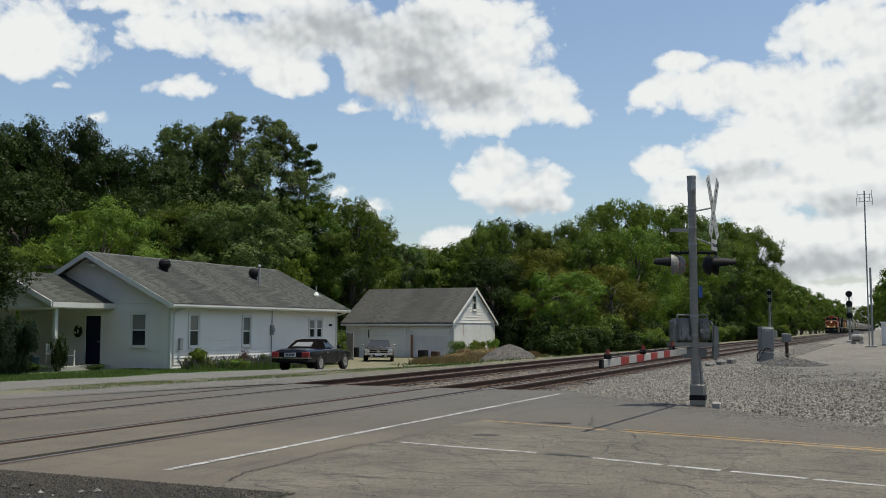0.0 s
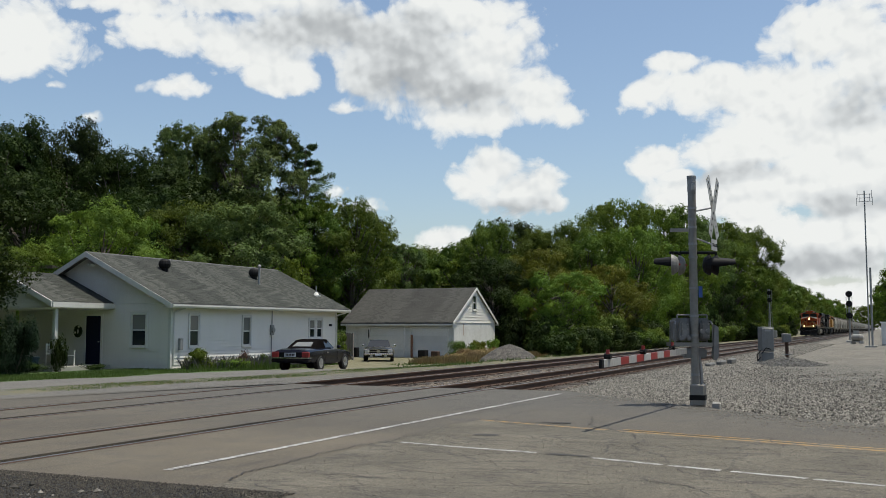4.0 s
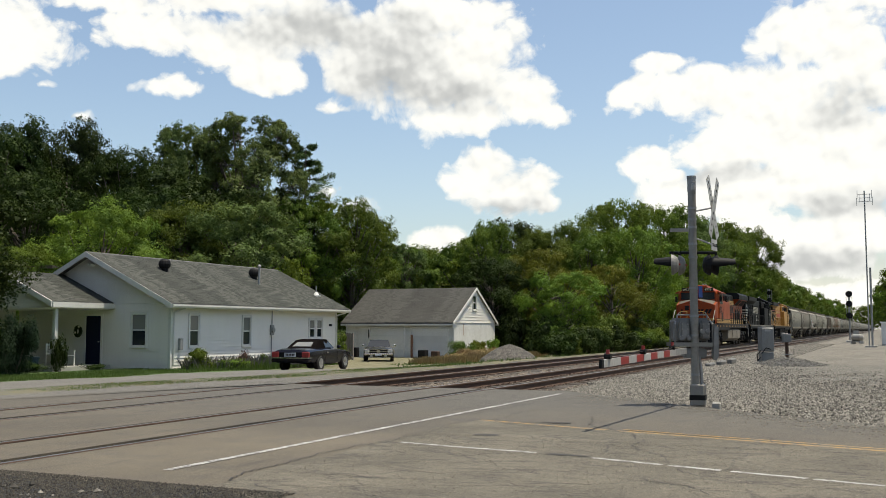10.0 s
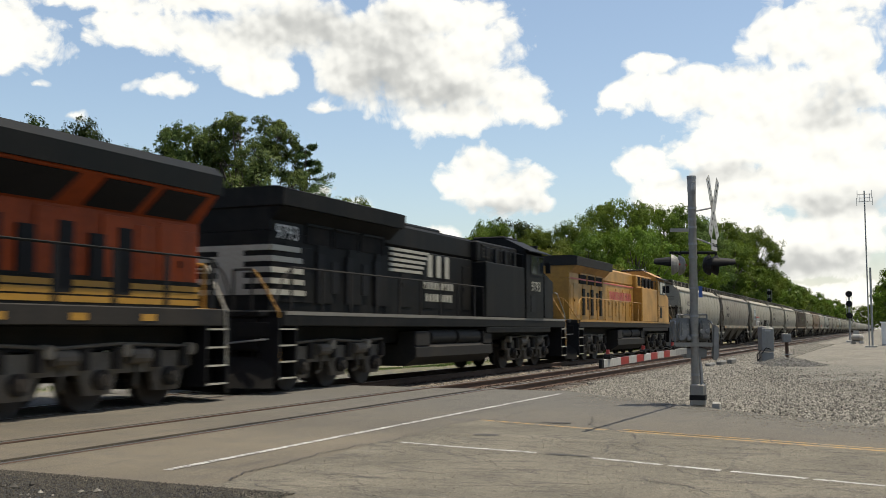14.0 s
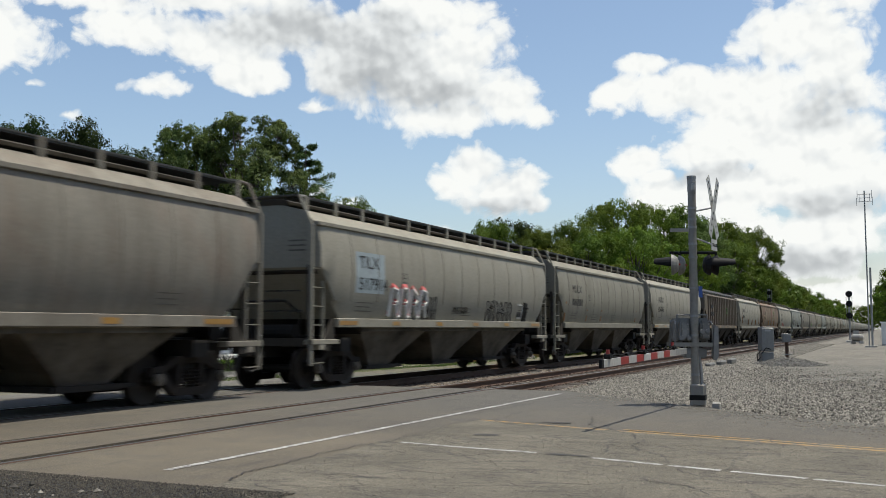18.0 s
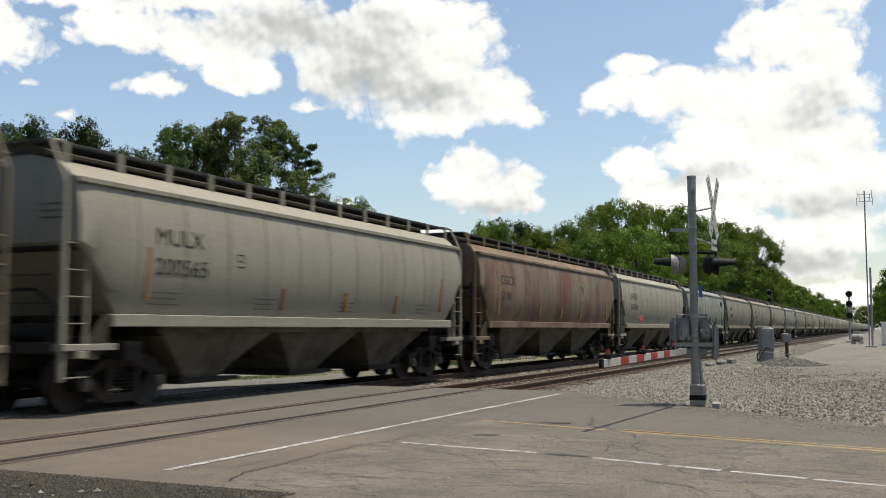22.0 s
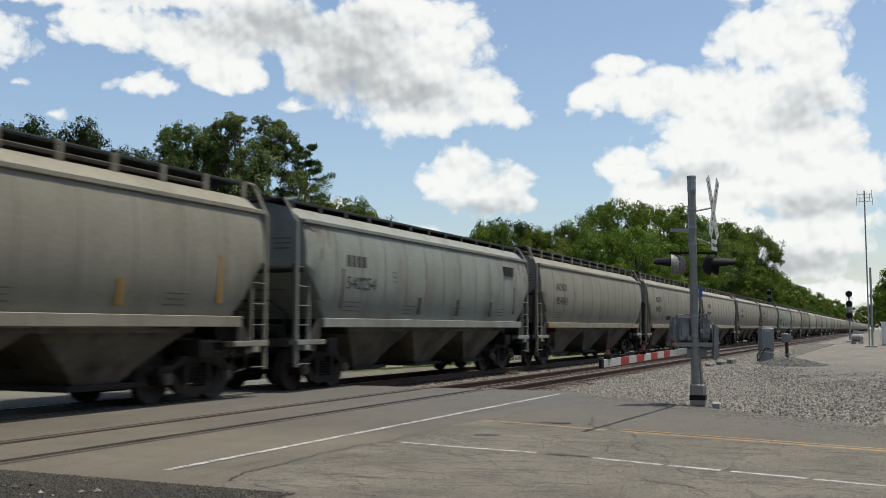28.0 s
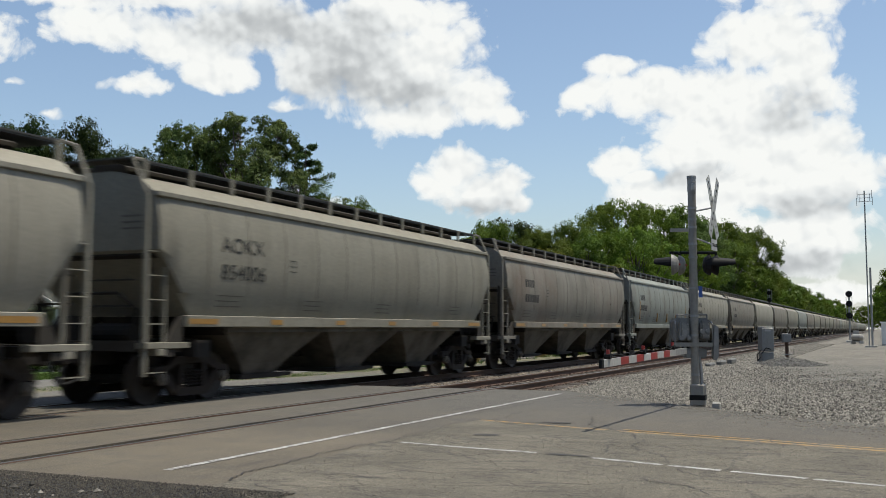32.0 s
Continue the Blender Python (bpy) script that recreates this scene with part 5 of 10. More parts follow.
    nt.links.new(math_node(nt, "MAXIMUM", alpha, low.outputs[0]), ms.inputs[0])
    nt.links.new(tr.outputs[0], ms.inputs[1])
    nt.links.new(em.outputs[0], ms.inputs[2])
    nt.links.new(ms.outputs[0], nt.nodes["Material Output"].inputs["Surface"])
    return m


def cloud_shell(name, radius, blobs, greys, seed, haze, label, around=False):
    """Part of a cylinder round the place, far behind it."""
    bm = bmesh.new()
    n, top = 72, 2100
    lo, hi = [], []
    for i in range(n + 1):
        a = radians(-180 + 360 * i / n) if around else radians(-32 + 115 * i / n)
        lo.append(bm.verts.new((radius * math.cos(a), radius * math.sin(a), -60)))
        hi.append(bm.verts.new((radius * math.cos(a), radius * math.sin(a), top)))
    for i in range(n):
        bm.faces.new((lo[i], lo[i + 1], hi[i + 1], hi[i]))
    ob = new(name, mesh_of(name, bm, cloud_material(name, blobs, greys, seed, haze, around), True))
    return tagged(ob, label, "clouds", kind="structure")


# ---- vegetation ----
def leaf_mesh(name, centres, normals, size, material, rnd, aspect=0.62, loose=0.5):
    """Many small pointed leaves: one triangle each."""
    n = len(centres)
    t = rnd.normal(size=(n, 3))
    nrm = normals + loose * rnd.normal(size=(n, 3))
    nrm /= np.linalg.norm(nrm, axis=1)[:, None] + 1e-9
    t -= nrm * (t * nrm).sum(1)[:, None]
    t /= np.linalg.norm(t, axis=1)[:, None] + 1e-9
    b = np.cross(nrm, t)
    s = size * rnd.uniform(0.6, 1.35, (n, 1))
    v = np.stack([centres - t * s * 0.8 + b * s * aspect, centres - t * s * 0.8 - b * s * aspect, centres + t * s], 1).reshape(-1, 3)
    me = bpy.data.meshes.new(name)
    me.vertices.add(3 * n)
    me.vertices.foreach_set("co", v.astype(np.float32).ravel())
    me.loops.add(3 * n)
    me.loops.foreach_set("vertex_index", np.arange(3 * n, dtype=np.int32))
    me.polygons.add(n)
    me.polygons.foreach_set("loop_start", np.arange(0, 3 * n, 3, dtype=np.int32))
    me.update(calc_edges=True)
    me.materials.append(material)
    return me


def broadleaf(name, seed, material, leaves=50000, leaf=0.055, spread=0.28, gaps=0.0, low=0.16, lobes=40, top=1.15, bare=0.0):
    """A ten-metre tree: trunk, forking limbs and a crown of drooping leaf sprays; scaled by its copies. bare: how far the limbs stay open."""
    rnd = np.random.RandomState(seed)
    H = 10.0
    bm = bmesh.new()
    trunk_top = Vector((rnd.uniform(-0.3, 0.3), rnd.uniform(-0.3, 0.3), H * 0.6))
    rod(bm, (0, 0, -0.5), (0, 0, 1.2), 0.28, 10, 0.2)
    rod(bm, (0, 0, 1.2), trunk_top, 0.2, 9, 0.1)
    cs, ns, sz = [], [], []
    sprays = 19
    for k in range(lobes):
        f = low + (0.94 - low) * ((k + rnd.uniform()) / lobes) ** 0.75
        g = min(1, max(0.05, (f - low * 0.5) / (1.0 - low * 0.5)))
        prof = max(0.2, math.sin(math.pi * g ** (top * 1.15))) ** 0.55
        a = k * 2.4 + rnd.uniform(-0.7, 0.7)
        r = H * spread * prof * (rnd.uniform(0.2, 1.0) if k % 3 else rnd.uniform(0.85, 1.15))
        size = H * rnd.uniform(0.075, 0.135) * (1 - 0.2 * f) * (spread / 0.3) ** 0.5
        c = np.array([r * math.cos(a), r * math.sin(a), min(H * f, H * 0.985 - 0.6 * size)])
        base = Vector((0, 0, max(0.8, c[2] - rnd.uniform(1.0, 2.6) - r * 0.4)))
        if base.z > trunk_top.z:
            base = trunk_top.copy()
        mid = (base + Vector(c)) / 2 + Vector((0, 0, -0.15 * r))
        rod(bm, base, mid, 0.08 + 0.05 * bare, 6, 0.05 + 0.03 * bare)
        rod(bm, mid, Vector(c), 0.05 + 0.03 * bare, 6, 0.015)
        away = np.array([math.cos(a), math.sin(a), 0.0])
        hubs = rnd.normal(size=(sprays * 2, 3))
        hubs /= np.linalg.norm(hubs, axis=1)[:, None]
        hubs = hubs[np.argsort(-(hubs @ (0.55 * away + np.array([0, 0, 0.45]))))][:sprays]
        m = int(leaves / lobes / sprays)
        for h in hubs:
            if rnd.uniform() < gaps:
                continue
            hub = c + h * size * rnd.uniform(0.45, 1.05) * np.array([1.2, 1.2, 0.8])
            rs = size * rnd.uniform(0.26, 0.46)
            up = 0.7 * h + 0.25 * away + 0.45 * rnd.normal(size=3) + np.array([0, 0, 0.35])
            up /= np.linalg.norm(up)
            d = rnd.normal(size=(m, 3))
            d -= up * (d @ up)[:, None]
            d /= np.linalg.norm(d, axis=1)[:, None] + 1e-9
            q = np.sqrt(rnd.uniform(size=(m, 1)))
            cs.append(hub + d * q * rs + up * rs * (0.2 * rnd.normal(size=(m, 1)) + 0.25 - 0.12 * q * q))
            ns.append(up + 0.7 * d * q)
            sz.append(np.full(m, leaf))
            if bare:
                rod(bm, Vector(c), Vector(hub), 0.02, 4, 0.006)
        # the shaded inside of the clump
        if bare < 0.5:
            d = rnd.normal(size=(46, 3))
            d /= np.linalg.norm(d, axis=1)[:, None]
            cs.append(c + d * size * rnd.uniform(0.1, 0.66, (46, 1)) * np.array([1.1, 1.1, 0.85]))
            ns.append(d)
            sz.append(np.full(46, leaf * 2.6))
    bm_t = mesh_of("trunk", bm, M["bark"], True)
    crown = leaf_mesh("crown", np.concatenate(cs), np.concatenate(ns), np.concatenate(sz)[:, None], material, rnd, 0.55, 0.42)
    return bm_t, crown


def conifer(name, seed, material, leaves=24000, ragged=0.2):
    """A ten-metre spruce: whorls of boughs with drooping side twigs set with needles."""
    rnd = np.random.RandomState(seed)
    H = 10.0
    bm = bmesh.new()
    rod(bm, (0, 0, -0.5), (0, 0, H * 0.97), 0.2, 8, 0.02)
    cs, ns = [], []
    boughs = 120 if ragged < 0.3 else 66
    for k in range(boughs):
        f = min(0.99, 0.12 + 0.87 * (k + rnd.uniform(-1.5, 1.5)) / (boughs - 1))
        a = k * 2.4 + rnd.uniform(-0.6, 0.6)
        ln = (1 - f) ** 0.75 * H * (0.27 + 0.5 * max(0, ragged - 0.2)) * rnd.uniform(1 - ragged * 1.3, 1 + ragged) + 0.3
        out = np.array([math.cos(a), math.sin(a), 0.0])
        side = np.array([-math.sin(a), math.cos(a), 0.0])
        rise = rnd.uniform(-0.15, 0.4)
        axis = lambda q: np.array([0, 0, H * f]) + out * ln * q + np.array([0, 0, 1.0]) * ln * (rise * q * q - 0.14 * q)
        rod(bm, Vector(axis(0)), Vector(axis(0.55)), 0.035, 5, 0.022)
        rod(bm, Vector(axis(0.55)), Vector(axis(1.0)), 0.022, 5, 0.006)
        twigs = max(4, int(ln / 0.16))
        m = max(8, int(leaves / boughs / twigs / 2))
        for i in range(twigs):
            q = 0.22 + 0.78 * (i + rnd.uniform()) / twigs
            for sd in (-1, 1):
                tw = (0.36 - 0.22 * q) * ln * rnd.uniform(0.35, 1.25) + 0.08
                w = rnd.uniform(0.0, 1.0, (m, 1))
                pts = axis(q) + (side * sd * 0.8 + out * 0.5) * tw * w - np.array([0, 0, 0.35]) * tw * w * w
                cs.append(pts + rnd.normal(size=(m, 3)) * 0.06)
                ns.append(np.tile(np.array([0, 0, 1.0]) + 0.2 * out, (m, 1)))
    crown = leaf_mesh("crown", np.concatenate(cs), np.concatenate(ns), 0.1, material, rnd, 0.26)
    return mesh_of("trunk", bm, M["bark"], True), crown


def shrub_mesh(seed, material, leaves=1500, leaf=0.12, lobes=9, flat=0.8):
    """A shrub of about two metres across and one high."""
    rnd = np.random.RandomState(seed)
    cs, ns = [], []
    bm = bmesh.new()
    for k in range(lobes):
        a, r = rnd.uniform(0, 6.28), rnd.uniform(0, 0.75)
        c = np.array([r * math.cos(a), r * math.sin(a), rnd.uniform(0.2, 0.75)])
        rod(bm, (c[0] * 0.2, c[1] * 0.2, -0.1), Vector(c), 0.02, 5, 0.006)
        m = leaves // lobes
        d = rnd.normal(size=(m, 3))
        d /= np.linalg.norm(d, axis=1)[:, None]
        pts = c + d * rnd.uniform(0.1, 0.42) * rnd.uniform(0.5, 1.15, (m, 1)) * np.array([1, 1, flat])
        pts[:, 2] = np.maximum(pts[:, 2], 0.02)
        cs.append(pts)
        ns.append(d + np.array([0, 0, 0.5]))
    return mesh_of("stems", bm, M["bark"]), leaf_mesh("foliage", np.concatenate(cs), np.concatenate(ns), leaf, material, rnd)


TREE_KINDS = {}


def plant_tree(kind, x, y, height, width, turn, label, category="tree", group="", name="tree"):
    """width: the crown's spread against the kind's own."""
    trunk, crown = TREE_KINDS[kind]
    k = height / 10.0
    t = new(name)
    t.empty_display_size = 0.5
    t.matrix_basis = pose(x, y, ground_z(x, y) - 0.05, 0, 0, turn) @ Matrix.Diagonal((k * width, k * width, k, 1))
    tagged(t, label, category, group)
    share("trunk", trunk, t)
    share("crown", crown, t)
    return t


def plant_shrub(kind, x, y, height, width, turn, label, name="shrub", category="shrub", group=""):
    stems, leaves = TREE_KINDS[kind]
    t = new(name)
    t.empty_display_size = 0.3
    t.matrix_basis = pose(x, y, ground_z(x, y), 0, 0, turn) @ Matrix.Diagonal((width / 2, width / 2, height, 1))
    tagged(t, label, category, group)
    share("stems", stems, t)
    share("foliage", leaves, t)
    return t


def blades(name, count, place, height, width, material, label, seed, category="grass"):
    """Upright grass or weed blades, three to a tuft, as one object."""
    rnd = np.random.RandomState(seed)
    base = np.array([place(rnd) for _ in range(count)])
    base = np.repeat(base, 3, 0) + np.concatenate([rnd.normal(size=(count * 3, 2)) * 0.06, np.zeros((count * 3, 1))], 1)
    n = len(base)
    h = height * rnd.uniform(0.4, 1.2, (n, 1))
    a = rnd.uniform(0, 6.28, n)
    side = np.stack([np.cos(a), np.sin(a), np.zeros(n)], 1) * width
    lean = rnd.normal(size=(n, 3)) * 0.25 * h
    lean[:, 2] = 0
    up = np.array([0, 0, 1.0])
    v = np.stack([base - side, base + side, base + lean * 0.4 + up * h * 0.6 + side * 0.7, base + lean + up * h], 1).reshape(-1, 3)
    f = np.arange(4 * n).reshape(-1, 4)
    me = bpy.data.meshes.new(name)
    me.from_pydata(v.tolist(), [], f.tolist())
    me.materials.append(material)
    tagged(new(name, me), label, category, kind="stuff")


# ---- train ----
def hopper_paint(name, base, grime, rust, dirty, rusty):
    """Car-side enamel: broad stains, rain streaks, fine dust and patches of rust bleeding down."""
    m, nt, b = nodes_of(name)
    v = coords(nt)
    rnd = nt.nodes.new("ShaderNodeObjectInfo").outputs["Random"]
    comb = nt.nodes.new("ShaderNodeCombineXYZ")
    nt.links.new(math_node(nt, "MULTIPLY", rnd, 83.0), comb.inputs[0])
    add = nt.nodes.new("ShaderNodeVectorMath")
    add.operation = "ADD"
    nt.links.new(v, add.inputs[0])
    nt.links.new(comb.outputs[0], add.inputs[1])
    v = add.outputs[0]
    broad = fbm(nt, 0.55, 6, 0.65, v)
    streak = fbm(nt, 1.0, 6, 0.65, stretched(nt, v, 1.5, 1.0, 0.22))
    thin = fbm(nt, 1.0, 4, 0.6, stretched(nt, v, 7.0, 2.0, 0.35))
    blot = fbm(nt, 1.0, 6, 0.72, stretched(nt, v, 0.75, 1.0, 0.5), 0.3)
    col = mix(nt, math_node(nt, "MULTIPLY", ramp(nt, broad, [(0.4, 0.0), (0.7, 1.0)]), dirty), base, tuple(0.5 * (p + q) for p, q in zip(base, grime)))
    col = mix(nt, math_node(nt, "MULTIPLY", ramp(nt, streak, [(0.48, 0.0), (0.7, 1.0)]), dirty), col, grime)
    col = mix(nt, math_node(nt, "MULTIPLY", ramp(nt, thin, [(0.52, 0.0), (0.72, 1.0)]), dirty * 0.55), col, grime)
    if rusty:
        col = mix(nt, math_node(nt, "MULTIPLY", ramp(nt, blot, [(0.5, 0.0), (0.66, 1.0)]), rusty), col, rust)
        col = mix(nt, math_node(nt, "MULTIPLY", ramp(nt, fbm(nt, 1.2, 6, 0.7, stretched(nt, v, 1.0, 1.0, 0.6), 0.5), [(0.56, 0.0), (0.68, 1.0)]), rusty * 0.8), col, grime)
    col = mix(nt, 0.15, col, ramp(nt, fbm(nt, 18, 4, 0.65, v), [(0.3, 0.0), (0.7, 1.0)]), "OVERLAY")
    nt.links.new(col, b.inputs["Base Color"])
    nt.links.new(math_node(nt, "MULTIPLY_ADD", broad, 0.25, 0.48), b.inputs["Roughness"])
    b.inputs["Specular IOR Level"].default_value = 0.22
    bump(nt, b, fbm(nt, 0.8, 2, 0.5, v), 0.05, 0.05)
    return m


M.update({
    "plow_black": grimy("plow_black", (0.007, 0.0065, 0.006), (0.025, 0.021, 0.018), 0.4, 0.75, spec=0.2),
    "orange": grimy("loco_orange", (0.3, 0.05, 0.009), (0.14, 0.03, 0.011), 0.5, 0.5, spec=0.2, grain=8, streak=0.35, relief=0.04),
    "loco_yellow": grimy("stripe_yellow", (0.36, 0.19, 0.025), (0.22, 0.13, 0.035), 0.3, 0.45, relief=0.03),
    "up_yellow": grimy("armour_yellow", (0.4, 0.2, 0.03), (0.12, 0.075, 0.035), 0.6, 0.45, grain=8, streak=0.25, relief=0.04),
    "loco_black": grimy("loco_black", (0.006, 0.0062, 0.0065), (0.03, 0.027, 0.023), 0.5, 0.6, spec=0.12, grain=8, streak=0.25, relief=0.04),
    "roof_green": grimy("dark_roof_paint", (0.007, 0.008, 0.008), (0.024, 0.021, 0.018), 0.4, 0.6, spec=0.15, relief=0.05),
    "sill_grey": grimy("sill_grey", (0.022, 0.021, 0.02), (0.05, 0.042, 0.034), 0.5, 0.7, spec=0.15),
    "tank_grey": grimy("tank_grey", (0.235, 0.205, 0.16), (0.12, 0.1, 0.078), 0.5, 0.6, streak=0.3, spec=0.3),
    "nose_grey": grimy("grimed_nose_grey", (0.12, 0.108, 0.09), (0.06, 0.05, 0.04), 0.5, 0.7, spec=0.2),
    "running_gear": grimy("dusty_gear_and_shaded_sheet", (0.022, 0.02, 0.018), (0.06, 0.048, 0.04), 0.5, 0.8, spec=0.2),
    "loco_truck": grimy("dusty_truck_frame", (0.14, 0.122, 0.098), (0.03, 0.026, 0.022), 0.6, 0.8, spec=0.2, streak=0.2),
    "truck_iron": grimy("rusty_truck_iron", (0.022, 0.018, 0.015), (0.055, 0.04, 0.031), 0.55, 0.8, spec=0.2, grain=18),
    "wheel": grimy("wheel_steel", (0.045, 0.036, 0.03), (0.03, 0.025, 0.022), 0.5, 0.6, 0.4),
    "rail_white": grimy("white_handrail", (0.36, 0.34, 0.285), (0.2, 0.185, 0.16), 0.4, 0.5),
    "headlight": glow("headlight_glass", (1.0, 0.62, 0.28), 4.5), "board_lit": glow("lit_numerals", (1.0, 0.9, 0.6), 0.12, (0.4, 0.37, 0.26)), "marker": glow("number_board_light", (1.0, 0.85, 0.55), 0.02, (0.2, 0.17, 0.09)),
    "hop_grey": hopper_paint("light_grey_hopper_paint", (0.226, 0.211, 0.168), (0.125, 0.107, 0.08), (0.16, 0.08, 0.045), 0.45, 0.0),
    "hop_pale": hopper_paint("pale_grey_hopper_paint", (0.262, 0.245, 0.2), (0.16, 0.14, 0.106), (0.16, 0.08, 0.045), 0.38, 0.0),
    "hop_tan": hopper_paint("tan_grey_hopper_paint", (0.218, 0.2, 0.165), (0.104, 0.088, 0.068), (0.15, 0.07, 0.04), 0.6, 0.25),
    "hop_blue": hopper_paint("blue_grey_hopper_paint", (0.222, 0.235, 0.208), (0.128, 0.118, 0.1), (0.12, 0.05, 0.03), 0.45, 0.3),
    "hop_rust": hopper_paint("rust_streaked_hopper_paint", (0.2, 0.15, 0.098), (0.05, 0.038, 0.03), (0.13, 0.043, 0.026), 0.75, 0.85),
    "hop_brown": hopper_paint("brown_hopper_paint", (0.17, 0.142, 0.108), (0.08, 0.064, 0.05), (0.12, 0.066, 0.042), 0.55, 0.3),
    "seam_dirt": grimy("seam_dirt", (0.16, 0.143, 0.115), (0.1, 0.085, 0.068), 0.6, 0.7, spec=0.2, streak=0.3),
    "rust_orange": grimy("orange_rust_streak", (0.27, 0.13, 0.05), (0.18, 0.12, 0.075), 0.6, 0.8, spec=0.15),
    "graffiti_white": grimy("white_spray", (0.55, 0.54, 0.51), rough=0.6), "panel_blue": grimy("pale_blue_panel", (0.3, 0.35, 0.37), (0.2, 0.2, 0.19), 0.3, 0.5),
    # car-end grime, plus shade put into the colour of recesses and hatches
    "hop_end": grimy("grimed_and_shaded_steel", (0.05, 0.044, 0.036), (0.022, 0.019, 0.017), 0.6, 0.8, spec=0.2, streak=0.3),
    "reflector": grimy("yellow_reflector", (0.3, 0.165, 0.04), (0.2, 0.09, 0.04), 0.4, 0.4), "faded_ink": grimy("faded_stencil", (0.11, 0.1, 0.083), (0.16, 0.145, 0.12), 0.4, 0.7, spec=0.2),
    "ink": grimy("black_stencil", (0.03, 0.029, 0.028), (0.1, 0.09, 0.08), 0.3, 0.7, spec=0.2),
    "graffiti_red": grimy("red_spray", (0.5, 0.1, 0.09), rough=0.6), "graffiti_blue": grimy("blue_spray", (0.12, 0.2, 0.42), rough=0.6), "logo_green": grimy("green_mark", (0.1, 0.22, 0.06), rough=0.6),
})


def wheel_mesh(r):
    bm = bmesh.new()
    prof = [(-0.02, 0.12), (-0.05, 0.14), (-0.03, r * 0.5), (-0.06, r - 0.09), (-0.07, r), (0.05, r), (0.07, r + 0.025), (0.08, r - 0.02), (0.03, r - 0.1), (0.01, r * 0.5), (0.05, 0.14), (0.05, 0.0), (-0.06, 0.0)]
    n = 22
    rings = [[(q * math.cos(a), o, q * math.sin(a)) for o, q in prof] for a in (2 * math.pi * i / n for i in range(n))]
    loft(bm, rings + [rings[0]], close=False, cap=False)
    bmesh.ops.remove_doubles(bm, verts=bm.verts, dist=0.0005)
    return mesh_of("wheel", bm, M["wheel"], False)


WHEEL_S, WHEEL_L = wheel_mesh(0.46), wheel_mesh(0.53)


def axle_mesh():
    bm = bmesh.new()
    rod(bm, (0, -1.08, 0), (0, 1.08, 0), 0.085, 10)
    return mesh_of("axle", bm, M["running_gear"])


AXLE = axle_mesh()


def freight_sideframe():
    """Cast side frame: a top chord, sloping arms over the bearings, a bottom bow and columns round the springs."""
    bm = bmesh.new()
    w = 0.89
    prism(bm, [(-w - 0.2, 0.52), (-w - 0.17, 0.68), (-w + 0.16, 0.7), (-0.45, 0.86), (0.45, 0.86), (w - 0.16, 0.7), (w + 0.17, 0.68), (w + 0.2, 0.52), (w + 0.13, 0.52), (w + 0.1, 0.58), (w - 0.16, 0.58), (0.42, 0.73), (-0.42, 0.73), (-w + 0.16, 0.58), (-w - 0.1, 0.58), (-w - 0.13, 0.52)], "y", -0.1, 0.06)
    prism(bm, [(-0.42, 0.14), (0.42, 0.14), (0.48, 0.2), (0.44, 0.29), (-0.44, 0.29), (-0.48, 0.2)], "y", -0.12, 0.08)
    for s in (-1, 1):
        prism(bm, [(s * (w - 0.1), 0.62), (s * (w - 0.2), 0.6), (s * 0.4, 0.28), (s * 0.44, 0.16), (s * 0.5, 0.18), (s * (w - 0.1), 0.42)][::s], "y", -0.09, 0.06)
        prism(bm, [(s * 0.28, 0.28), (s * 0.4, 0.28), (s * 0.36, 0.74), (s * 0.27, 0.74)][::s], "y", -0.11, 0.07)
    return mesh_of("side_frame", bm, M["truck_iron"])


def spring_mesh():
    bm = bmesh.new()
    pipe(bm, [(0.058 * math.cos(k * 0.9), -0.03 + 0.058 * math.sin(k * 0.9), 0.29 + 0.0088 * k) for k in range(40)], 0.016, 5)
    return mesh_of("spring", bm, M["truck_iron"])


def bearing_mesh():
    bm = bmesh.new()
    rod(bm, (0, -0.09, 0), (0, 0.0, 0), 0.11, 12)
    rod(bm, (0, -0.13, 0), (0, -0.09, 0), 0.06, 12)
    return mesh_of("bearing_cap", bm, M["loco_truck"])


SIDE_FRAME, SPRINGS, BEARING = freight_sideframe(), spring_mesh(), bearing_mesh()


def freight_truck(parent, x):
    t = boxes("truck", M["running_gear"], parent, (x - 0.2, x + 0.2, -1.05, 1.05, 0.48, 0.74), bev=0.03, label="two-axle freight truck")
    for s in (-1, 1):
        share("side_frame", SIDE_FRAME, t, pose(x, s * 1.03, 0))
        for o in (-0.16, 0, 0.16):
            share("spring", SPRINGS, t, pose(x + o, s * 1.06, 0))
        for a in (-0.89, 0.89):
            share("wheel", WHEEL_S, t, pose(x + a, s * 0.76, 0.46, 0, 0, 0 if s < 0 else 180))
            share("bearing_cap", BEARING, t, pose(x + a, s * 1.1, 0.46, 0, 0, 0 if s < 0 else 180))
    for a in (-0.89, 0.89):
        share("axle", AXLE, t, pose(x + a, 0, 0.46))
    boxes("brake_beam", M["running_gear"], t, (x - 0.42, x - 0.34, -0.85, 0.85, 0.36, 0.46), (x + 0.34, x + 0.42, -0.85, 0.85, 0.36, 0.46))
    boxes("body_bolster", M["running_gear"], parent, (x - 0.22, x + 0.22, -1.35, 1.35, 0.84, 1.16), (x - 0.9, x + 0.9, -0.5, 0.5, 0.8, 1.2))


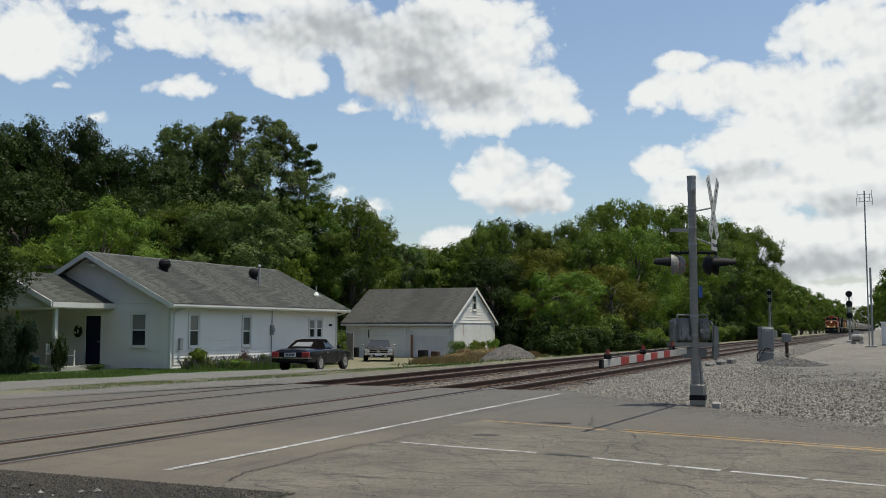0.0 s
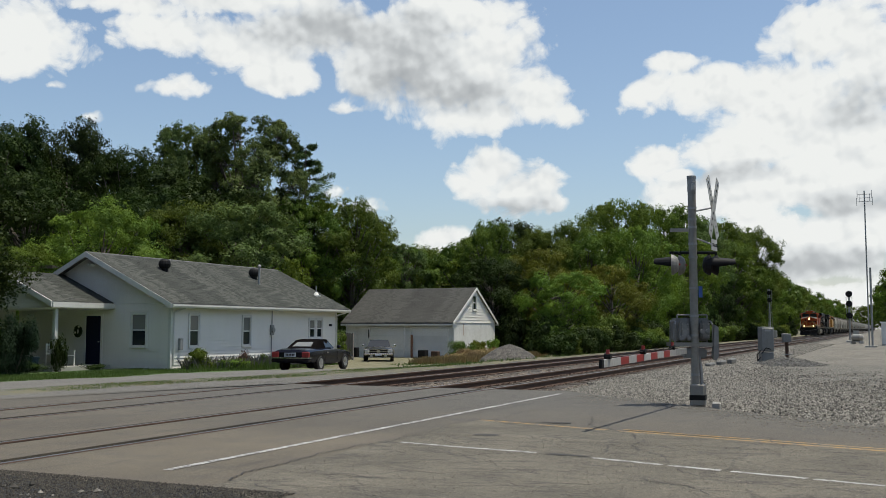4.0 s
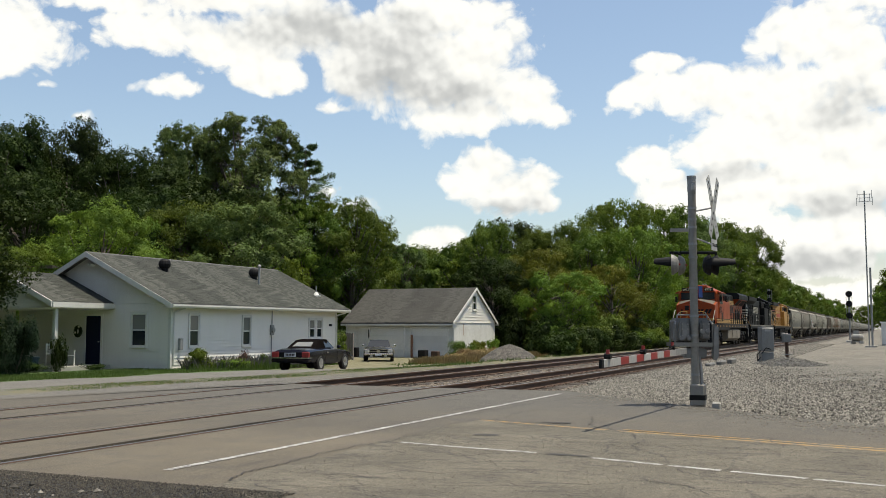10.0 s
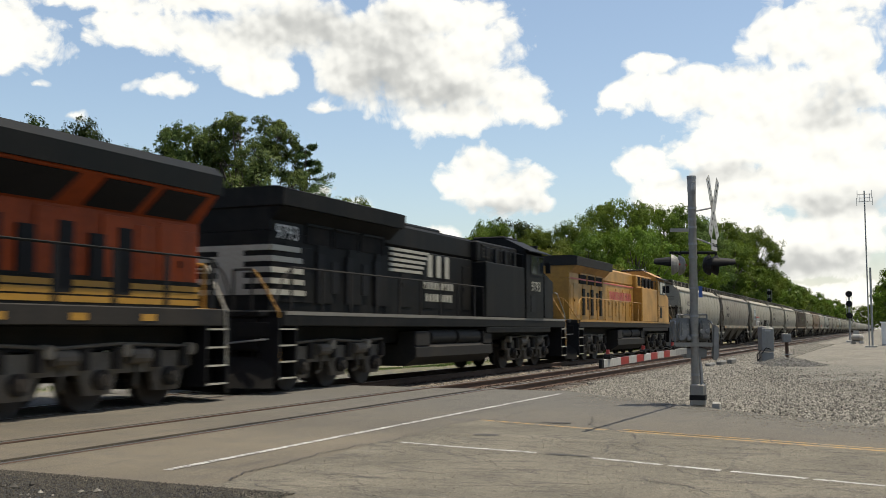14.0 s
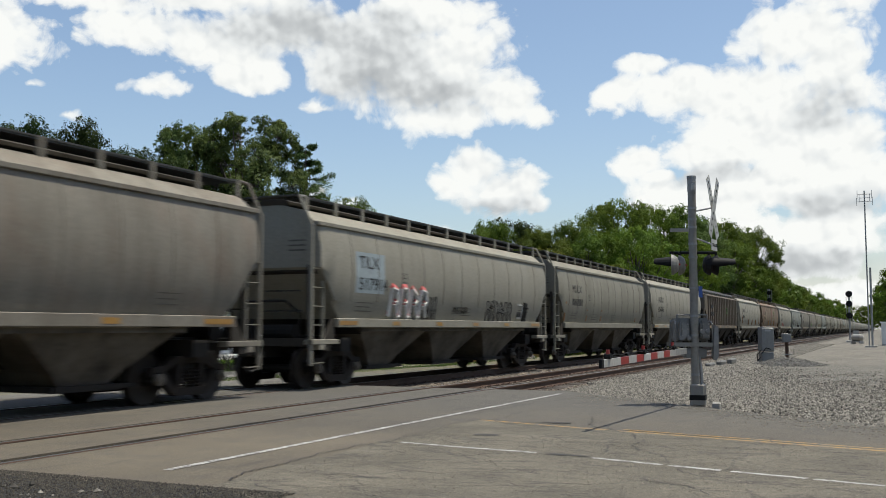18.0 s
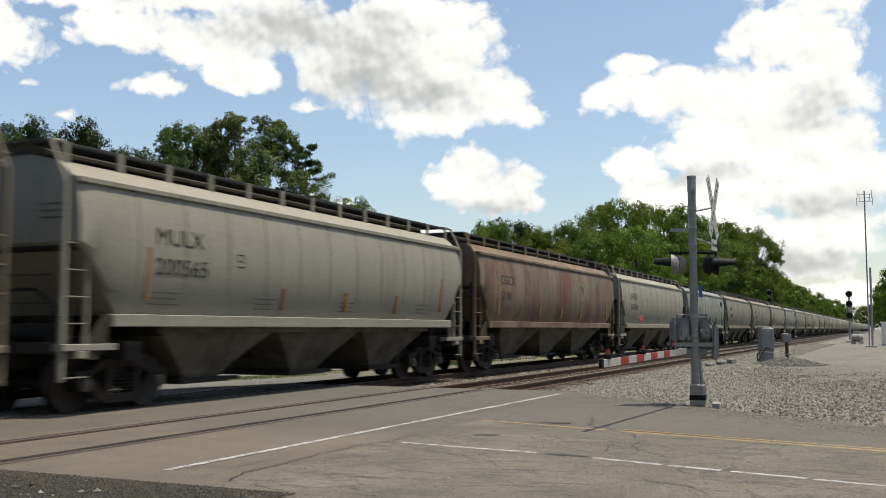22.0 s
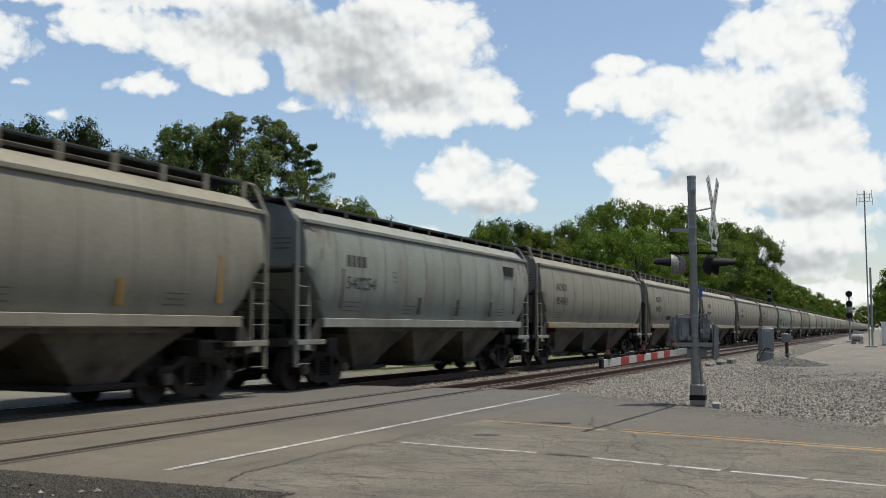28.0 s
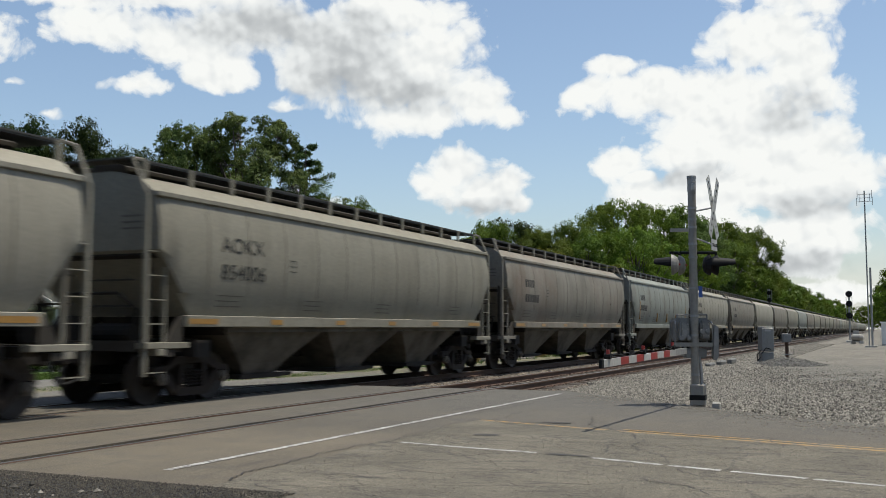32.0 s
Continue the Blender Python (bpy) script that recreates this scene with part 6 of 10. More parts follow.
def coupler(parent, x, s):
    bm = bmesh.new()
    box(bm, min(x, x - s * 0.6), max(x, x - s * 0.6), -0.09, 0.09, 0.78, 0.96)
    box(bm, min(x, x + s * 0.12), max(x, x + s * 0.12), -0.17, 0.15, 0.74, 1.0, 0.03)
    part("coupler", bm, M["running_gear"], parent)
    bm = bmesh.new()
    pipe(bm, [(x - s * 0.1, -0.4, 0.85), (x + s * 0.05, -0.42, 0.5), (x + s * 0.25, -0.3, 0.42), (x + s * 0.35, -0.2, 0.55)], 0.03, 6)
    part("air_hose", bm, M["black"], parent)


def hull_rings(prof, L, zcut, run):
    rings = []
    for x, z0 in ((0.25, zcut), (0.25 + run * 0.33, zcut - (zcut - 1.6) * 0.3), (0.25 + run * 0.66, zcut - (zcut - 1.6) * 0.65), (0.25 + run, 1.6)):
        rings.append((x, z0))
    rings += [(L - x, z) for x, z in rings[::-1]]
    out = []
    for x, z0 in rings:
        end = 0.02 if x in (rings[0][0], rings[-1][0]) else 0.0
        out.append([(x, y * (1 - end), max(z, z0)) for y, z in prof])
    return out


def hopper_car(paint, L=16.0, ribbed=False, mark="", number="", marks=(), low=False, sill=None, reflectors=True, flush=False, rusted=False, label=""):
    """A covered hopper; local x runs back from the front corner post, y = -1.6 is the side the road sees."""
    car = new("covered_hopper_car")
    car.empty_display_size = 0.5
    tagged(car, label, "hopper car", "hopper cars of the train")
    P = M[paint]
    S = M[sill] if sill else P
    if ribbed:
        prof = [(-1.5, 1.5), (-1.52, 2.2), (-1.52, 3.3), (-1.5, 3.74), (-1.35, 3.82), (-0.7, 4.05), (0.7, 4.05), (1.35, 3.82), (1.5, 3.74), (1.52, 3.3), (1.52, 2.2), (1.5, 1.5)]
    else:
        prof = [(-1.45, 1.5), (-1.55, 2.0), (-1.6, 2.6), (-1.58, 3.2), (-1.5, 3.6), (-1.47, 3.72), (-1.1, 4.04), (-0.5, 4.18), (0.5, 4.18), (1.1, 4.04), (1.47, 3.72), (1.5, 3.6), (1.58, 3.2), (1.6, 2.6), (1.55, 2.0), (1.45, 1.5)]
    bm = bmesh.new()
    loft(bm, hull_rings(prof, L, 2.75, 0.95))
    body = part("body", bm, P, car, smooth=not ribbed)
    if ribbed:
        for i in range(17):
            x = 1.25 + (L - 2.5) * i / 16
            for s in (-1, 1):
                boxes("rib", P, body, (x - 0.07, x + 0.07, min(s * 1.5, s * 1.62), max(s * 1.5, s * 1.62), 1.62, 3.72), bev=0.015)
    else:
        bm = bmesh.new()
        for i in range(1, 12):
            x = 0.3 + (L - 0.6) * i / 12
            for s in (-1, 1):
                pts = [(s * abs(y) * 1.0035, z) for y, z in prof[1:6]]
                for (ya, za), (yb, zb) in zip(pts, pts[1:]):
                    a, b = max(za, 1.62), zb
                    loft(bm, [[(x - 0.012, ya, a), (x + 0.012, ya, a), (x + 0.012, ya - s * 0.02, a), (x - 0.012, ya - s * 0.02, a)], [(x - 0.012, yb, b), (x + 0.012, yb, b), (x + 0.012, yb - s * 0.02, b), (x - 0.012, yb - s * 0.02, b)]])
        tagged(part("weld_seams", bm, M["seam_dirt"], body), kind="stuff")
    for s in (-1, 1):
        boxes("side_sill", S, car, (1.0, L - 1.0, min(s * 1.47, s * 1.58), max(s * 1.47, s * 1.58), 1.4, 1.61), bev=0.012)
        boxes("eave_rail", P, car, (0.22, L - 0.22, min(s * 1.4, s * 1.53), max(s * 1.4, s * 1.53), 3.68, 3.78), bev=0.015)
    # discharge pockets
    n = 4 if low else 3
    span = (L - 4.6) / n
    for i in range(n):
        c = 2.3 + span * (i + 0.5)
        h = span / 2
        bm = bmesh.new()
        loft(bm, [[(c - h, -1.42, 1.55), (c + h, -1.42, 1.55), (c + h, 1.42, 1.55), (c - h, 1.42, 1.55)], [(c - h * 0.98, -1.4, 1.36), (c + h * 0.98, -1.4, 1.36), (c + h * 0.98, 1.4, 1.36), (c - h * 0.98, 1.4, 1.36)],
                  [(c - h * 0.42, -1.0, 0.66), (c + h * 0.42, -1.0, 0.66), (c + h * 0.42, 1.0, 0.66), (c - h * 0.42, 1.0, 0.66)], [(c - h * 0.3, -0.9, 0.44), (c + h * 0.3, -0.9, 0.44), (c + h * 0.3, 0.9, 0.44), (c - h * 0.3, 0.9, 0.44)]])
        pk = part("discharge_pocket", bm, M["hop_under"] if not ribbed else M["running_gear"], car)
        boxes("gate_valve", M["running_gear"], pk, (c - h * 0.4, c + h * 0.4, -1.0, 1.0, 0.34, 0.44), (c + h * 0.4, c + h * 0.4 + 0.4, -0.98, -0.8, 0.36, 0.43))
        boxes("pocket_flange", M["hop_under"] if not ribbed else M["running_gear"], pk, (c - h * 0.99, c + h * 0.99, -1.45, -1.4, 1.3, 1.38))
    bm = bmesh.new()
    box(bm, 0.1, L - 0.1, -0.16, 0.16, 0.72, 1.05)
    part("centre_sill", bm, M["running_gear"], car)
    for s, x0 in ((1, 0.0), (-1, L)):
        q = lambda a, b: (min(x0 + s * a, x0 + s * b), max(x0 + s * a, x0 + s * b))
        bm = bmesh.new()
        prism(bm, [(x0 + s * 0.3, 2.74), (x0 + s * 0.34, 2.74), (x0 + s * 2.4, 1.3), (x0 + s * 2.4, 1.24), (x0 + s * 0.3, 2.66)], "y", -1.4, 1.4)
        # shade of the recessed end is put into the slope sheet's near-black colour
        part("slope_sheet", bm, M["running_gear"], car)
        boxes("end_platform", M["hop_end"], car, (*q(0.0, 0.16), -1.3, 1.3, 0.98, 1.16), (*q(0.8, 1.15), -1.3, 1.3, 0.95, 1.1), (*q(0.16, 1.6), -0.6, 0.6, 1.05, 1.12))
        for yy in ((-1.52, -1.3), (1.3, 1.52)):
            boxes("platform_edge", P, car, (*q(0.0, 1.15), *yy, 1.02, 1.13), (*q(0.3, 0.52), *yy, 0.9, 1.02), bev=0.01)
        bm = bmesh.new()
        rod(bm, (x0 + s * 0.55, -0.75, 1.3), (x0 + s * 0.55, 0.1, 1.3), 0.17, 12)
        pipe(bm, [(x0 + s * 0.3, -0.9, 1.2), (x0 + s * 0.35, -1.0, 1.7), (x0 + s * 0.3, -0.6, 2.0), (x0 + s * 0.3, 0.6, 2.0)], 0.03, 6)
        box(bm, *q(0.3, 0.6), 0.3, 0.75, 1.12, 1.6)
        part("brake_gear", bm, M["running_gear"], car)
        for side in (-1, 1):
            y = side * 1.48
            yy = (min(y, y - side * 0.07), max(y, y - side * 0.07))
            lad = boxes("ladder", P, car, (*q(0.0, 0.07), *yy, 0.55, 3.7), (*q(0.5, 0.54), *yy, 1.1, 2.45))
            for k in range(6):
                z = 0.6 + 0.42 * k
                boxes("rung", P, lad, (*q(0.05, 0.53), y - 0.01, y + 0.01, z, z + 0.02))
            bm = bmesh.new()
            prism(bm, [(x0 + s * 0.56, 1.1), (x0 + s * 1.0, 1.1), (x0 + s * 1.0, 1.6), (x0 + s * 0.92, 1.6)], "y", *yy)
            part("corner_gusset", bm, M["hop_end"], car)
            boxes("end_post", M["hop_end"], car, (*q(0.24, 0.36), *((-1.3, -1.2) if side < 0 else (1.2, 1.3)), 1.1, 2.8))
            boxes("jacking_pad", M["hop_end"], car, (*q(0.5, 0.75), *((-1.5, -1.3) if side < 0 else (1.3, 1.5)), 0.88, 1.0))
        for k in range(3):
            boxes("end_mark", M["faded_ink"], car, (*q(0.245, 0.249), -1.15, -0.7, 3.12 + 0.11 * k, 3.155 + 0.11 * k))
        boxes("end_grab", M["hop_end"], car, (*q(0.05, 0.08), -1.2, -0.2, 2.2, 2.23), (*q(0.05, 0.08), -1.2, -0.2, 1.75, 1.78))
        coupler(car, x0 - s * 0.35, -s)
        freight_truck(car, x0 + s * 1.75)
    # roof: hatches and running boards on posts
    for i in range(4):
        a = 0.6 + (L - 1.2) * i / 4
        bm = bmesh.new()
        prism(bm, [(-0.44, 4.16), (-0.43, 4.32), (-0.3, 4.4), (0.3, 4.4), (0.43, 4.32), (0.44, 4.16)], "x", a + 0.02, a + (L - 1.2) / 4 - 0.02)
        # hatch covers coloured dark for the shade under the running boards
        part("hatch_cover", bm, M["hop_end"], car)
    if ribbed:
        for i in range(14):
            x = 0.7 + (L - 1.4) * i / 14
            for s in (-1, 1):
                bm = bmesh.new()
                prism(bm, [(s * 0.75, 3.98), (s * 1.2, 3.86), (s * 1.26, 4.02), (s * 1.1, 4.16), (s * 0.8, 4.2)], "x", x + 0.06, x + (L - 1.4) / 14 - 0.08)
                part("roof_hatch", bm, M["roof_grate"], car)
    top = 4.22 if flush else 4.36
    for s in (-1, 1) if not ribbed else ():
        lo, hi = sorted((s * 0.46, s * 1.1))
        rb = boxes("running_board", M["roof_grate"], car, (0.3, L - 0.3, lo, hi, top - 0.03, top))
        boxes("board_edge", M["roof_grate"], rb, (0.3, L - 0.3, min(s * 1.06, s * 1.085), max(s * 1.06, s * 1.085), top - 0.06, top + 0.005))
        for i in range(13):
            x = 0.35 + (L - 0.7) * i / 12
            boxes("board_post", M["roof_grate"] if flush else P, rb, (x - 0.05, x + 0.05, min(s * 1.07, s * 1.12), max(s * 1.07, s * 1.12), 3.98, top - 0.005))
    for x in (0.3, L - 0.3):
        boxes("end_crossover", M["roof_grate"], car, (x - 0.22, x + 0.22, -1.05, 1.05, top + 0.004, top + 0.03))
        for y in (-1.1, 1.1):
            bm = bmesh.new()
            pipe(bm, [(x, y, top), (x + (0.28 if x < 2 else -0.28) * -1, y * 1.03, top - 0.03), (x + (0.28 if x < 2 else -0.28) * -1, y * 1.33, 3.65)], 0.03, 6)
            part("roof_grab", bm, P, car)
    if reflectors is True:
        for i in range(6):
            x = 1.05 + (L - 3.0) * i / 5
            boxes("reflector", M["reflector"], car, (x, x + (0.85 if i in (0, 5) else 0.4), -1.586, -1.582, 1.45, 1.55))
    elif reflectors in (False, "faded", "rusty"):
        for x, z0, z1 in ((1.75, 1.85, 2.75), (5.9, 1.75, 2.2), (8.5, 1.75, 2.2), (11.1, 1.75, 2.2), (L - 1.75, 1.85, 2.75)):
            y0, y1 = -1.57 - 0.075 * (z0 - 1.75), -1.6 - 0.01 * (z1 - 2.2)
            bm = bmesh.new()
            loft(bm, [[(x, -1.5, z0), (x + 0.09, -1.5, z0), (x + 0.09, y0, z0), (x, y0, z0)], [(x, -1.5, z1), (x + 0.09, -1.5, z1), (x + 0.09, -1.613, z1), (x, -1.613, z1)]])
            part("reflector", bm, M[{False: "reflector", "faded": "faded_ink", "rusty": "rust_orange"}[reflectors]], car)
    # stencils on the road side
    def face(z):
        if ribbed:
            return -1.62
        for (ya, za), (yb, zb) in zip(prof[:6], prof[1:6]):
            if za <= z <= zb:
                return ya + (yb - ya) * (z - za) / (zb - za)
        return -1.5

    def stencil(name, x, z, w, h, mat="ink", off=0.004):
        a, b = face(z), face(z + h)
        bm = bmesh.new()
        loft(bm, [[(x, a + 0.01, z), (x + w, a + 0.01, z), (x + w, a - off, z), (x, a - off, z)], [(x, b + 0.01, z + h), (x + w, b + 0.01, z + h), (x + w, b - off, z + h), (x, b - off, z + h)]])
        return part(name, bm, M[mat], car)

    for name, text, z, cells in (("reporting_mark", mark, 2.82, 4), ("car_number", number, 2.3, 6)):
        if text:
            tilt = math.degrees(math.atan2(face(z) - face(z + 0.28), 0.28))
            lettering(name, text, 0.4, M["ink"], car, pose(1.95, face(z) - 0.006, z, 90 + tilt) @ Matrix.Diagonal((1.22, 1.06, 1.0, 1.0)))
        elif marks:
            for k in range(cells):
                stencil(name, 1.97 + 0.25 * k, z, 0.17, 0.27)
    for x, z, w in ((1.9, 1.98, 0.8), (5.0, 1.95, 0.7), (8.3, 1.95, 0.7), (L - 3.2, 1.98, 0.6)):
        for k, f in enumerate((1.0, 0.85, 0.95)):
            stencil("data_line", x, z - 0.1 * k, w * f, 0.022, "faded_ink")
    for x, z, w, h in ((4.3, 2.55, 0.018, 0.25), (4.5, 2.55, 0.018, 0.25), (4.318, 2.55, 0.182, 0.018), (4.318, 2.782, 0.182, 0.018), (4.318, 2.66, 0.182, 0.018)):
        stencil("data_box", x, z, w, h)
    for kind, mat, x, z, w in [k for k in marks if k[0] != "none"]:
        if kind == "panel":
            stencil("lettering_panel", x, z, w, 0.38, mat, 0.002)
            stencil("lettering_panel", x, 2.6, w, 0.6, mat, 0.002)
            continue
        bm = bmesh.new()
        if kind == "spray":
            r2 = random.Random(int(x * 100))
            pts = []
            for k in range(26):
                f = k / 25
                pts.append((x + w * f + 0.12 * math.sin(k * 2.3), face(z) - 0.004, z + 0.28 * math.sin(k * 1.7) * r2.uniform(0.5, 1)))
            pipe(bm, pts, 0.02 if w < 2 else 0.008, 4)
        elif kind == "plate":
            box(bm, x, x + w, face(z) - 0.03, face(z) + 0.05, z, z + w)
            stencil("plate_edge", x - 0.03, z - 0.05, w + 0.06, 0.04, "graffiti_white", 0.035)
            stencil("plate_edge", x - 0.03, z + w + 0.01, w + 0.06, 0.04, "graffiti_white", 0.035)
            stencil("plate_edge", x + w + 0.01, z - 0.01, 0.025, w + 0.02, "graffiti_white", 0.035)
        elif kind == "streak":
            loft(bm, [[(a, face(k) + 0.01, k) for a, k in ring] for ring in [[(x, z), (x + 0.1, z + 0.02), (x + 0.13, z + w), (x + 0.05, z + w)]]] + [[(a, face(k) - 0.006, k) for a, k in ring] for ring in [[(x, z), (x + 0.1, z + 0.02), (x + 0.13, z + w), (x + 0.05, z + w)]]])
        elif kind in ("bubble", "scrawl", "tag"):
            r2 = random.Random(int(x * 10))
            wide, high, thick = {"bubble": (w / 4, 0.72, 0.075 if mat == "graffiti_white" else 0.085), "scrawl": (w / 7, 0.2, 0.007), "tag": (w / 6, 0.62, 0.013)}[kind]
            pts, n = [], {"bubble": 4, "scrawl": 7, "tag": 6}[kind]
            if kind == "tag":
                for k in range(5):
                    f, g = x + w * r2.uniform(0, 0.9), z + high * r2.uniform(-0.1, 0.9)
                    rod(bm, (f, face(max(1.52, g)) - 0.01, g), (f + 0.2, face(max(1.52, g)) - 0.01, g - 0.04), 0.022, 6)
            for k in range(n):
                for f, g in ((0.1, 0.0), (0.15, 1.0), (0.6, r2.uniform(0.7, 1.1)), (0.75, r2.uniform(0.3, 0.6)), (0.5, 0.45), (0.8, 0.0)):
                    zz = z - 0.1 + high * g
                    pts.append((x + wide * (k + f), face(max(1.52, zz)) + (0.02 if mat == "graffiti_red" else -0.012), zz + (0.05 if mat == "graffiti_red" else 0.0)))
            pipe(bm, pts, thick, 5)
        elif kind == "ring":
            ring = lambda q: [(x + q * math.cos(a), z + q * math.sin(a)) for a in (radians(-115 + 230 * i / 24) for i in range(25))]
            prism(bm, ring(w) + ring(w * 0.68)[::-1], "y", face(z) - 0.012, face(z) + 0.04)
        elif kind == "bars":
            for k in range(4):
                box(bm, x + w * k / 4, x + w * (k + 0.7) / 4, -1.62, -1.56, z, z + 0.3)
        elif kind == "round":
            rod(bm, (x, face(z) - 0.012, z), (x, -1.5, z), w, 16)
        else:
            box(bm, x, x + w, -1.606, -1.5, z, z + 0.35)
        part("painted_mark", bm, M[mat], car, "spray-painted scrawl" if kind in ("spray", "bubble", "scrawl", "tag") else "rust streak" if kind == "streak" else "painted emblem")
    if rusted:
        for x, wide, drop in ((0.35, 0.75, 0.2), (0.75, 0.22, 0.85), (1.15, 0.14, 0.5), (L - 1.5, 1.1, 0.18), (L - 1.2, 0.18, 0.55), (L - 0.75, 0.22, 0.75)):
            ring = [(x + wide * f, 3.7 - drop * g) for f, g in ((0, 0), (0.05, 0.5), (0.22, 0.8), (0.3, 1.0), (0.55, 0.9), (0.72, 0.6), (0.95, 0.45), (1, 0))]
            bm = bmesh.new()
            loft(bm, [[(a, face(z) + 0.01, z) for a, z in ring], [(a, face(z) - 0.006, z) for a, z in ring]])
            part("rust_stain", bm, M["hop_brown"], car, "rust bleeding down from the eave")
    return car


def far_hopper_car(paint, label, L=16.0):
    """The same car with small pieces joined, for the far end of the train."""
    car = new("covered_hopper_car")
    tagged(car, label, "hopper car", "hopper cars of the train")
    P = M[paint]
    prof = [(-1.45, 1.5), (-1.55, 2.0), (-1.6, 2.6), (-1.58, 3.2), (-1.5, 3.6), (-1.47, 3.72), (-1.1, 4.04), (-0.5, 4.18), (0.5, 4.18), (1.1, 4.04), (1.47, 3.72), (1.5, 3.6), (1.58, 3.2), (1.6, 2.6), (1.55, 2.0), (1.45, 1.5)]
    bm = bmesh.new()
    loft(bm, hull_rings(prof, L, 2.75, 0.95))
    part("body", bm, P, car, smooth=True)
    for s in (-1, 1):
        boxes("side_sill", P, car, (1.0, L - 1.0, min(s * 1.47, s * 1.58), max(s * 1.47, s * 1.58), 1.4, 1.61))
        boxes("running_board", M["roof_grate"], car, (0.3, L - 0.3, min(s * 0.46, s * 1.1), max(s * 0.46, s * 1.1), 4.24, 4.38))
    span = (L - 4.6) / 3
    for i in range(3):
        c, h = 2.3 + span * (i + 0.5), span / 2
        bm = bmesh.new()
        loft(bm, [[(c - h, -1.42, 1.55), (c + h, -1.42, 1.55), (c + h, 1.42, 1.55), (c - h, 1.42, 1.55)], [(c - 0.42, -0.95, 0.5), (c + 0.42, -0.95, 0.5), (c + 0.42, 0.95, 0.5), (c - 0.42, 0.95, 0.5)]])
        part("discharge_pocket", bm, M["hop_under"], car)
    for s, x0 in ((1, 0.0), (-1, L)):
        q = lambda a, b: (min(x0 + s * a, x0 + s * b), max(x0 + s * a, x0 + s * b))
        boxes("end_frame", P, car, (*q(0.0, 0.09), -1.48, -1.41, 0.9, 3.7), (*q(0.0, 0.09), 1.41, 1.48, 0.9, 3.7), (*q(0.0, 1.1), -1.5, 1.5, 1.0, 1.12))
        bm = bmesh.new()
        for a in (0.86, 2.64):
            for y in (-0.8, 0.8):
                rod(bm, (x0 + s * a, y - 0.07, 0.46), (x0 + s * a, y + 0.07, 0.46), 0.46, 14)
        box(bm, *q(0.7, 2.8), -1.1, 1.1, 0.45, 0.8)
        part("truck", bm, M["running_gear"], car)
    return car


M["sill_line"] = grimy("dulled_white_line", (0.16, 0.15, 0.13), rough=0.7)
# underside dust, with the shade beneath the car put into its dark tone
M["hop_under"] = grimy("dusty_shaded_underside", (0.125, 0.11, 0.088), (0.025, 0.021, 0.018), 0.9, 0.8, spec=0.2)
M["roof_grate"] = grimy("dark_grating", (0.045, 0.045, 0.042), (0.025, 0.023, 0.02), 0.4, 0.7)


def loco_truck(parent, x):
    t = boxes("truck", M["running_gear"], parent, (x - 2.2, x + 2.2, -0.95, 0.95, 0.62, 0.86), (x - 0.3, x + 0.3, -1.0, 1.0, 0.5, 0.95), label="three-axle locomotive truck", bev=0.03)
    for s in (-1, 1):
        bm = bmesh.new()
        line = [(x - 2.35, 0.98), (x - 2.35, 0.7)]
        for a in (-1.7, 0.0, 1.7):
            line += [(x + a - 0.42, 0.62), (x + a - 0.3, 0.28), (x + a + 0.3, 0.28), (x + a + 0.42, 0.62)]
        line += [(x + 2.35, 0.7), (x + 2.35, 0.98)]
        prism(bm, line, "y", min(s * 1.04, s * 1.15), max(s * 1.04, s * 1.15))
        part("truck_frame", bm, M["loco_truck"], t)
    for a in (-1.7, 0.0, 1.7):
        share("axle", AXLE, t, pose(x + a, 0, 0.53))
        for s in (-1, 1):
            share("wheel", WHEEL_L, t, pose(x + a, s * 0.77, 0.53, 0, 0, 0 if s < 0 else 180))
            bm = bmesh.new()
            rod(bm, (x + a, s * 1.14, 0.53), (x + a, s * 1.28, 0.53), 0.17, 14)
            rod(bm, (x + a, s * 1.28, 0.53), (x + a, s * 1.34, 0.53), 0.1, 12)
            part("journal_box", bm, M["running_gear"], t)
            for d in (-0.36, 0.36):
                bm = bmesh.new()
                rod(bm, (x + a + d, s * 1.2, 0.7), (x + a + d, s * 1.2, 1.05), 0.09, 10)
                part("spring", bm, M["running_gear"], t)
            bm = bmesh.new()
            rod(bm, (x + a + 0.5, s * 1.15, 1.02), (x + a + 0.5, s * 1.32, 1.0), 0.11, 12)
            part("damper_cap", bm, M["tank_grey"], t)
    for s in (-1, 1):
        for a in (-0.85, 0.85):
            bm = bmesh.new()
            rod(bm, (x + a - 0.25, s * 1.22, 0.9), (x + a + 0.25, s * 1.22, 0.9), 0.13, 12)
            pipe(bm, [(x + a, s * 1.2, 0.84), (x + a, s * 1.18, 0.42), (x + a + 0.1, s * 1.1, 0.36)], 0.035)
            part("brake_cylinder", bm, M["loco_truck"], t)
        bm = bmesh.new()
        pipe(bm, [(x - 2.1, s * 1.2, 1.12), (x - 0.9, s * 1.22, 1.06), (x + 0.4, s * 1.22, 1.12), (x + 2.1, s * 1.2, 1.06)], 0.03, 6)
        part("air_pipe", bm, M["loco_truck"], t)


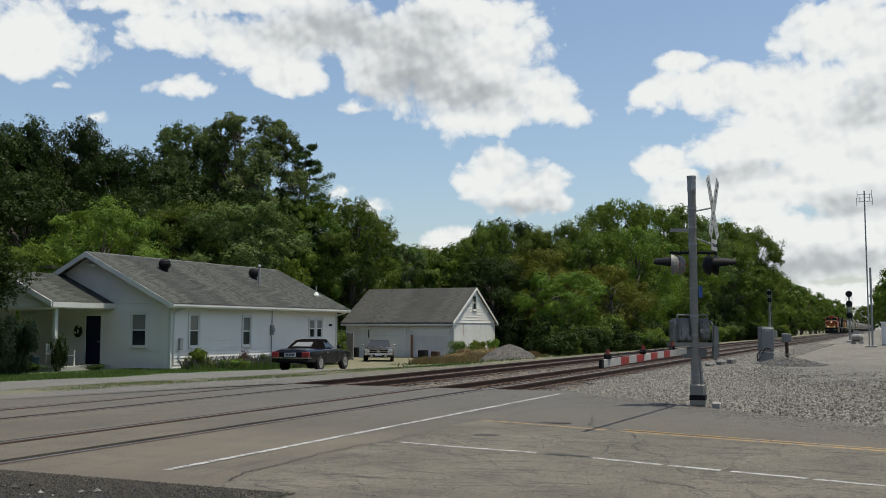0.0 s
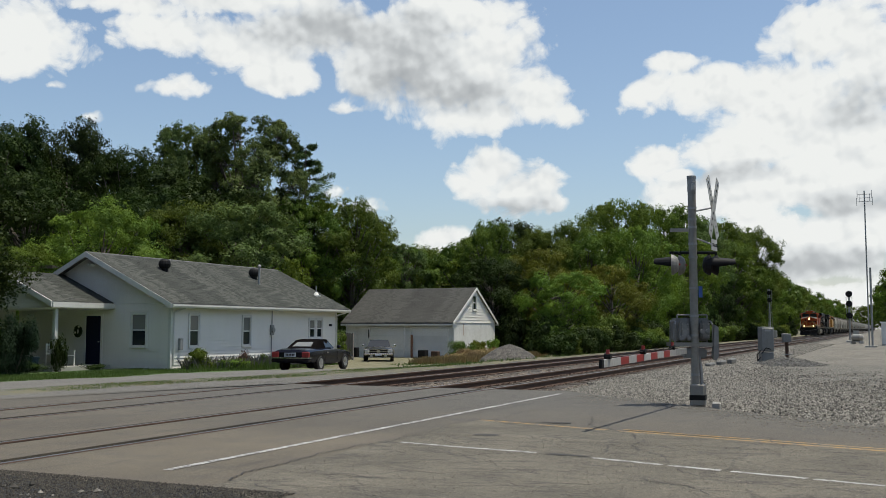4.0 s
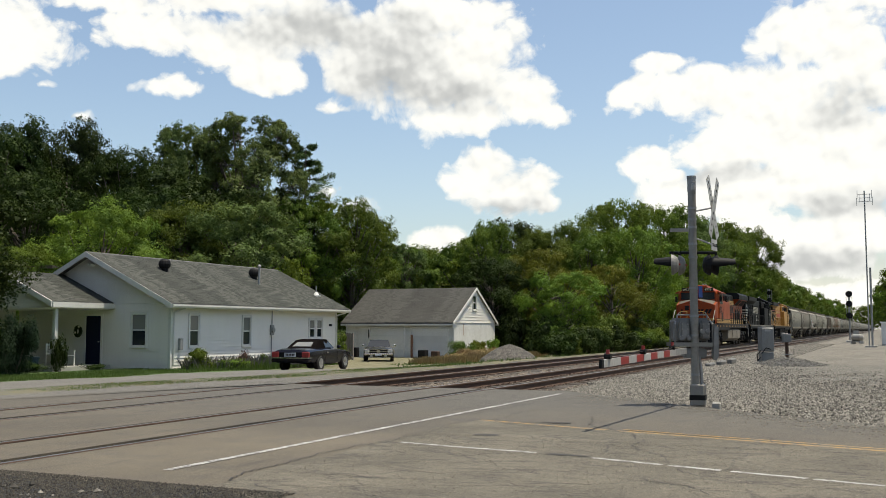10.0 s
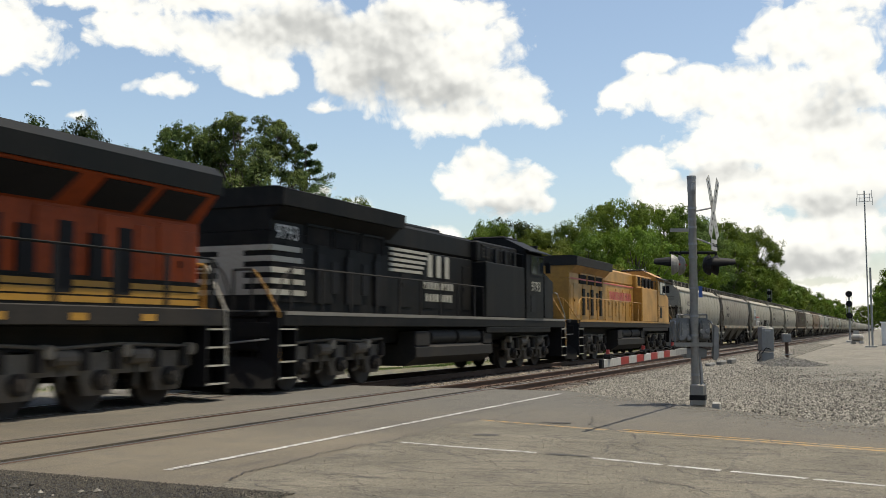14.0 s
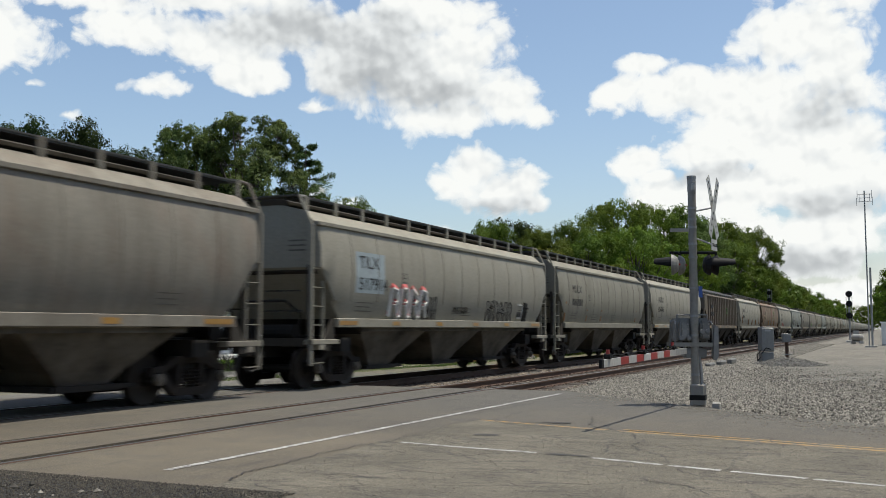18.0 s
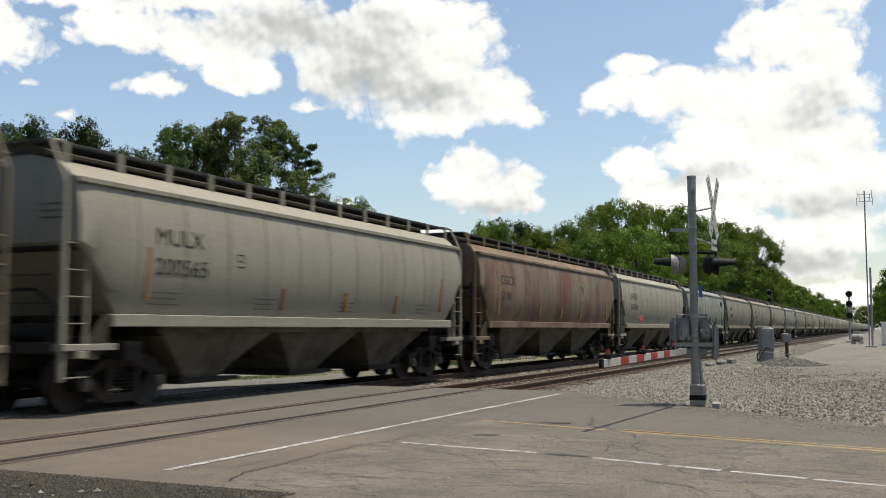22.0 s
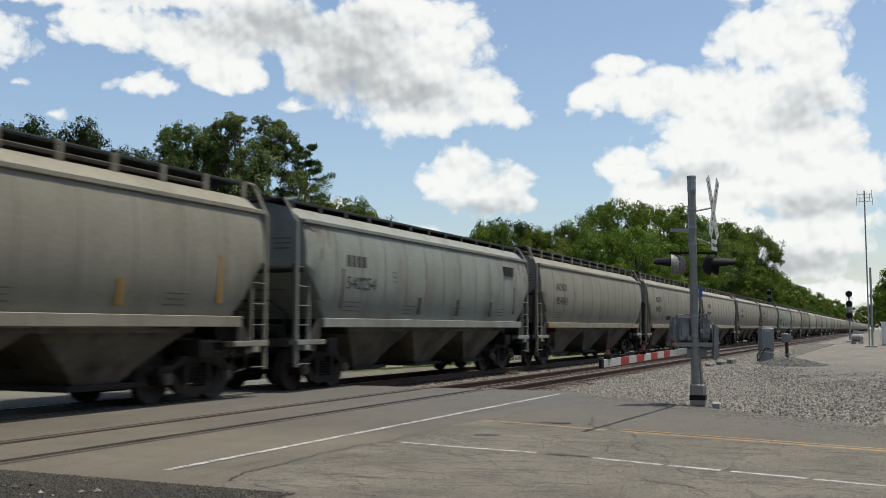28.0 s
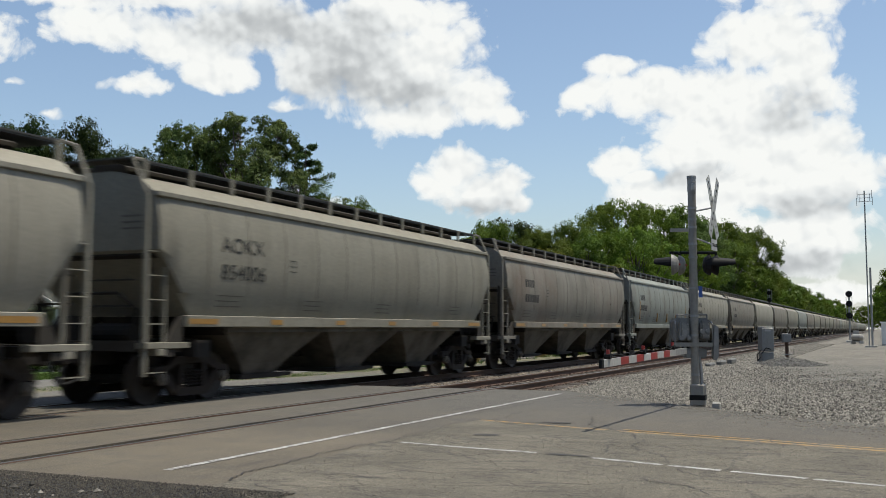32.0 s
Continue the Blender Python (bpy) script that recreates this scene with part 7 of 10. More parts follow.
def locomotive(scheme, label):
    """A six-axle diesel; local x runs back from the front coupler face."""
    body, upper, roof, sill, tank, stripe, rails, cabroof = {
        "orange": ("orange", "roof_green", "roof_green", "sill_grey", "tank_grey", "loco_yellow", "roof_green", "orange"),
        "black": ("loco_black", "loco_black", "loco_black", "loco_black", "sill_grey", None, "sill_grey", "loco_black"),
        "yellow": ("up_yellow", "up_yellow", "sill_grey", "sill_grey", "sill_grey", None, "up_yellow", "sill_grey")}[scheme]
    B, U, R, SI, T, H, CR = M[body], M[upper], M[roof], M[sill], M[tank], M[rails], M[cabroof]
    lo = new("locomotive")
    lo.empty_display_size = 0.5
    tagged(lo, label, "locomotive", "locomotives of the train")
    L = 21.9
    boxes("frame", SI, lo, (1.0, L - 1.0, -1.5, 1.5, 1.42, 1.74), (1.2, L - 1.2, -0.9, 0.9, 1.0, 1.42), bev=0.02)
    bm = bmesh.new()
    hi = 1.22 if scheme == "orange" else 0.86
    prism(bm, [(-1.1, 0.36), (1.1, 0.36), (1.45, 0.6), (1.45, hi), (1.35, hi + 0.08), (-1.35, hi + 0.08), (-1.45, hi), (-1.45, 0.6)], "x", 8.5 if scheme == "orange" else 8.8, 15.6 if scheme == "orange" else 14.4)
    tk = part("fuel_tank", bm, M[tank], lo)
    if scheme != "orange":
        for s in (-1, 1):
            for a in (9.4, 11.3):
                bm = bmesh.new()
                rod(bm, (a + 0.3, s * 1.2, 1.14), (a + 2.0, s * 1.2, 1.14), 0.23, 14)
                part("air_reservoir", bm, M["sill_grey"], lo, smooth=True)
            boxes("tank_shoulder", M["sill_grey"], lo, (13.5, 14.4, min(s * 0.9, s * 1.45), max(s * 0.9, s * 1.45), 0.9, 1.3), (8.8, 9.5, min(s * 0.9, s * 1.45), max(s * 0.9, s * 1.45), 0.9, 1.3), bev=0.02)
    else:
        for a in (11.0, 13.5):
            boxes("tank_strap", M["sill_grey"], tk, (a, a + 0.05, -1.47, 1.47, 0.6, 1.24))
    loco_truck(lo, 4.5)
    loco_truck(lo, L - 3.9)
    # nose
    bm = bmesh.new()
    loft(bm, [[(2.3, -1.42, 1.74), (2.3, -1.42, 3.12), (2.3, -0.2, 3.5), (2.3, 0.2, 3.5), (2.3, 1.42, 3.12), (2.3, 1.42, 1.74)],
              [(3.45, -1.46, 1.74), (3.45, -1.46, 3.42), (3.45, -0.2, 3.62), (3.45, 0.2, 3.62), (3.45, 1.46, 3.42), (3.45, 1.46, 1.74)]])
    part("nose", bm, B, lo, "sloped short-hood nose")
    for s in (-1, 1):
        bm = bmesh.new()
        quad = [(2.34, s * 0.2, 3.508), (2.34, s * 1.3, 3.165), (3.38, s * 1.3, 3.455), (3.38, s * 0.2, 3.62)]
        loft(bm, [quad, [(x, y, z + 0.012) for x, y, z in quad]])
        part("nose_top_panel", bm, M["nose_grey"] if scheme == "orange" else B, lo)
    bm = bmesh.new()
    ring = [(-1.54, 1.74), (-1.54, 4.0), (-1.42, 4.22), (-0.75, 4.56), (0.75, 4.56), (1.42, 4.22), (1.54, 4.0), (1.54, 1.74)]
    loft(bm, [[(3.4, y * 0.88, z) for y, z in ring], [(3.8, y, z) for y, z in ring], [(5.7, y, z) for y, z in ring]])
    cab_ob = part("cab", bm, B, lo)
    for s in (-1, 1):
        bm = bmesh.new()
        loft(bm, [[(x, s * 1.44, 4.22) for x in (3.36,)] + [(3.36, s * 1.7, 4.1), (3.36, s * 1.7, 4.06), (3.36, s * 1.44, 4.16)], [(5.85, s * 1.44, 4.22), (5.85, s * 1.7, 4.1), (5.85, s * 1.7, 4.06), (5.85, s * 1.44, 4.16)]])
        part("sun_visor", bm, CR, cab_ob)
        boxes("windshield", M["glass"], cab_ob, (3.375, 3.398, min(s * 0.1, s * 1.2), max(s * 0.1, s * 1.2), 3.62, 4.06))
        boxes("windshield_frame", M["black"], cab_ob, (3.385, 3.402, min(s * 0.05, s * 1.25), max(s * 0.05, s * 1.25), 3.57, 4.11))
        bm = bmesh.new()
        pipe(bm, [(3.36, s * 0.55, 3.62), (3.36, s * 0.95, 3.95)], 0.012, 5)
        part("wiper", bm, M["black"], cab_ob)
        nb = boxes("number_board", M["black"], cab_ob, (3.3, 3.42, min(s * 0.5, s * 1.16), max(s * 0.5, s * 1.16), 4.2, 4.46), bev=0.01, label="lit number board")
        if scheme in ("orange", "black"):
            lettering("board_number", "6933" if scheme == "orange" else "9793", 0.24, M["board_lit"], nb, pose(3.294, 0.83 * s + 0.28, 4.245, 90, 0, -90))
        else:
            boxes("number_mark", M["marker"], nb, *[(3.294, 3.299, min(s * (0.58 + 0.13 * k), s * (0.68 + 0.13 * k)), max(s * (0.58 + 0.13 * k), s * (0.68 + 0.13 * k)), 4.25, 4.41) for k in range(4)])
        for a, b in ((3.88, 4.38), (4.45, 5.2)):
            w = boxes("side_window", M["glass"], cab_ob, (a, b, min(s * 1.535, s * 1.552), max(s * 1.535, s * 1.552), 3.3, 3.95))
            boxes("window_frame", M["black"], w, (a - 0.04, a, min(s * 1.53, s * 1.56), max(s * 1.53, s * 1.56), 3.26, 3.99), (b, b + 0.04, min(s * 1.53, s * 1.56), max(s * 1.53, s * 1.56), 3.26, 3.99), (a, b, min(s * 1.53, s * 1.56), max(s * 1.53, s * 1.56), 3.95, 3.99), (a, b, min(s * 1.53, s * 1.56), max(s * 1.53, s * 1.56), 3.26, 3.3))
        boxes("mirror", M["black"], cab_ob, (3.6, 3.64, min(s * 1.56, s * 1.75), max(s * 1.56, s * 1.75), 3.4, 3.8))
        boxes("cab_panel_line", M["black"], cab_ob, (3.6, 5.6, min(s * 1.54, s * 1.546), max(s * 1.54, s * 1.546), 2.6, 2.615), (5.55, 5.57, min(s * 1.54, s * 1.546), max(s * 1.54, s * 1.546), 1.9, 3.2))
        boxes("side_grille", M["black"], lo, (4.75, 5.25, min(s * 1.54, s * 1.556), max(s * 1.54, s * 1.556), 1.95, 2.55))
    boxes("cab_roof_unit", CR, cab_ob, (3.9, 5.4, -0.6, 0.6, 4.56, 4.68), bev=0.04)
    for y in (-0.5, -0.3, 0.35):
        bm = bmesh.new()
        rod(bm, (4.4, y, 4.7), (4.0, y, 4.74), 0.03, 8, 0.06)
        part("horn", bm, M["grey_metal"], cab_ob)
    bm = bmesh.new()
    pipe(bm, [(3.6, 0.4, 4.56), (3.6, 0.4, 4.95)], 0.012)
    part("whip_antenna", bm, M["grey_metal"], cab_ob)
    # full-width compartment behind the cab, then the narrower hood
    boxes("blower_compartment", B, lo, (5.72, 9.4, -1.5, 1.5, 1.74, 3.5), bev=0.03)
    boxes("compartment_top", U, lo, (5.72, 9.4, -1.2, 1.2, 3.5, 4.18), bev=0.05)
    for s in (-1, 1):
        for k in range(4):
            boxes("intake_grille", M["black"], lo, (5.95 + 0.85 * k, 6.55 + 0.85 * k, min(s * 1.2, s * 1.212), max(s * 1.2, s * 1.212), 3.62, 4.08))
        bm = bmesh.new()
        pipe(bm, [(5.8, s * 1.45, 3.52), (5.8, s * 1.45, 3.95), (9.3, s * 1.45, 3.95), (9.3, s * 1.45, 3.52)], 0.018)
        for k in range(1, 4):
            box(bm, 5.74 + 0.88 * k, 5.87 + 0.88 * k, min(s * 1.38, s * 1.48), max(s * 1.38, s * 1.48), 3.4, 3.98)
        part("roof_handrail", bm, M["black"], lo)
        for k in range(4):
            for z in (3.66, 3.78, 3.9, 4.02):
                boxes("louvre", M["sill_grey"], lo, (5.97 + 0.85 * k, 6.53 + 0.85 * k, min(s * 1.21, s * 1.235), max(s * 1.21, s * 1.235), z, z + 0.05))
        boxes("side_skirt", SI, lo, (2.9, 9.4, min(s * 1.42, s * 1.5), max(s * 1.42, s * 1.5), 1.24, 1.42), bev=0.01)
        if scheme == "orange":
            boxes("upper_stripe", M["loco_yellow"], lo, *[(5.74, 9.38, min(s * 1.2, s * 1.216), max(s * 1.2, s * 1.216), 3.52 + 0.075 * k, 3.575 + 0.075 * k) for k in range(2)])
    hoodw = 1.02
    boxes("engine_hood", B, lo, (9.4, 15.4, -hoodw, hoodw, 1.74, 3.55), bev=0.02)
    boxes("hood_top", U, lo, (9.4, 15.4, -hoodw * 0.98, hoodw * 0.98, 3.55, 4.22), bev=0.08)
    boxes("exhaust_housing", R, lo, (10.8, 13.2, -0.55, 0.55, 4.22, 4.4), bev=0.05)
    boxes("radiator_body", B, lo, (15.4, L - 1.2, -1.0, 1.0, 1.74, 3.5), bev=0.02)
    bm = bmesh.new()
    wide, under, foot = (1.52, 3.9, 3.36) if scheme == "orange" else (1.36, 4.02, 3.72)
    prism(bm, [(-wide + 0.06, under), (-wide, under), (-wide - 0.02, under + 0.36), (-wide + 0.18, 4.44), (wide - 0.18, 4.44), (wide + 0.02, under + 0.36), (wide, under), (wide - 0.06, under)], "x", 14.9, L - 1.15)
    part("radiator_wing", bm, R, lo, "overhanging radiator housing")
    bm = bmesh.new()
    prism(bm, [(-1.0, foot), (-wide + 0.06, under - 0.02), (-wide + 0.06, under + 0.05), (wide - 0.06, under + 0.05), (wide - 0.06, under - 0.02), (1.0, foot)], "x", 15.1, L - 1.22)
    part("radiator_shoulder", bm, B, lo)
    if scheme != "orange":
        boxes("radiator_upper_body", B, lo, (15.4, L - 1.2, -1.0, 1.0, 3.5, 4.0))
    for s in (-1, 1):
        for a, b, sk in ((15.2, 17.2, 0.2), (17.65, 18.95, 0.12), (19.1, 20.4, 0.12)) if scheme == "orange" else ():
            bm = bmesh.new()
            lo_y, lo_z, hi_y, hi_z = s * 1.045, 3.4, s * 1.43, 3.835
            o = (s * 0.016, -0.014)
            quad = [(a, lo_y, lo_z), (b - sk, lo_y, lo_z), (b, hi_y, hi_z), (a + sk, hi_y, hi_z)]
            loft(bm, [quad, [(x, y + o[0], z + o[1]) for x, y, z in quad]])
            part("radiator_grille", bm, M["black"], lo)
        for a in (15.6, 16.9, 18.2) if scheme != "orange" else ():
            g = boxes("radiator_grille", M["dark"], lo, (a, a + 1.1, min(s * 1.0, s * 1.03), max(s * 1.0, s * 1.03), 3.3, 3.7))
            boxes("grille_frame", B, g, (a - 0.06, a, min(s * 1.0, s * 1.06), max(s * 1.0, s * 1.06), 3.24, 3.76), (a, a + 1.1, min(s * 1.0, s * 1.06), max(s * 1.0, s * 1.06), 3.7, 3.76))
        # hood doors
        for k in range(8):
            x = 9.6 + 1.42 * k
            d = boxes("hood_door", B, lo, (x, x + 0.66, min(s * hoodw, s * (hoodw + 0.02)), max(s * hoodw, s * (hoodw + 0.02)), 1.95, 3.3), bev=0.006)
            boxes("door_latch", M["black"], d, (x + 0.56, x + 0.6, min(s * (hoodw + 0.02), s * (hoodw + 0.045)), max(s * (hoodw + 0.02), s * (hoodw + 0.045)), 2.5, 2.62))
        for x, z0, z1 in ((15.7, 1.95, 3.1), (16.35, 2.2, 2.98), (17.15, 1.95, 3.1), (17.85, 2.2, 2.95), (18.5, 1.95, 3.1)):
            boxes("vent_slot", M["black"], lo, (x, x + 0.32, min(s * 1.0, s * 1.058), max(s * 1.0, s * 1.058), z0, z1))
        for x in (19.0, 19.85):
            boxes("end_door", B, lo, (x, x + 0.75, min(s * 1.0, s * 1.02), max(s * 1.0, s * 1.02), 1.95, 3.2), bev=0.008)
        if stripe:
            boxes("lower_band", M["loco_black"], lo, (2.35, 5.7, min(s * 1.53, s * 1.544), max(s * 1.53, s * 1.544), 1.75, 2.13), (5.72, 9.39, min(s * 1.49, s * 1.508), max(s * 1.49, s * 1.508), 1.75, 2.13), (9.41, L - 1.21, min(s * 1.0, s * 1.046), max(s * 1.0, s * 1.046), 1.75, 2.24))
            boxes("upper_band", M["loco_black"], lo, (9.41, 15.3, min(s * 1.0, s * 1.03), max(s * 1.0, s * 1.03), 3.33, 3.76))
            boxes("side_stripe", M[stripe], lo, *[(2.32, 5.7, min(s * 1.545, s * 1.55), max(s * 1.545, s * 1.55), 1.8 + 0.1 * k, 1.87 + 0.1 * k) for k in range(3)], *[(5.72, 9.38, min(s * 1.5, s * 1.512), max(s * 1.5, s * 1.512), 1.8 + 0.1 * k, 1.87 + 0.1 * k) for k in range(3)],
                  *[(9.42, L - 1.22, min(s * 1.03, s * 1.05), max(s * 1.03, s * 1.05), 1.8 + 0.13 * k, 1.9 + 0.13 * k) for k in range(3)])
            boxes("hood_stripe", M[stripe], lo, *[(9.42, 15.3, min(s * 1.02, s * 1.035), max(s * 1.02, s * 1.035), 3.38 + 0.12 * k, 3.47 + 0.12 * k) for k in range(3)])
            for k in range(11):
                boxes("sill_reflector", M["loco_yellow"], lo, (2.6 + 1.6 * k, 2.95 + 1.6 * k, min(s * 1.5, s * 1.508), max(s * 1.5, s * 1.508), 1.5, 1.62))
        else:
            boxes("sill_stripe", M["sill_line"] if scheme == "black" else M["up_yellow"], lo, (1.1, L - 1.1, min(s * 1.5, s * 1.508), max(s * 1.5, s * 1.508), 1.66, 1.74))
        # walkway handrails
        bm = bmesh.new()
        pipe(bm, [(9.55, s * 1.46, 1.74), (9.6, s * 1.46, 2.68), (L - 1.4, s * 1.46, 2.68), (L - 1.0, s * 1.46, 2.4), (L - 0.75, s * 1.46, 1.9)], 0.022, 6)
        hr = part("handrail", bm, H, lo)
        for k in range(9):
            x = 10.3 + 1.28 * k
            boxes("stanchion", H if scheme != "orange" else M["black"], hr, (x - (0.055 if scheme == "orange" else 0.03), x + (0.055 if scheme == "orange" else 0.03), min(s * 1.44, s * 1.48), max(s * 1.44, s * 1.48), 1.7, 2.68))
        bm = bmesh.new()
        pipe(bm, [(2.2, s * 1.46, 2.75), (1.9, s * 1.46, 2.7), (1.0, s * 1.46, 1.95), (0.85, s * 1.46, 0.7)], 0.025, 6)
        part("step_handrail", bm, M["rail_white"], lo, "white-painted step handrail")
    # both ends: platform, steps, plow, coupler
    for x0, s, front in ((0.0, 1, True), (L, -1, False)):
        q = lambda a, b: (min(x0 + s * a, x0 + s * b), max(x0 + s * a, x0 + s * b))
        boxes("end_platform", SI if scheme != "orange" else M["loco_yellow"], lo, (*q(0.72, 1.4), -1.12, 1.12, 1.6, 1.76), bev=0.04)
        boxes("end_sill", M["plow_black"], lo, (*q(0.75, 1.2), -1.0, 1.0, 0.9, 1.6), bev=0.04)
        for side in (-1, 1):
            st = boxes("steps", M["black"], lo, (*q(0.85, 0.9), min(side * 1.0, side * 1.5), max(side * 1.0, side * 1.5), 0.3, 1.6), (*q(1.5, 1.55), min(side * 1.0, side * 1.5), max(side * 1.0, side * 1.5), 0.3, 1.6))
            for k in range(4):
                z = 0.32 + 0.34 * k
                tr = boxes("tread", M["black"], st, (*q(0.9, 1.5), min(side * 1.05, side * 1.48), max(side * 1.05, side * 1.48), z, z + 0.03))
                boxes("tread_edge", M["rail_white"], st, (*q(0.9, 1.5), min(side * 1.48, side * 1.5), max(side * 1.48, side * 1.5), z, z + 0.035))
            bm = bmesh.new()
            yo = side * 0.62
            pipe(bm, [(x0 + s * 0.8, yo - side * 0.25, 1.7), (x0 + s * 0.8, yo - side * 0.25, 2.62), (x0 + s * 0.8, yo + side * 0.22, 2.62), (x0 + s * 0.8, yo + side * 0.22, 1.7)], 0.03, 6)
            part("end_handrail", bm, M["loco_yellow"] if scheme == "orange" else H, lo)
            bm = bmesh.new()
            pipe(bm, [(x0 + s * 0.8, side * 0.9, 2.6), (x0 + s * 0.85, side * 1.1, 2.3), (x0 + s * 0.9, side * 1.46, 1.7), (x0 + s * 0.9, side * 1.48, 0.7)], 0.024, 6)
            part("corner_handrail", bm, M["rail_white"] if scheme == "orange" else M["up_yellow"], lo)
            if front:
                bm = bmesh.new()
                c = (x0 + s * 0.7, side * 0.78, 1.86)
                rod(bm, c, (c[0] + 0.12, c[1], c[2]), 0.13, 14)
                dl = part("ditch_light", bm, M["black"] if scheme != "orange" else M["loco_yellow"], lo, "ditch light")
                bm = bmesh.new()
                rod(bm, (c[0] - 0.015, c[1], c[2]), (c[0] + 0.002, c[1], c[2]), 0.105, 14)
                part("lamp_glass", bm, M["headlight"] if scheme == "orange" else M["grey_metal"], dl)
        for side in (-1, 1):
            bm = bmesh.new()
            hi_e, lo_e = [(0.72, 0.0), (0.95, 1.36)], [(0.3, 0.0), (0.72, 1.42)]
            out = [(x0 + s * hi_e[0][0], 0, 0.78), (x0 + s * hi_e[1][0], side * 1.36, 0.78), (x0 + s * lo_e[1][0], side * 1.42, 0.14), (x0 + s * lo_e[0][0], 0, 0.14)]
            loft(bm, [out, [(x + s * 0.06, y, z) for x, y, z in out]])
            blade = part("plow_blade", bm, M["plow_black"], lo, "black pilot plow")
            for y in (0.35, 0.8, 1.15):
                bm = bmesh.new()
                box(bm, *q(0.72 + 0.16 * y, 0.98), min(side * y, side * (y + 0.03)), max(side * y, side * (y + 0.03)), 0.3, 0.95)
                part("plow_rib", bm, M["plow_black"], blade)
        bm = bmesh.new()
        pipe(bm, [(x0 + s * 0.7, -1.3, 1.15), (x0 + s * 0.68, -0.5, 1.08), (x0 + s * 0.5, -0.2, 1.02)], 0.02, 6)
        part("uncoupling_lever", bm, M["grey_metal"], lo)
        bm = bmesh.new()
        pipe(bm, [(x0 + s * 0.7, 1.3, 1.15), (x0 + s * 0.68, 0.5, 1.08), (x0 + s * 0.5, 0.2, 1.02)], 0.02, 6)
        part("uncoupling_lever", bm, M["grey_metal"], lo)
        boxes("draft_pocket", M["black"], lo, (*q(0.5, 0.8), -0.3, 0.3, 0.68, 1.12), bev=0.03)
        for side in (-1, 1):
            boxes("pilot_panel", M["plow_black"], lo, (*q(0.735, 0.75), min(side * 0.5, side * 1.3), max(side * 0.5, side * 1.3), 1.2, 1.5), bev=0.004)
        coupler(lo, x0 + s * 0.25, -s)
        for k in range(5):
            y = -0.9 + 0.12 * k
            bm = bmesh.new()
            pipe(bm, [(x0 + s * 0.75, y, 1.3), (x0 + s * 0.6, y, 1.12), (x0 + s * 0.58, y + 0.05, 0.55 + 0.04 * (k % 3))], 0.02, 5)
            part("air_hose", bm, M["black"], lo)
    # nose details and headlights
    hl = boxes("headlight_housing", M["black"], lo, (2.2, 2.32, -0.16, 0.16, 2.95, 3.42), bev=0.03)
    for z in (3.07, 3.3):
        bm = bmesh.new()
        rod(bm, (2.18, 0, z), (2.205, 0, z), 0.095, 14)
        part("headlight", bm, M["headlight"] if scheme == "orange" else M["grey_metal"], hl)
    boxes("nose_door", B, lo, (2.26, 2.31, 0.3, 0.95, 1.78, 3.2), bev=0.01)
    boxes("door_window", M["black"], lo, (2.24, 2.262, 0.48, 0.78, 2.75, 3.1), bev=0.008)
    if scheme == "orange":
        # emblem as plain slanted bars, and a wing-shaped stripe
        strokes = ((0.0, 0.42, 0.0, 1.0), (0.55, 0.92, 0.0, 1.0))
        for k in range(4):
            for a, b, c, d in strokes:
                cell = [(a, c), (b, c), (b, d), (a, d)]
                bm = bmesh.new()
                face = [(1.2 - 0.6 * k - 0.5 * f - 0.16 * g, 2.5 + 0.32 * g) for f, g in cell]
                loft(bm, [[(2.285, y, z) for y, z in face], [(2.297, y, z) for y, z in face]])
                part("nose_emblem", bm, M["black"], lo)
                for s in (-1, 1):
                    face = [(10.2 + 1.1 * k + 0.86 * f + 0.22 * g, 2.74 + 0.52 * g) for f, g in cell]
                    bm = bmesh.new()
                    loft(bm, [[(x, s * 1.05, z) for x, z in face], [(x, s * 1.057, z) for x, z in face]])
                    part("side_emblem", bm, M["black"], lo)
        bm = bmesh.new()
        loft(bm, [[(2.285, 1.2, 2.38), (2.285, -1.1, 2.42), (2.285, -1.1, 2.45), (2.285, 1.2, 2.43)], [(2.296, 1.2, 2.38), (2.296, -1.1, 2.42), (2.296, -1.1, 2.45), (2.296, 1.2, 2.43)]])
        part("nose_wing_mark", bm, M["loco_yellow"], lo)
        for s in (-1, 1):
            yy = s * 1.055
            bm = bmesh.new()
            loft(bm, [[(10.2, yy, 2.5), (14.6, yy, 2.55), (10.2, yy, 2.66)], [(10.2, yy + s * 0.006, 2.5), (14.6, yy + s * 0.006, 2.55), (10.2, yy + s * 0.006, 2.66)]])
            part("wing_mark", bm, M["black"], lo)
        bm = bmesh.new()
        prism(bm, [(-1.4, 2.2), (-0.3, 1.95), (0.3, 1.95), (1.4, 2.2), (1.4, 2.02), (0.3, 1.77), (-0.3, 1.77), (-1.4, 2.02)], "x", 2.27, 2.295)
        part("nose_stripe", bm, M["loco_yellow"], lo, "yellow chevron stripe across the nose")
        bm = bmesh.new()
        prism(bm, [(-1.41, 2.0), (-0.3, 1.75), (0.3, 1.75), (1.41, 2.0), (1.41, 1.745), (-1.41, 1.745)], "x", 2.268, 2.29)
        part("nose_base", bm, M["loco_black"], lo, "black band at the foot of the nose")
        lettering("road_number", "6933", 0.66, M["black"], lo, pose(3.68, -1.552, 2.6, 90))
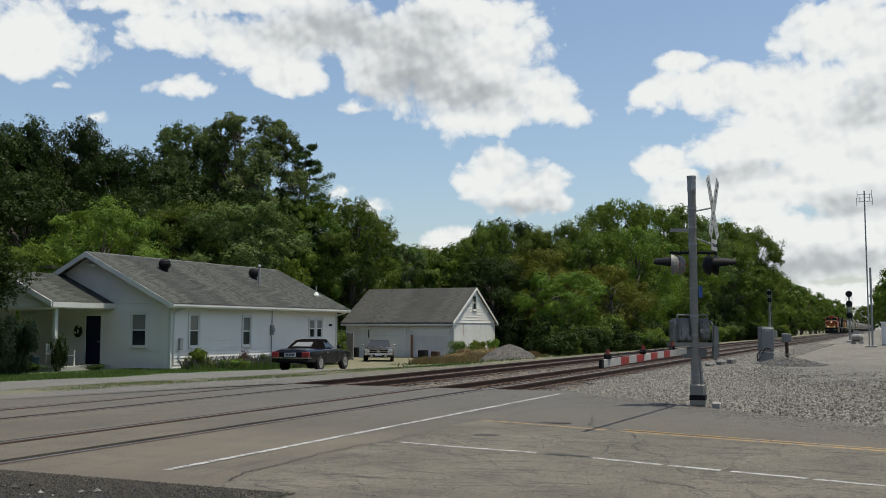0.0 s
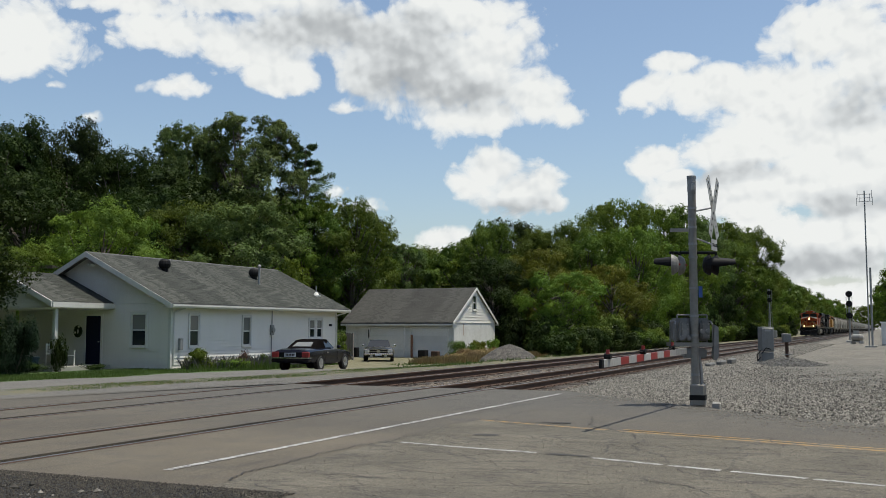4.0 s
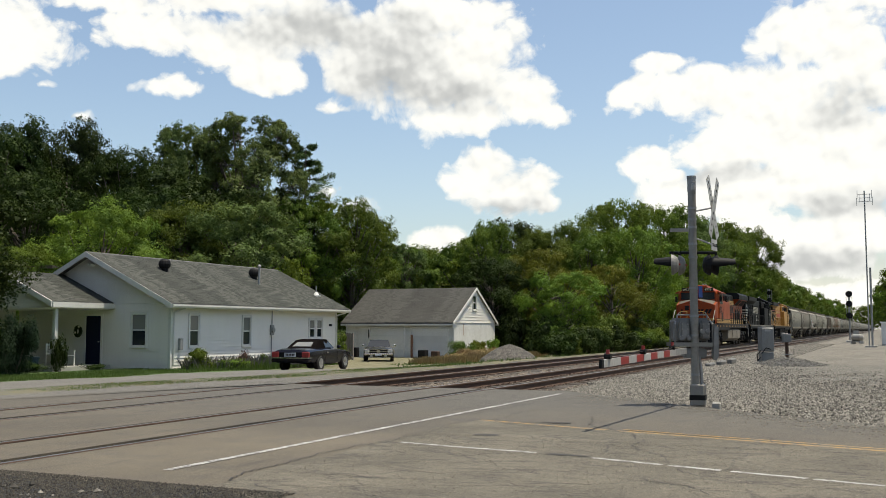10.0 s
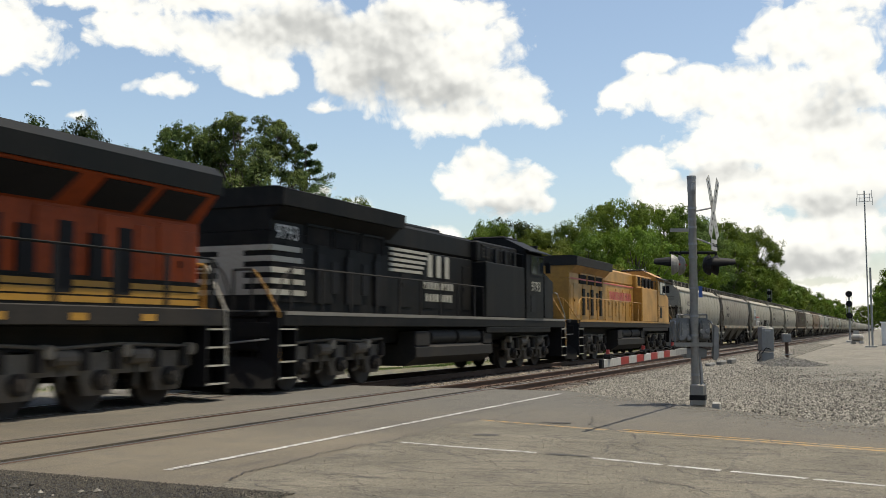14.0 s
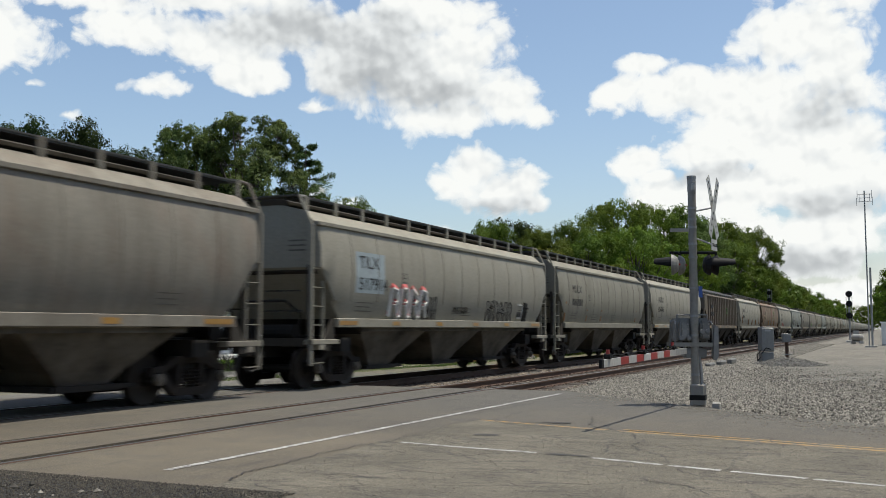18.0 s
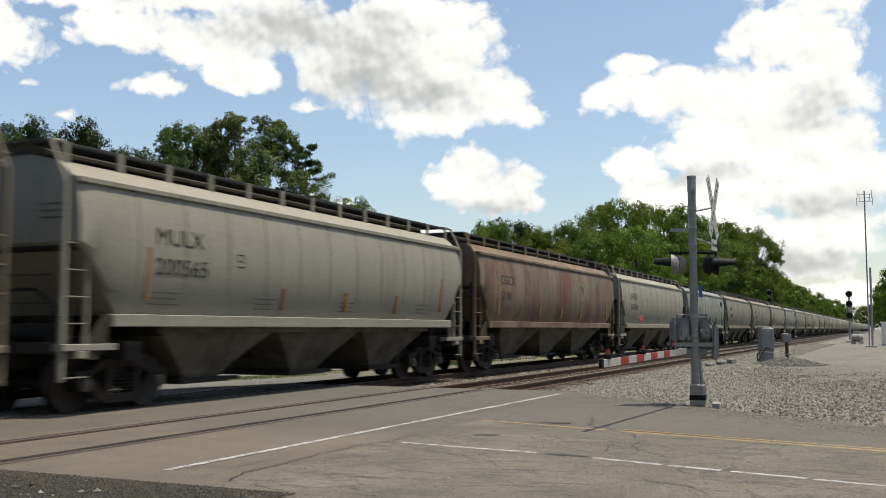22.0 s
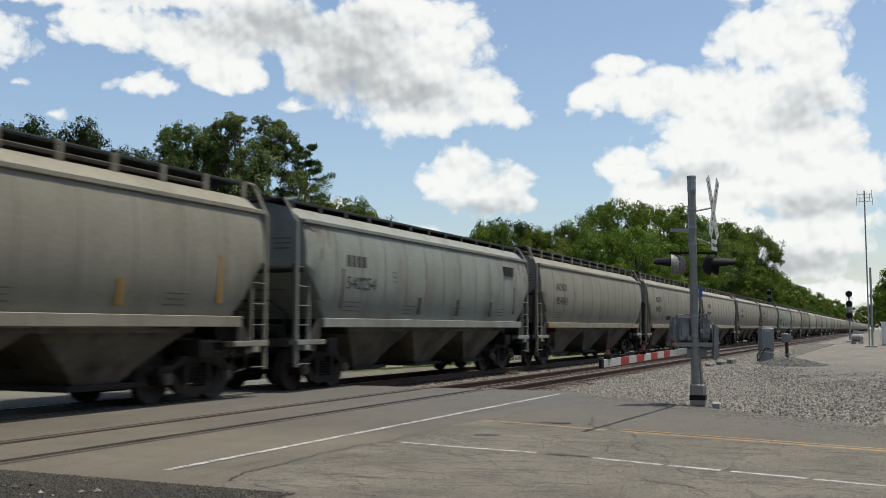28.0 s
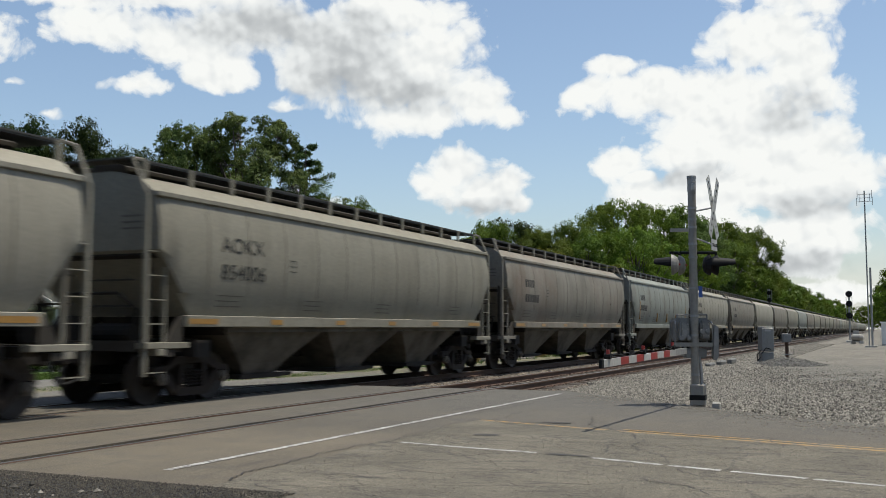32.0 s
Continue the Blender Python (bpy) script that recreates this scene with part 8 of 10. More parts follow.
    if scheme == "black":
        for s in (-1, 1):
            boxes("side_bar", M["rail_white"], lo, *[(13.2 - 0.12 * k, 15.2, min(s * 1.03, s * 1.05), max(s * 1.03, s * 1.05), 2.9 + 0.14 * k, 2.98 + 0.14 * k) for k in range(5)])
            boxes("side_emblem", M["rail_white"], lo, (11.3, 11.6, min(s * 1.03, s * 1.05), max(s * 1.03, s * 1.05), 2.85, 3.5), (11.9, 12.2, min(s * 1.03, s * 1.05), max(s * 1.03, s * 1.05), 2.85, 3.5), (12.5, 12.8, min(s * 1.03, s * 1.05), max(s * 1.03, s * 1.05), 2.85, 3.5))
            boxes("name_bar", M["rail_white"], lo, *[(11.0 + 0.24 * k, 11.16 + 0.24 * k, min(s * 1.045, s * 1.05), max(s * 1.045, s * 1.05), 2.5, 2.72) for k in range(9)], *[(11.1 + 0.24 * k, 11.26 + 0.24 * k, min(s * 1.045, s * 1.05), max(s * 1.045, s * 1.05), 2.15, 2.37) for k in range(8)])
            boxes("end_stripe", M["rail_white"], lo, *[(L - 2.55 + 0.05 * k, L - 1.19, min(s * 0.99, s * 1.06), max(s * 0.99, s * 1.06), 2.1 + 0.24 * k, 2.22 + 0.24 * k) for k in range(5)])
        boxes("end_stripe", M["rail_white"], lo, *[(L - 1.2, L - 1.18, -0.98, 0.98, 2.1 + 0.24 * k, 2.22 + 0.24 * k) for k in range(5)])
        boxes("end_emblem", M["rail_white"], lo, (L - 1.2, L - 1.175, -0.34, 0.34, 2.14, 3.14), bev=0.01)
        lettering("road_number", "9793", 0.5, M["rail_white"], lo, pose(5.2, 1.56, 2.7, 90, 0, 180))
        lettering("hood_number", "9793", 0.46, M["white_trim"], lo, pose(L - 1.32, 1.066, 3.32, 90, 0, 180))
    if scheme == "yellow":
        for s in (-1, 1):
            boxes("name_bar", M["graffiti_red"], lo, *[(10.0 + 0.34 * k, 10.22 + 0.34 * k, min(s * 1.045, s * 1.05), max(s * 1.045, s * 1.05), 2.75, 3.15) for k in range(13)])
            boxes("red_stripe", M["graffiti_red"], lo, (9.42, L - 1.22, min(s * 1.03, s * 1.04), max(s * 1.03, s * 1.04), 3.46, 3.52))
    return lo


def ran(t):
    """How far the train has run by t seconds, from its place at 13 s; it slows a little."""
    return 19.5 * (t - 13.0) - 0.035 * (t - 13.0) ** 2


TRAIN = []


def add_to_train(ob, x13, turned=False):
    TRAIN.append((ob, x13, 180 if turned else 0))
    x = x13 - ran(0)
    ob.matrix_basis = pose(x, FAR_TRACK, 0, 0, 0, 180 if turned else 0)


def build_train():
    add_to_train(locomotive("orange", "orange and black diesel locomotive with yellow stripes and lit headlights"), 14.0)
    add_to_train(locomotive("black", "black diesel locomotive with white stripes, running long hood first"), 35.9 + 21.9, True)
    add_to_train(locomotive("yellow", "yellow diesel locomotive with grey roof, running long hood first"), 57.8 + 21.9, True)
    G = "light grey covered hopper car with dusty curved sides"
    T = "tan-grey weathered covered hopper car with dark streaks"
    BL = "blue-grey covered hopper car with rust at the eaves"
    cars = [
        (80.3, dict(paint="hop_pale", mark="AOKX", number="854004", label=G)), (97.3, dict(paint="hop_tan", mark="CEFX", marks=(("none", "ink", 2.0, 2.9, 0.9),), label=T)),
        (115.2, dict(paint="hop_pale", L=16.4, mark="TILX", number="517914", marks=(("panel", "panel_blue", 1.8, 2.22, 1.45), ("bubble", "graffiti_red", 3.55, 1.78, 2.3), ("bubble", "graffiti_white", 3.55, 1.78, 2.3), ("tag", "ink", 4.9, 1.72, 1.6), ("scrawl", "ink", 7.6, 1.9, 1.1), ("tag", "ink", 10.2, 1.72, 2.4), ("plate", "ink", 13.1, 1.76, 0.38), ("tag", "ink", 13.62, 1.72, 0.4)), label="pale grey covered hopper car with spray-painted scrawls")), (132.7, dict(paint="hop_grey", L=15.2, mark="MULX", marks=(("none", "ink", 0, 0, 0), ("streak", "rust_orange", 1.05, 1.66, 0.8), ("streak", "rust_orange", 4.1, 1.68, 0.5), ("streak", "rust_orange", 6.4, 1.68, 0.5), ("streak", "rust_orange", 12.9, 1.68, 0.6)), reflectors=None, label=G)),
        (149.0, dict(paint="hop_pale", mark="AOKX", number="854046", label=G)), (166.7, dict(paint="hop_brown", L=16.3, ribbed=True, low=True, marks=(("ring", "logo_green", 9.6, 2.75, 0.24),), label="brown covered hopper car with vertical side ribs")),
        (184.05, dict(paint="hop_pale", L=15.6, mark="MULX", number="200565", reflectors="rusty", label=G)), (200.7, dict(paint="hop_rust", L=16.9, mark="CGCX", number="5104", marks=(("ring", "logo_green", 11.3, 2.85, 0.36),), reflectors=False, label="rust-streaked brown covered hopper car")),
        (218.7, dict(paint="hop_pale", mark="AOKX", number="854140", marks=(("spray", "graffiti_red", 3.8, 1.95, 0.9),), label=G)), (235.95, dict(paint="hop_blue", L=15.6, marks=(("none", "ink", 0, 0, 0), ("scrawl", "ink", 8.4, 1.8, 3.4), ("scrawl", "ink", 8.5, 1.72, 3.3), ("bars", "ink", 13.4, 3.05, 0.8)), reflectors="faded", flush=True, label=BL)),
        (252.6, dict(paint="hop_tan", L=15.6, marks=(("none", "ink", 0, 0, 0),), label=T)), (269.3, dict(paint="hop_tan", L=15.6, marks=(("spray", "logo_green", 3.0, 2.1, 1.6),), label=T)),
        (286.0, dict(paint="hop_grey", L=15.5, marks=(("none", "ink", 0, 0, 0),), reflectors=False, label=G)), (302.6, dict(paint="hop_blue", L=15.0, number="540254", marks=(("none", "ink", 0, 0, 0), ("bars", "ink", 12.3, 3.1, 0.9)), reflectors="faded", flush=True, rusted=True, label=BL)),
        (318.6, dict(paint="hop_grey", L=16.6, mark="AOKX", number="854043", label=G)), (336.4, dict(paint="hop_grey", mark="AOKX", number="854024", marks=(("scrawl", "ink", 4.8, 1.98, 1.3), ("scrawl", "ink", 6.6, 1.95, 1.6)), label=G)),
        (353.5, dict(paint="hop_pale", L=16.3, mark="AOKX", number="854412", label=G)), (371.1, dict(paint="hop_grey", mark="AOKX", number="854006", label=G)),
        (388.3, dict(paint="hop_tan", L=16.5, marks=(("none", "ink", 0, 0, 0),), label=T)), (406.0, dict(paint="hop_blue", L=15.9, marks=(("none", "ink", 0, 0, 0),), reflectors=False, label=BL))]
    made = []
    for x13, spec in cars:
        c = hopper_car(**spec)
        add_to_train(c, x13)
        made.append(c)
    rnd = random.Random(9)
    x = 406.0 + 17.0
    for k in range(2):
        add_to_train(copy_thing(made[(0, 1)[k]], pose(0, 0, 0)), x)
        x += 17.1
    far = [far_hopper_car(p, lab) for p, lab in (("hop_pale", G), ("hop_tan", T), ("hop_grey", G), ("hop_blue", BL), ("hop_tan", T))]
    for k in range(34):
        add_to_train(far[k] if k < 5 else copy_thing(far[rnd.choice((0, 1, 2, 2, 4, 3))], pose(0, 0, 0)), x)
        x += 17.1


# ---- the place ----
GATE_END = Vector((12.99, 3.49, 0.9))
build_ground()
build_road()
build_track("railway_track", NEAR_TRACK, 5)
build_track("railway_track", FAR_TRACK, 6)
build_ballast()
build_house()
build_bench()
build_garage()
build_signal()

UPPER = [(0.752, 0.282, 0.075, 0.047), (0.872, 0.297, 0.06, 0.03), (0.833, 0.322, 0.08, 0.016), (0.949, 0.288, 0.084, 0.04), (0.995, 0.258, 0.049, 0.024), (1.035, 0.309, 0.087, 0.045),
         (1.111, 0.284, 0.093, 0.063), (1.187, 0.272, 0.073, 0.072), (1.251, 0.233, 0.049, 0.042), (1.204, 0.219, 0.064, 0.024), (1.158, 0.323, 0.1, 0.036), (0.971, 0.336, 0.147, 0.024),
         (1.541, 0.288, 0.063, 0.047), (1.568, 0.252, 0.054, 0.071), (1.414, 0.237, 0.065, 0.027), (1.494, 0.226, 0.098, 0.035), (1.393, 0.264, 0.033, 0.014), (1.37, 0.24, 0.034, 0.019),
         (1.493, 0.201, 0.077, 0.028), (1.543, 0.178, 0.074, 0.043), (1.04, 0.388, 0.241, 0.045), (1.578, 0.349, 0.093, 0.055), (1.285, 0.217, 0.029, 0.02), (1.065, 0.227, 0.064, 0.018, 0.42)]
LOWER = [(1.207, 0.174, 0.036, 0.03), (1.233, 0.152, 0.053, 0.029), (1.184, 0.158, 0.024, 0.016), (1.264, 0.134, 0.023, 0.015), (1.152, 0.094, 0.036, 0.022), (1.126, 0.072, 0.04, 0.016),
         (1.45, 0.187, 0.085, 0.033), (1.366, 0.18, 0.034, 0.022), (1.393, 0.161, 0.023, 0.01), (1.455, 0.148, 0.063, 0.024), (1.502, 0.146, 0.087, 0.041), (1.555, 0.103, 0.058, 0.051),
         (1.465, 0.115, 0.047, 0.021), (1.515, 0.07, 0.08, 0.026), (1.572, 0.159, 0.053, 0.051), (1.066, 0.056, 0.114, 0.015), (1.539, 0.035, 0.083, 0.017), (1.439, 0.134, 0.09, 0.042),
         (1.515, 0.093, 0.1, 0.052), (1.4, 0.09, 0.065, 0.024), (0.802, 0.218, 0.062, 0.02, 0.4), (0.763, 0.249, 0.06, 0.018, 0.42), (1.071, 0.133, 0.063, 0.025, 0.45), (1.048, 0.151, 0.034, 0.019, 0.5),
         (0.884, 0.259, 0.082, 0.024, 0.4)]
UPPER_GREY = [(1.12, 0.269, 0.088, 0.06), (1.181, 0.243, 0.064, 0.031), (1.559, 0.212, 0.044, 0.033), (1.041, 0.304, 0.116, 0.036)]
LOWER_GREY = [(1.23, 0.131, 0.063, 0.016), (1.51, 0.064, 0.091, 0.026), (1.561, 0.125, 0.053, 0.023), (1.439, 0.161, 0.069, 0.014)]
upper_clouds = cloud_shell("clouds_high", 3000, UPPER, UPPER_GREY, 3.7, 0.0, "bright white cumulus clouds with grey undersides", True)
lower_clouds = cloud_shell("clouds_low", 3200, LOWER, LOWER_GREY, 8.1, 0.75, "small far cumulus clouds over the horizon haze")

TREE_KINDS.update({
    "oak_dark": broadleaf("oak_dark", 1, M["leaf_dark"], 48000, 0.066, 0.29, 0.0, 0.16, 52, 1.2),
    "oak_mid": broadleaf("oak_mid", 2, M["leaf_mid"], 46000, 0.066, 0.28, 0.04, 0.12, 50, 1.05),
    "oak_tall": broadleaf("oak_tall", 22, M["leaf_mid"], 42000, 0.068, 0.26, 0.1, 0.14, 50),
    "far": broadleaf("far", 23, M["leaf_mid"], 9000, 0.14, 0.4, 0.0, 0.1, 30),
    "silver": broadleaf("silver", 3, M["leaf_silver"], 42000, 0.068, 0.26, 0.06, 0.16, 52),
    "light": broadleaf("light", 4, M["leaf_light"], 44000, 0.068, 0.38, 0.0, 0.1, 44),
    "yellow": broadleaf("yellow", 5, M["leaf_yellow"], 42000, 0.072, 0.4, 0.06, 0.08, 40),
    "open": broadleaf("open", 6, M["leaf_silver"], 42000, 0.062, 0.23, 0.08, 0.48, 26, 1.0, 1.0),
    "spruce": conifer("spruce", 7, M["needle"]),
    "spruce_ragged": conifer("spruce_ragged", 8, M["needle"], 26000, 0.4),
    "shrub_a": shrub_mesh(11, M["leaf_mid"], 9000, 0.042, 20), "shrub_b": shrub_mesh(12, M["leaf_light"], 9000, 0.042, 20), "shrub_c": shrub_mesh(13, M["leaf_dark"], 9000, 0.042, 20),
    "shrub_dry": shrub_mesh(14, M["leaf_yellow"], 1200, 0.09),
})
TREE_LABELS = {
    "oak_tall": "tall green broadleaf tree with an open crown", "far": "far green broadleaf tree",
    "oak_dark": "tall dark-green broadleaf tree behind the house", "oak_mid": "mid-green broadleaf tree with a dense uneven crown",
    "silver": "silvery green tree with upturned leaves", "light": "bright green leafy tree in the sun", "yellow": "yellow-green tree at the wood's edge",
    "open": "open-crowned tree with bare limbs against the sky", "spruce": "dark narrow spruce tree", "spruce_ragged": "ragged dark spruce with drooping boughs"}
CROWN_WIDTH = {"oak_dark": 0.5, "oak_mid": 0.48, "oak_tall": 0.44, "silver": 0.44, "light": 0.65, "yellow": 0.68, "open": 0.38, "spruce": 0.5, "spruce_ragged": 0.5}
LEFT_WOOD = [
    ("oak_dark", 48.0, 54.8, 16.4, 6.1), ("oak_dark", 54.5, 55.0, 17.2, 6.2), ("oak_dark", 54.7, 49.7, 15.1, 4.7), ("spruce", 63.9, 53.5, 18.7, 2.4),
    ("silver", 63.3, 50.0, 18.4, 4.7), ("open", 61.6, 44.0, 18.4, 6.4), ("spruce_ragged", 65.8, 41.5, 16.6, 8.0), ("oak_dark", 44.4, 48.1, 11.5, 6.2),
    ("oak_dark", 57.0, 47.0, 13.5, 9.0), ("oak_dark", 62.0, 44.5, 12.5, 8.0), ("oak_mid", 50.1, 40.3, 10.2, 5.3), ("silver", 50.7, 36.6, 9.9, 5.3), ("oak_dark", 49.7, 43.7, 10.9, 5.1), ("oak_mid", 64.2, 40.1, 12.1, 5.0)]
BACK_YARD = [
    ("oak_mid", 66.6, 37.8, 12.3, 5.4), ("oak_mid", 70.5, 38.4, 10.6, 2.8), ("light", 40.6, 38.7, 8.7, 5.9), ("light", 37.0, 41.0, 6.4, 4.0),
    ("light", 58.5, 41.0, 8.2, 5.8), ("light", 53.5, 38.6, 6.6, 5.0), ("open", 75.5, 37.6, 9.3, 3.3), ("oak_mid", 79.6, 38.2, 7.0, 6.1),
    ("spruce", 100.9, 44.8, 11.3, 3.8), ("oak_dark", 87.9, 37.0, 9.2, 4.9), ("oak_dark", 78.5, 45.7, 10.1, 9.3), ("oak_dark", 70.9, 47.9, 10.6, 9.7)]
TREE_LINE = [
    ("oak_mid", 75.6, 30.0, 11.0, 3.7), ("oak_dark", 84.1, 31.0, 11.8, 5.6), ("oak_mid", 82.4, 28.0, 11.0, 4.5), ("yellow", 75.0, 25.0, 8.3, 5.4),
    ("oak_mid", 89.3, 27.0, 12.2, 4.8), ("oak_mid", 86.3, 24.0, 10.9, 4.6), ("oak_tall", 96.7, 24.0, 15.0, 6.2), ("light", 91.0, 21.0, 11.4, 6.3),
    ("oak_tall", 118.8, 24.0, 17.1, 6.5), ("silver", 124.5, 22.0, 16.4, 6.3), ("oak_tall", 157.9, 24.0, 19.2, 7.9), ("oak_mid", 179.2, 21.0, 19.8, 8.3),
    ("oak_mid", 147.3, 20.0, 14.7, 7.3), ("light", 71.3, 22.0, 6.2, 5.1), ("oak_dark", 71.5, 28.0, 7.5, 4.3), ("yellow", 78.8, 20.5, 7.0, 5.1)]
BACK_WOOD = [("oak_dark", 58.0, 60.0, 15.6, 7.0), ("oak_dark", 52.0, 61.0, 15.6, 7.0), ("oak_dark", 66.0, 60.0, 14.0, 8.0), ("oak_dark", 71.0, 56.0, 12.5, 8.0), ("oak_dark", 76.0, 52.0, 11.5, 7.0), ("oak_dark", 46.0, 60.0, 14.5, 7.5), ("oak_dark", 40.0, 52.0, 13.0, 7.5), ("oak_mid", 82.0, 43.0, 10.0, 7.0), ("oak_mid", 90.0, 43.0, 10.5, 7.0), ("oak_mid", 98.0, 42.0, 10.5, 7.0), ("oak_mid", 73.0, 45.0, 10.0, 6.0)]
rnd = random.Random(4)
for wood, group in ((LEFT_WOOD, "woods behind the house"), (BACK_WOOD, "woods behind the house"), (BACK_YARD, "trees in the back yard"), (TREE_LINE, "trees along the tracks")):
    for kind, x, y, hgt, wid in wood:
        plant_tree(kind, x, y, hgt, min(1.5, max(0.7, wid / (hgt * CROWN_WIDTH[kind]))), rnd.uniform(0, 360), TREE_LABELS[kind], group=group)
# unseen trees added behind and left of the camera to block low sky light
for i in range(26):
    x = -60 + 8 * i + rnd.uniform(-2, 2)
    plant_tree("far", x, -27 + rnd.uniform(-5, 3), 13 + rnd.uniform(-2, 3), 1.0, rnd.uniform(0, 360), "unseen broadleaf tree added to block sky light", group="street trees")
for i in range(13):
    plant_tree("far", -34 + rnd.uniform(-4, 2), -22 + 8 * i, 13 + rnd.uniform(-2, 3), 1.0, rnd.uniform(0, 360), "unseen broadleaf tree added to block sky light", group="street trees")
# unseen trees left of the view, added to keep sky light off the porch
for x, y, hgt in ((23.3, 33.6, 9.5), (24.6, 37.4, 10.5), (20.5, 40.0, 11.0), (26.0, 44.0, 13.0), (15.0, 46.0, 12.0), (33.0, 47.0, 14.0)):
    plant_tree("oak_dark", x, y, hgt, 0.8, 50 * x, TREE_LABELS["oak_dark"], group="woods behind the house")
# filling trees behind the first rows
for i in range(14):
    x = 80 + 7.5 * i + rnd.uniform(-2, 2)
    plant_tree("far", x, 33 + rnd.uniform(-2, 4), 4.5 + 0.055 * x + rnd.uniform(-1, 1), 0.95, rnd.uniform(0, 360), TREE_LABELS["oak_mid"], group="trees along the tracks")
for i in range(14):
    x = 105 + 11 * i + rnd.uniform(-3, 3)
    plant_tree(rnd.choice(("oak_mid", "oak_dark", "light")), x, 20.5 + rnd.uniform(0, 4), 10 + rnd.uniform(-1.5, 2.5), 0.9, rnd.uniform(0, 360), TREE_LABELS["oak_mid"], group="trees along the tracks")
for i in range(22):
    x = 215 + 17 * i + rnd.uniform(-4, 4)
    plant_tree("far", x, 22 + rnd.uniform(0, 6), 14 + rnd.uniform(-3, 3), 1.0, rnd.uniform(0, 360), TREE_LABELS["oak_mid"], group="trees along the tracks")
for x, y, hgt in ((172, -3.6, 12), (205, -3.2, 13), (245, -2.4, 13), (300, -1.6, 14), (360, -1.2, 15), (430, 0.4, 16), (520, -4, 18)):
    plant_tree("far", x, y, hgt, 0.9, 31 * x, "far green tree across the gravel lot", group="far trees")
for i in range(14):
    plant_tree("far", 860 + rnd.uniform(-60, 60), -46 + 8 * i, 19 + rnd.uniform(-3, 4), 1.1, rnd.uniform(0, 360), "far green tree where the tracks vanish", group="far trees")
for i in range(46):
    x = 66 + 3.6 * i + rnd.uniform(-1.5, 1.5)
    plant_shrub(rnd.choice(("shrub_a", "shrub_c", "shrub_c")), x, 18.6 + rnd.uniform(-0.4, 2.2), rnd.uniform(1.6, 3.4), rnd.uniform(3, 5), rnd.uniform(0, 360), "green undergrowth at the wood's edge", group="undergrowth")
for i in range(18):
    x = 56 + 1.7 * i + rnd.uniform(-0.5, 0.5)
    plant_shrub(rnd.choice(("shrub_a", "shrub_c", "shrub_c")), x, 17.3 + rnd.uniform(-0.2, 0.9), rnd.uniform(1.0, 2.0), rnd.uniform(2.2, 3.4), rnd.uniform(0, 360), "dark green brush beside the far track", group="undergrowth")
for x, y, hgt in ((69.5, 23.0, 3.2), (70.5, 26.0, 3.6), (72.5, 22.5, 3.4), (75.0, 21.5, 3.2), (69.5, 29.0, 4.0), (73.5, 28.0, 4.2)):
    plant_shrub("shrub_c", x, y, hgt, 4.4, 37 * x, "dark undergrowth behind the garage", group="undergrowth")
for i in range(26):
    x = 36 + 2.6 * i
    plant_shrub(rnd.choice(("shrub_a", "shrub_c")), x, 40 + rnd.uniform(-2, 3), rnd.uniform(2.5, 4.5), rnd.uniform(4, 6), rnd.uniform(0, 360), "dark understorey shrub in the back yard", group="undergrowth")


# ---- parked cars ----
M.update({
    "navy_car": grimy("navy_car_paint", (0.004, 0.004, 0.008), (0.009, 0.009, 0.01), 0.2, 0.22, 0.0, relief=0.0, spec=0.25),
    "grey_car": grimy("silver_grey_car_paint", (0.055, 0.055, 0.052), (0.035, 0.033, 0.03), 0.25, 0.25, 0.3, relief=0.0),
    "soft_top": grimy("black_soft_top", (0.007, 0.006, 0.006), (0.014, 0.012, 0.012), 0.3, 0.95, spec=0.0), "chrome": grimy("chrome", (0.6, 0.6, 0.6), (0.3, 0.3, 0.3), 0.2, 0.15, 1.0, relief=0.0),
    "tyre": grimy("tyre_rubber", (0.02, 0.02, 0.02), (0.06, 0.055, 0.05), 0.4, 0.85), "alloy": grimy("alloy_rim", (0.5, 0.5, 0.5), (0.25, 0.24, 0.22), 0.3, 0.3, 0.8, relief=0.0),
    "tail_lens": grimy("red_tail_lens", (0.2, 0.015, 0.018), rough=0.2, relief=0.0), "lamp_lens": grimy("clear_lamp_lens", (0.6, 0.6, 0.58), rough=0.15, relief=0.0),
    "plate": grimy("pale_plate", (0.5, 0.53, 0.58), rough=0.5), "rust_wood": grimy("rusty_brown_board", (0.24, 0.115, 0.065), rough=0.9), "old_wood": grimy("grey_weathered_wood", (0.2, 0.185, 0.165), (0.1, 0.09, 0.08), 0.5, 0.9, streak=0.4, relief=0.4),
    "terracotta": grimy("terracotta", (0.25, 0.09, 0.055), rough=0.85), "blue_pot": grimy("blue_glazed_pot", (0.06, 0.12, 0.16), rough=0.4), "light_box": grimy("white_cabinet_paint", (0.68, 0.68, 0.66), (0.4, 0.39, 0.36), 0.3, 0.5, streak=0.15),
    "cabinet_grey": grimy("grey_cabinet_paint", (0.22, 0.222, 0.215), (0.18, 0.175, 0.17), 0.4, 0.5, 0.2, streak=0.2), "insulator": grimy("dark_fitting", (0.05, 0.05, 0.05), rough=0.6),
    "trunk_grey": grimy("grey_duct", (0.13, 0.128, 0.122), (0.07, 0.066, 0.06), 0.5, 0.7), "flower": grimy("cream_flower", (0.7, 0.66, 0.5), rough=0.8), "maroon_leaf": leafy("maroon_foliage", (0.06, 0.035, 0.03), (0.13, 0.07, 0.055)), "mauve": leafy("mauve_flowers", (0.1, 0.1, 0.085), (0.2, 0.19, 0.19)),
})


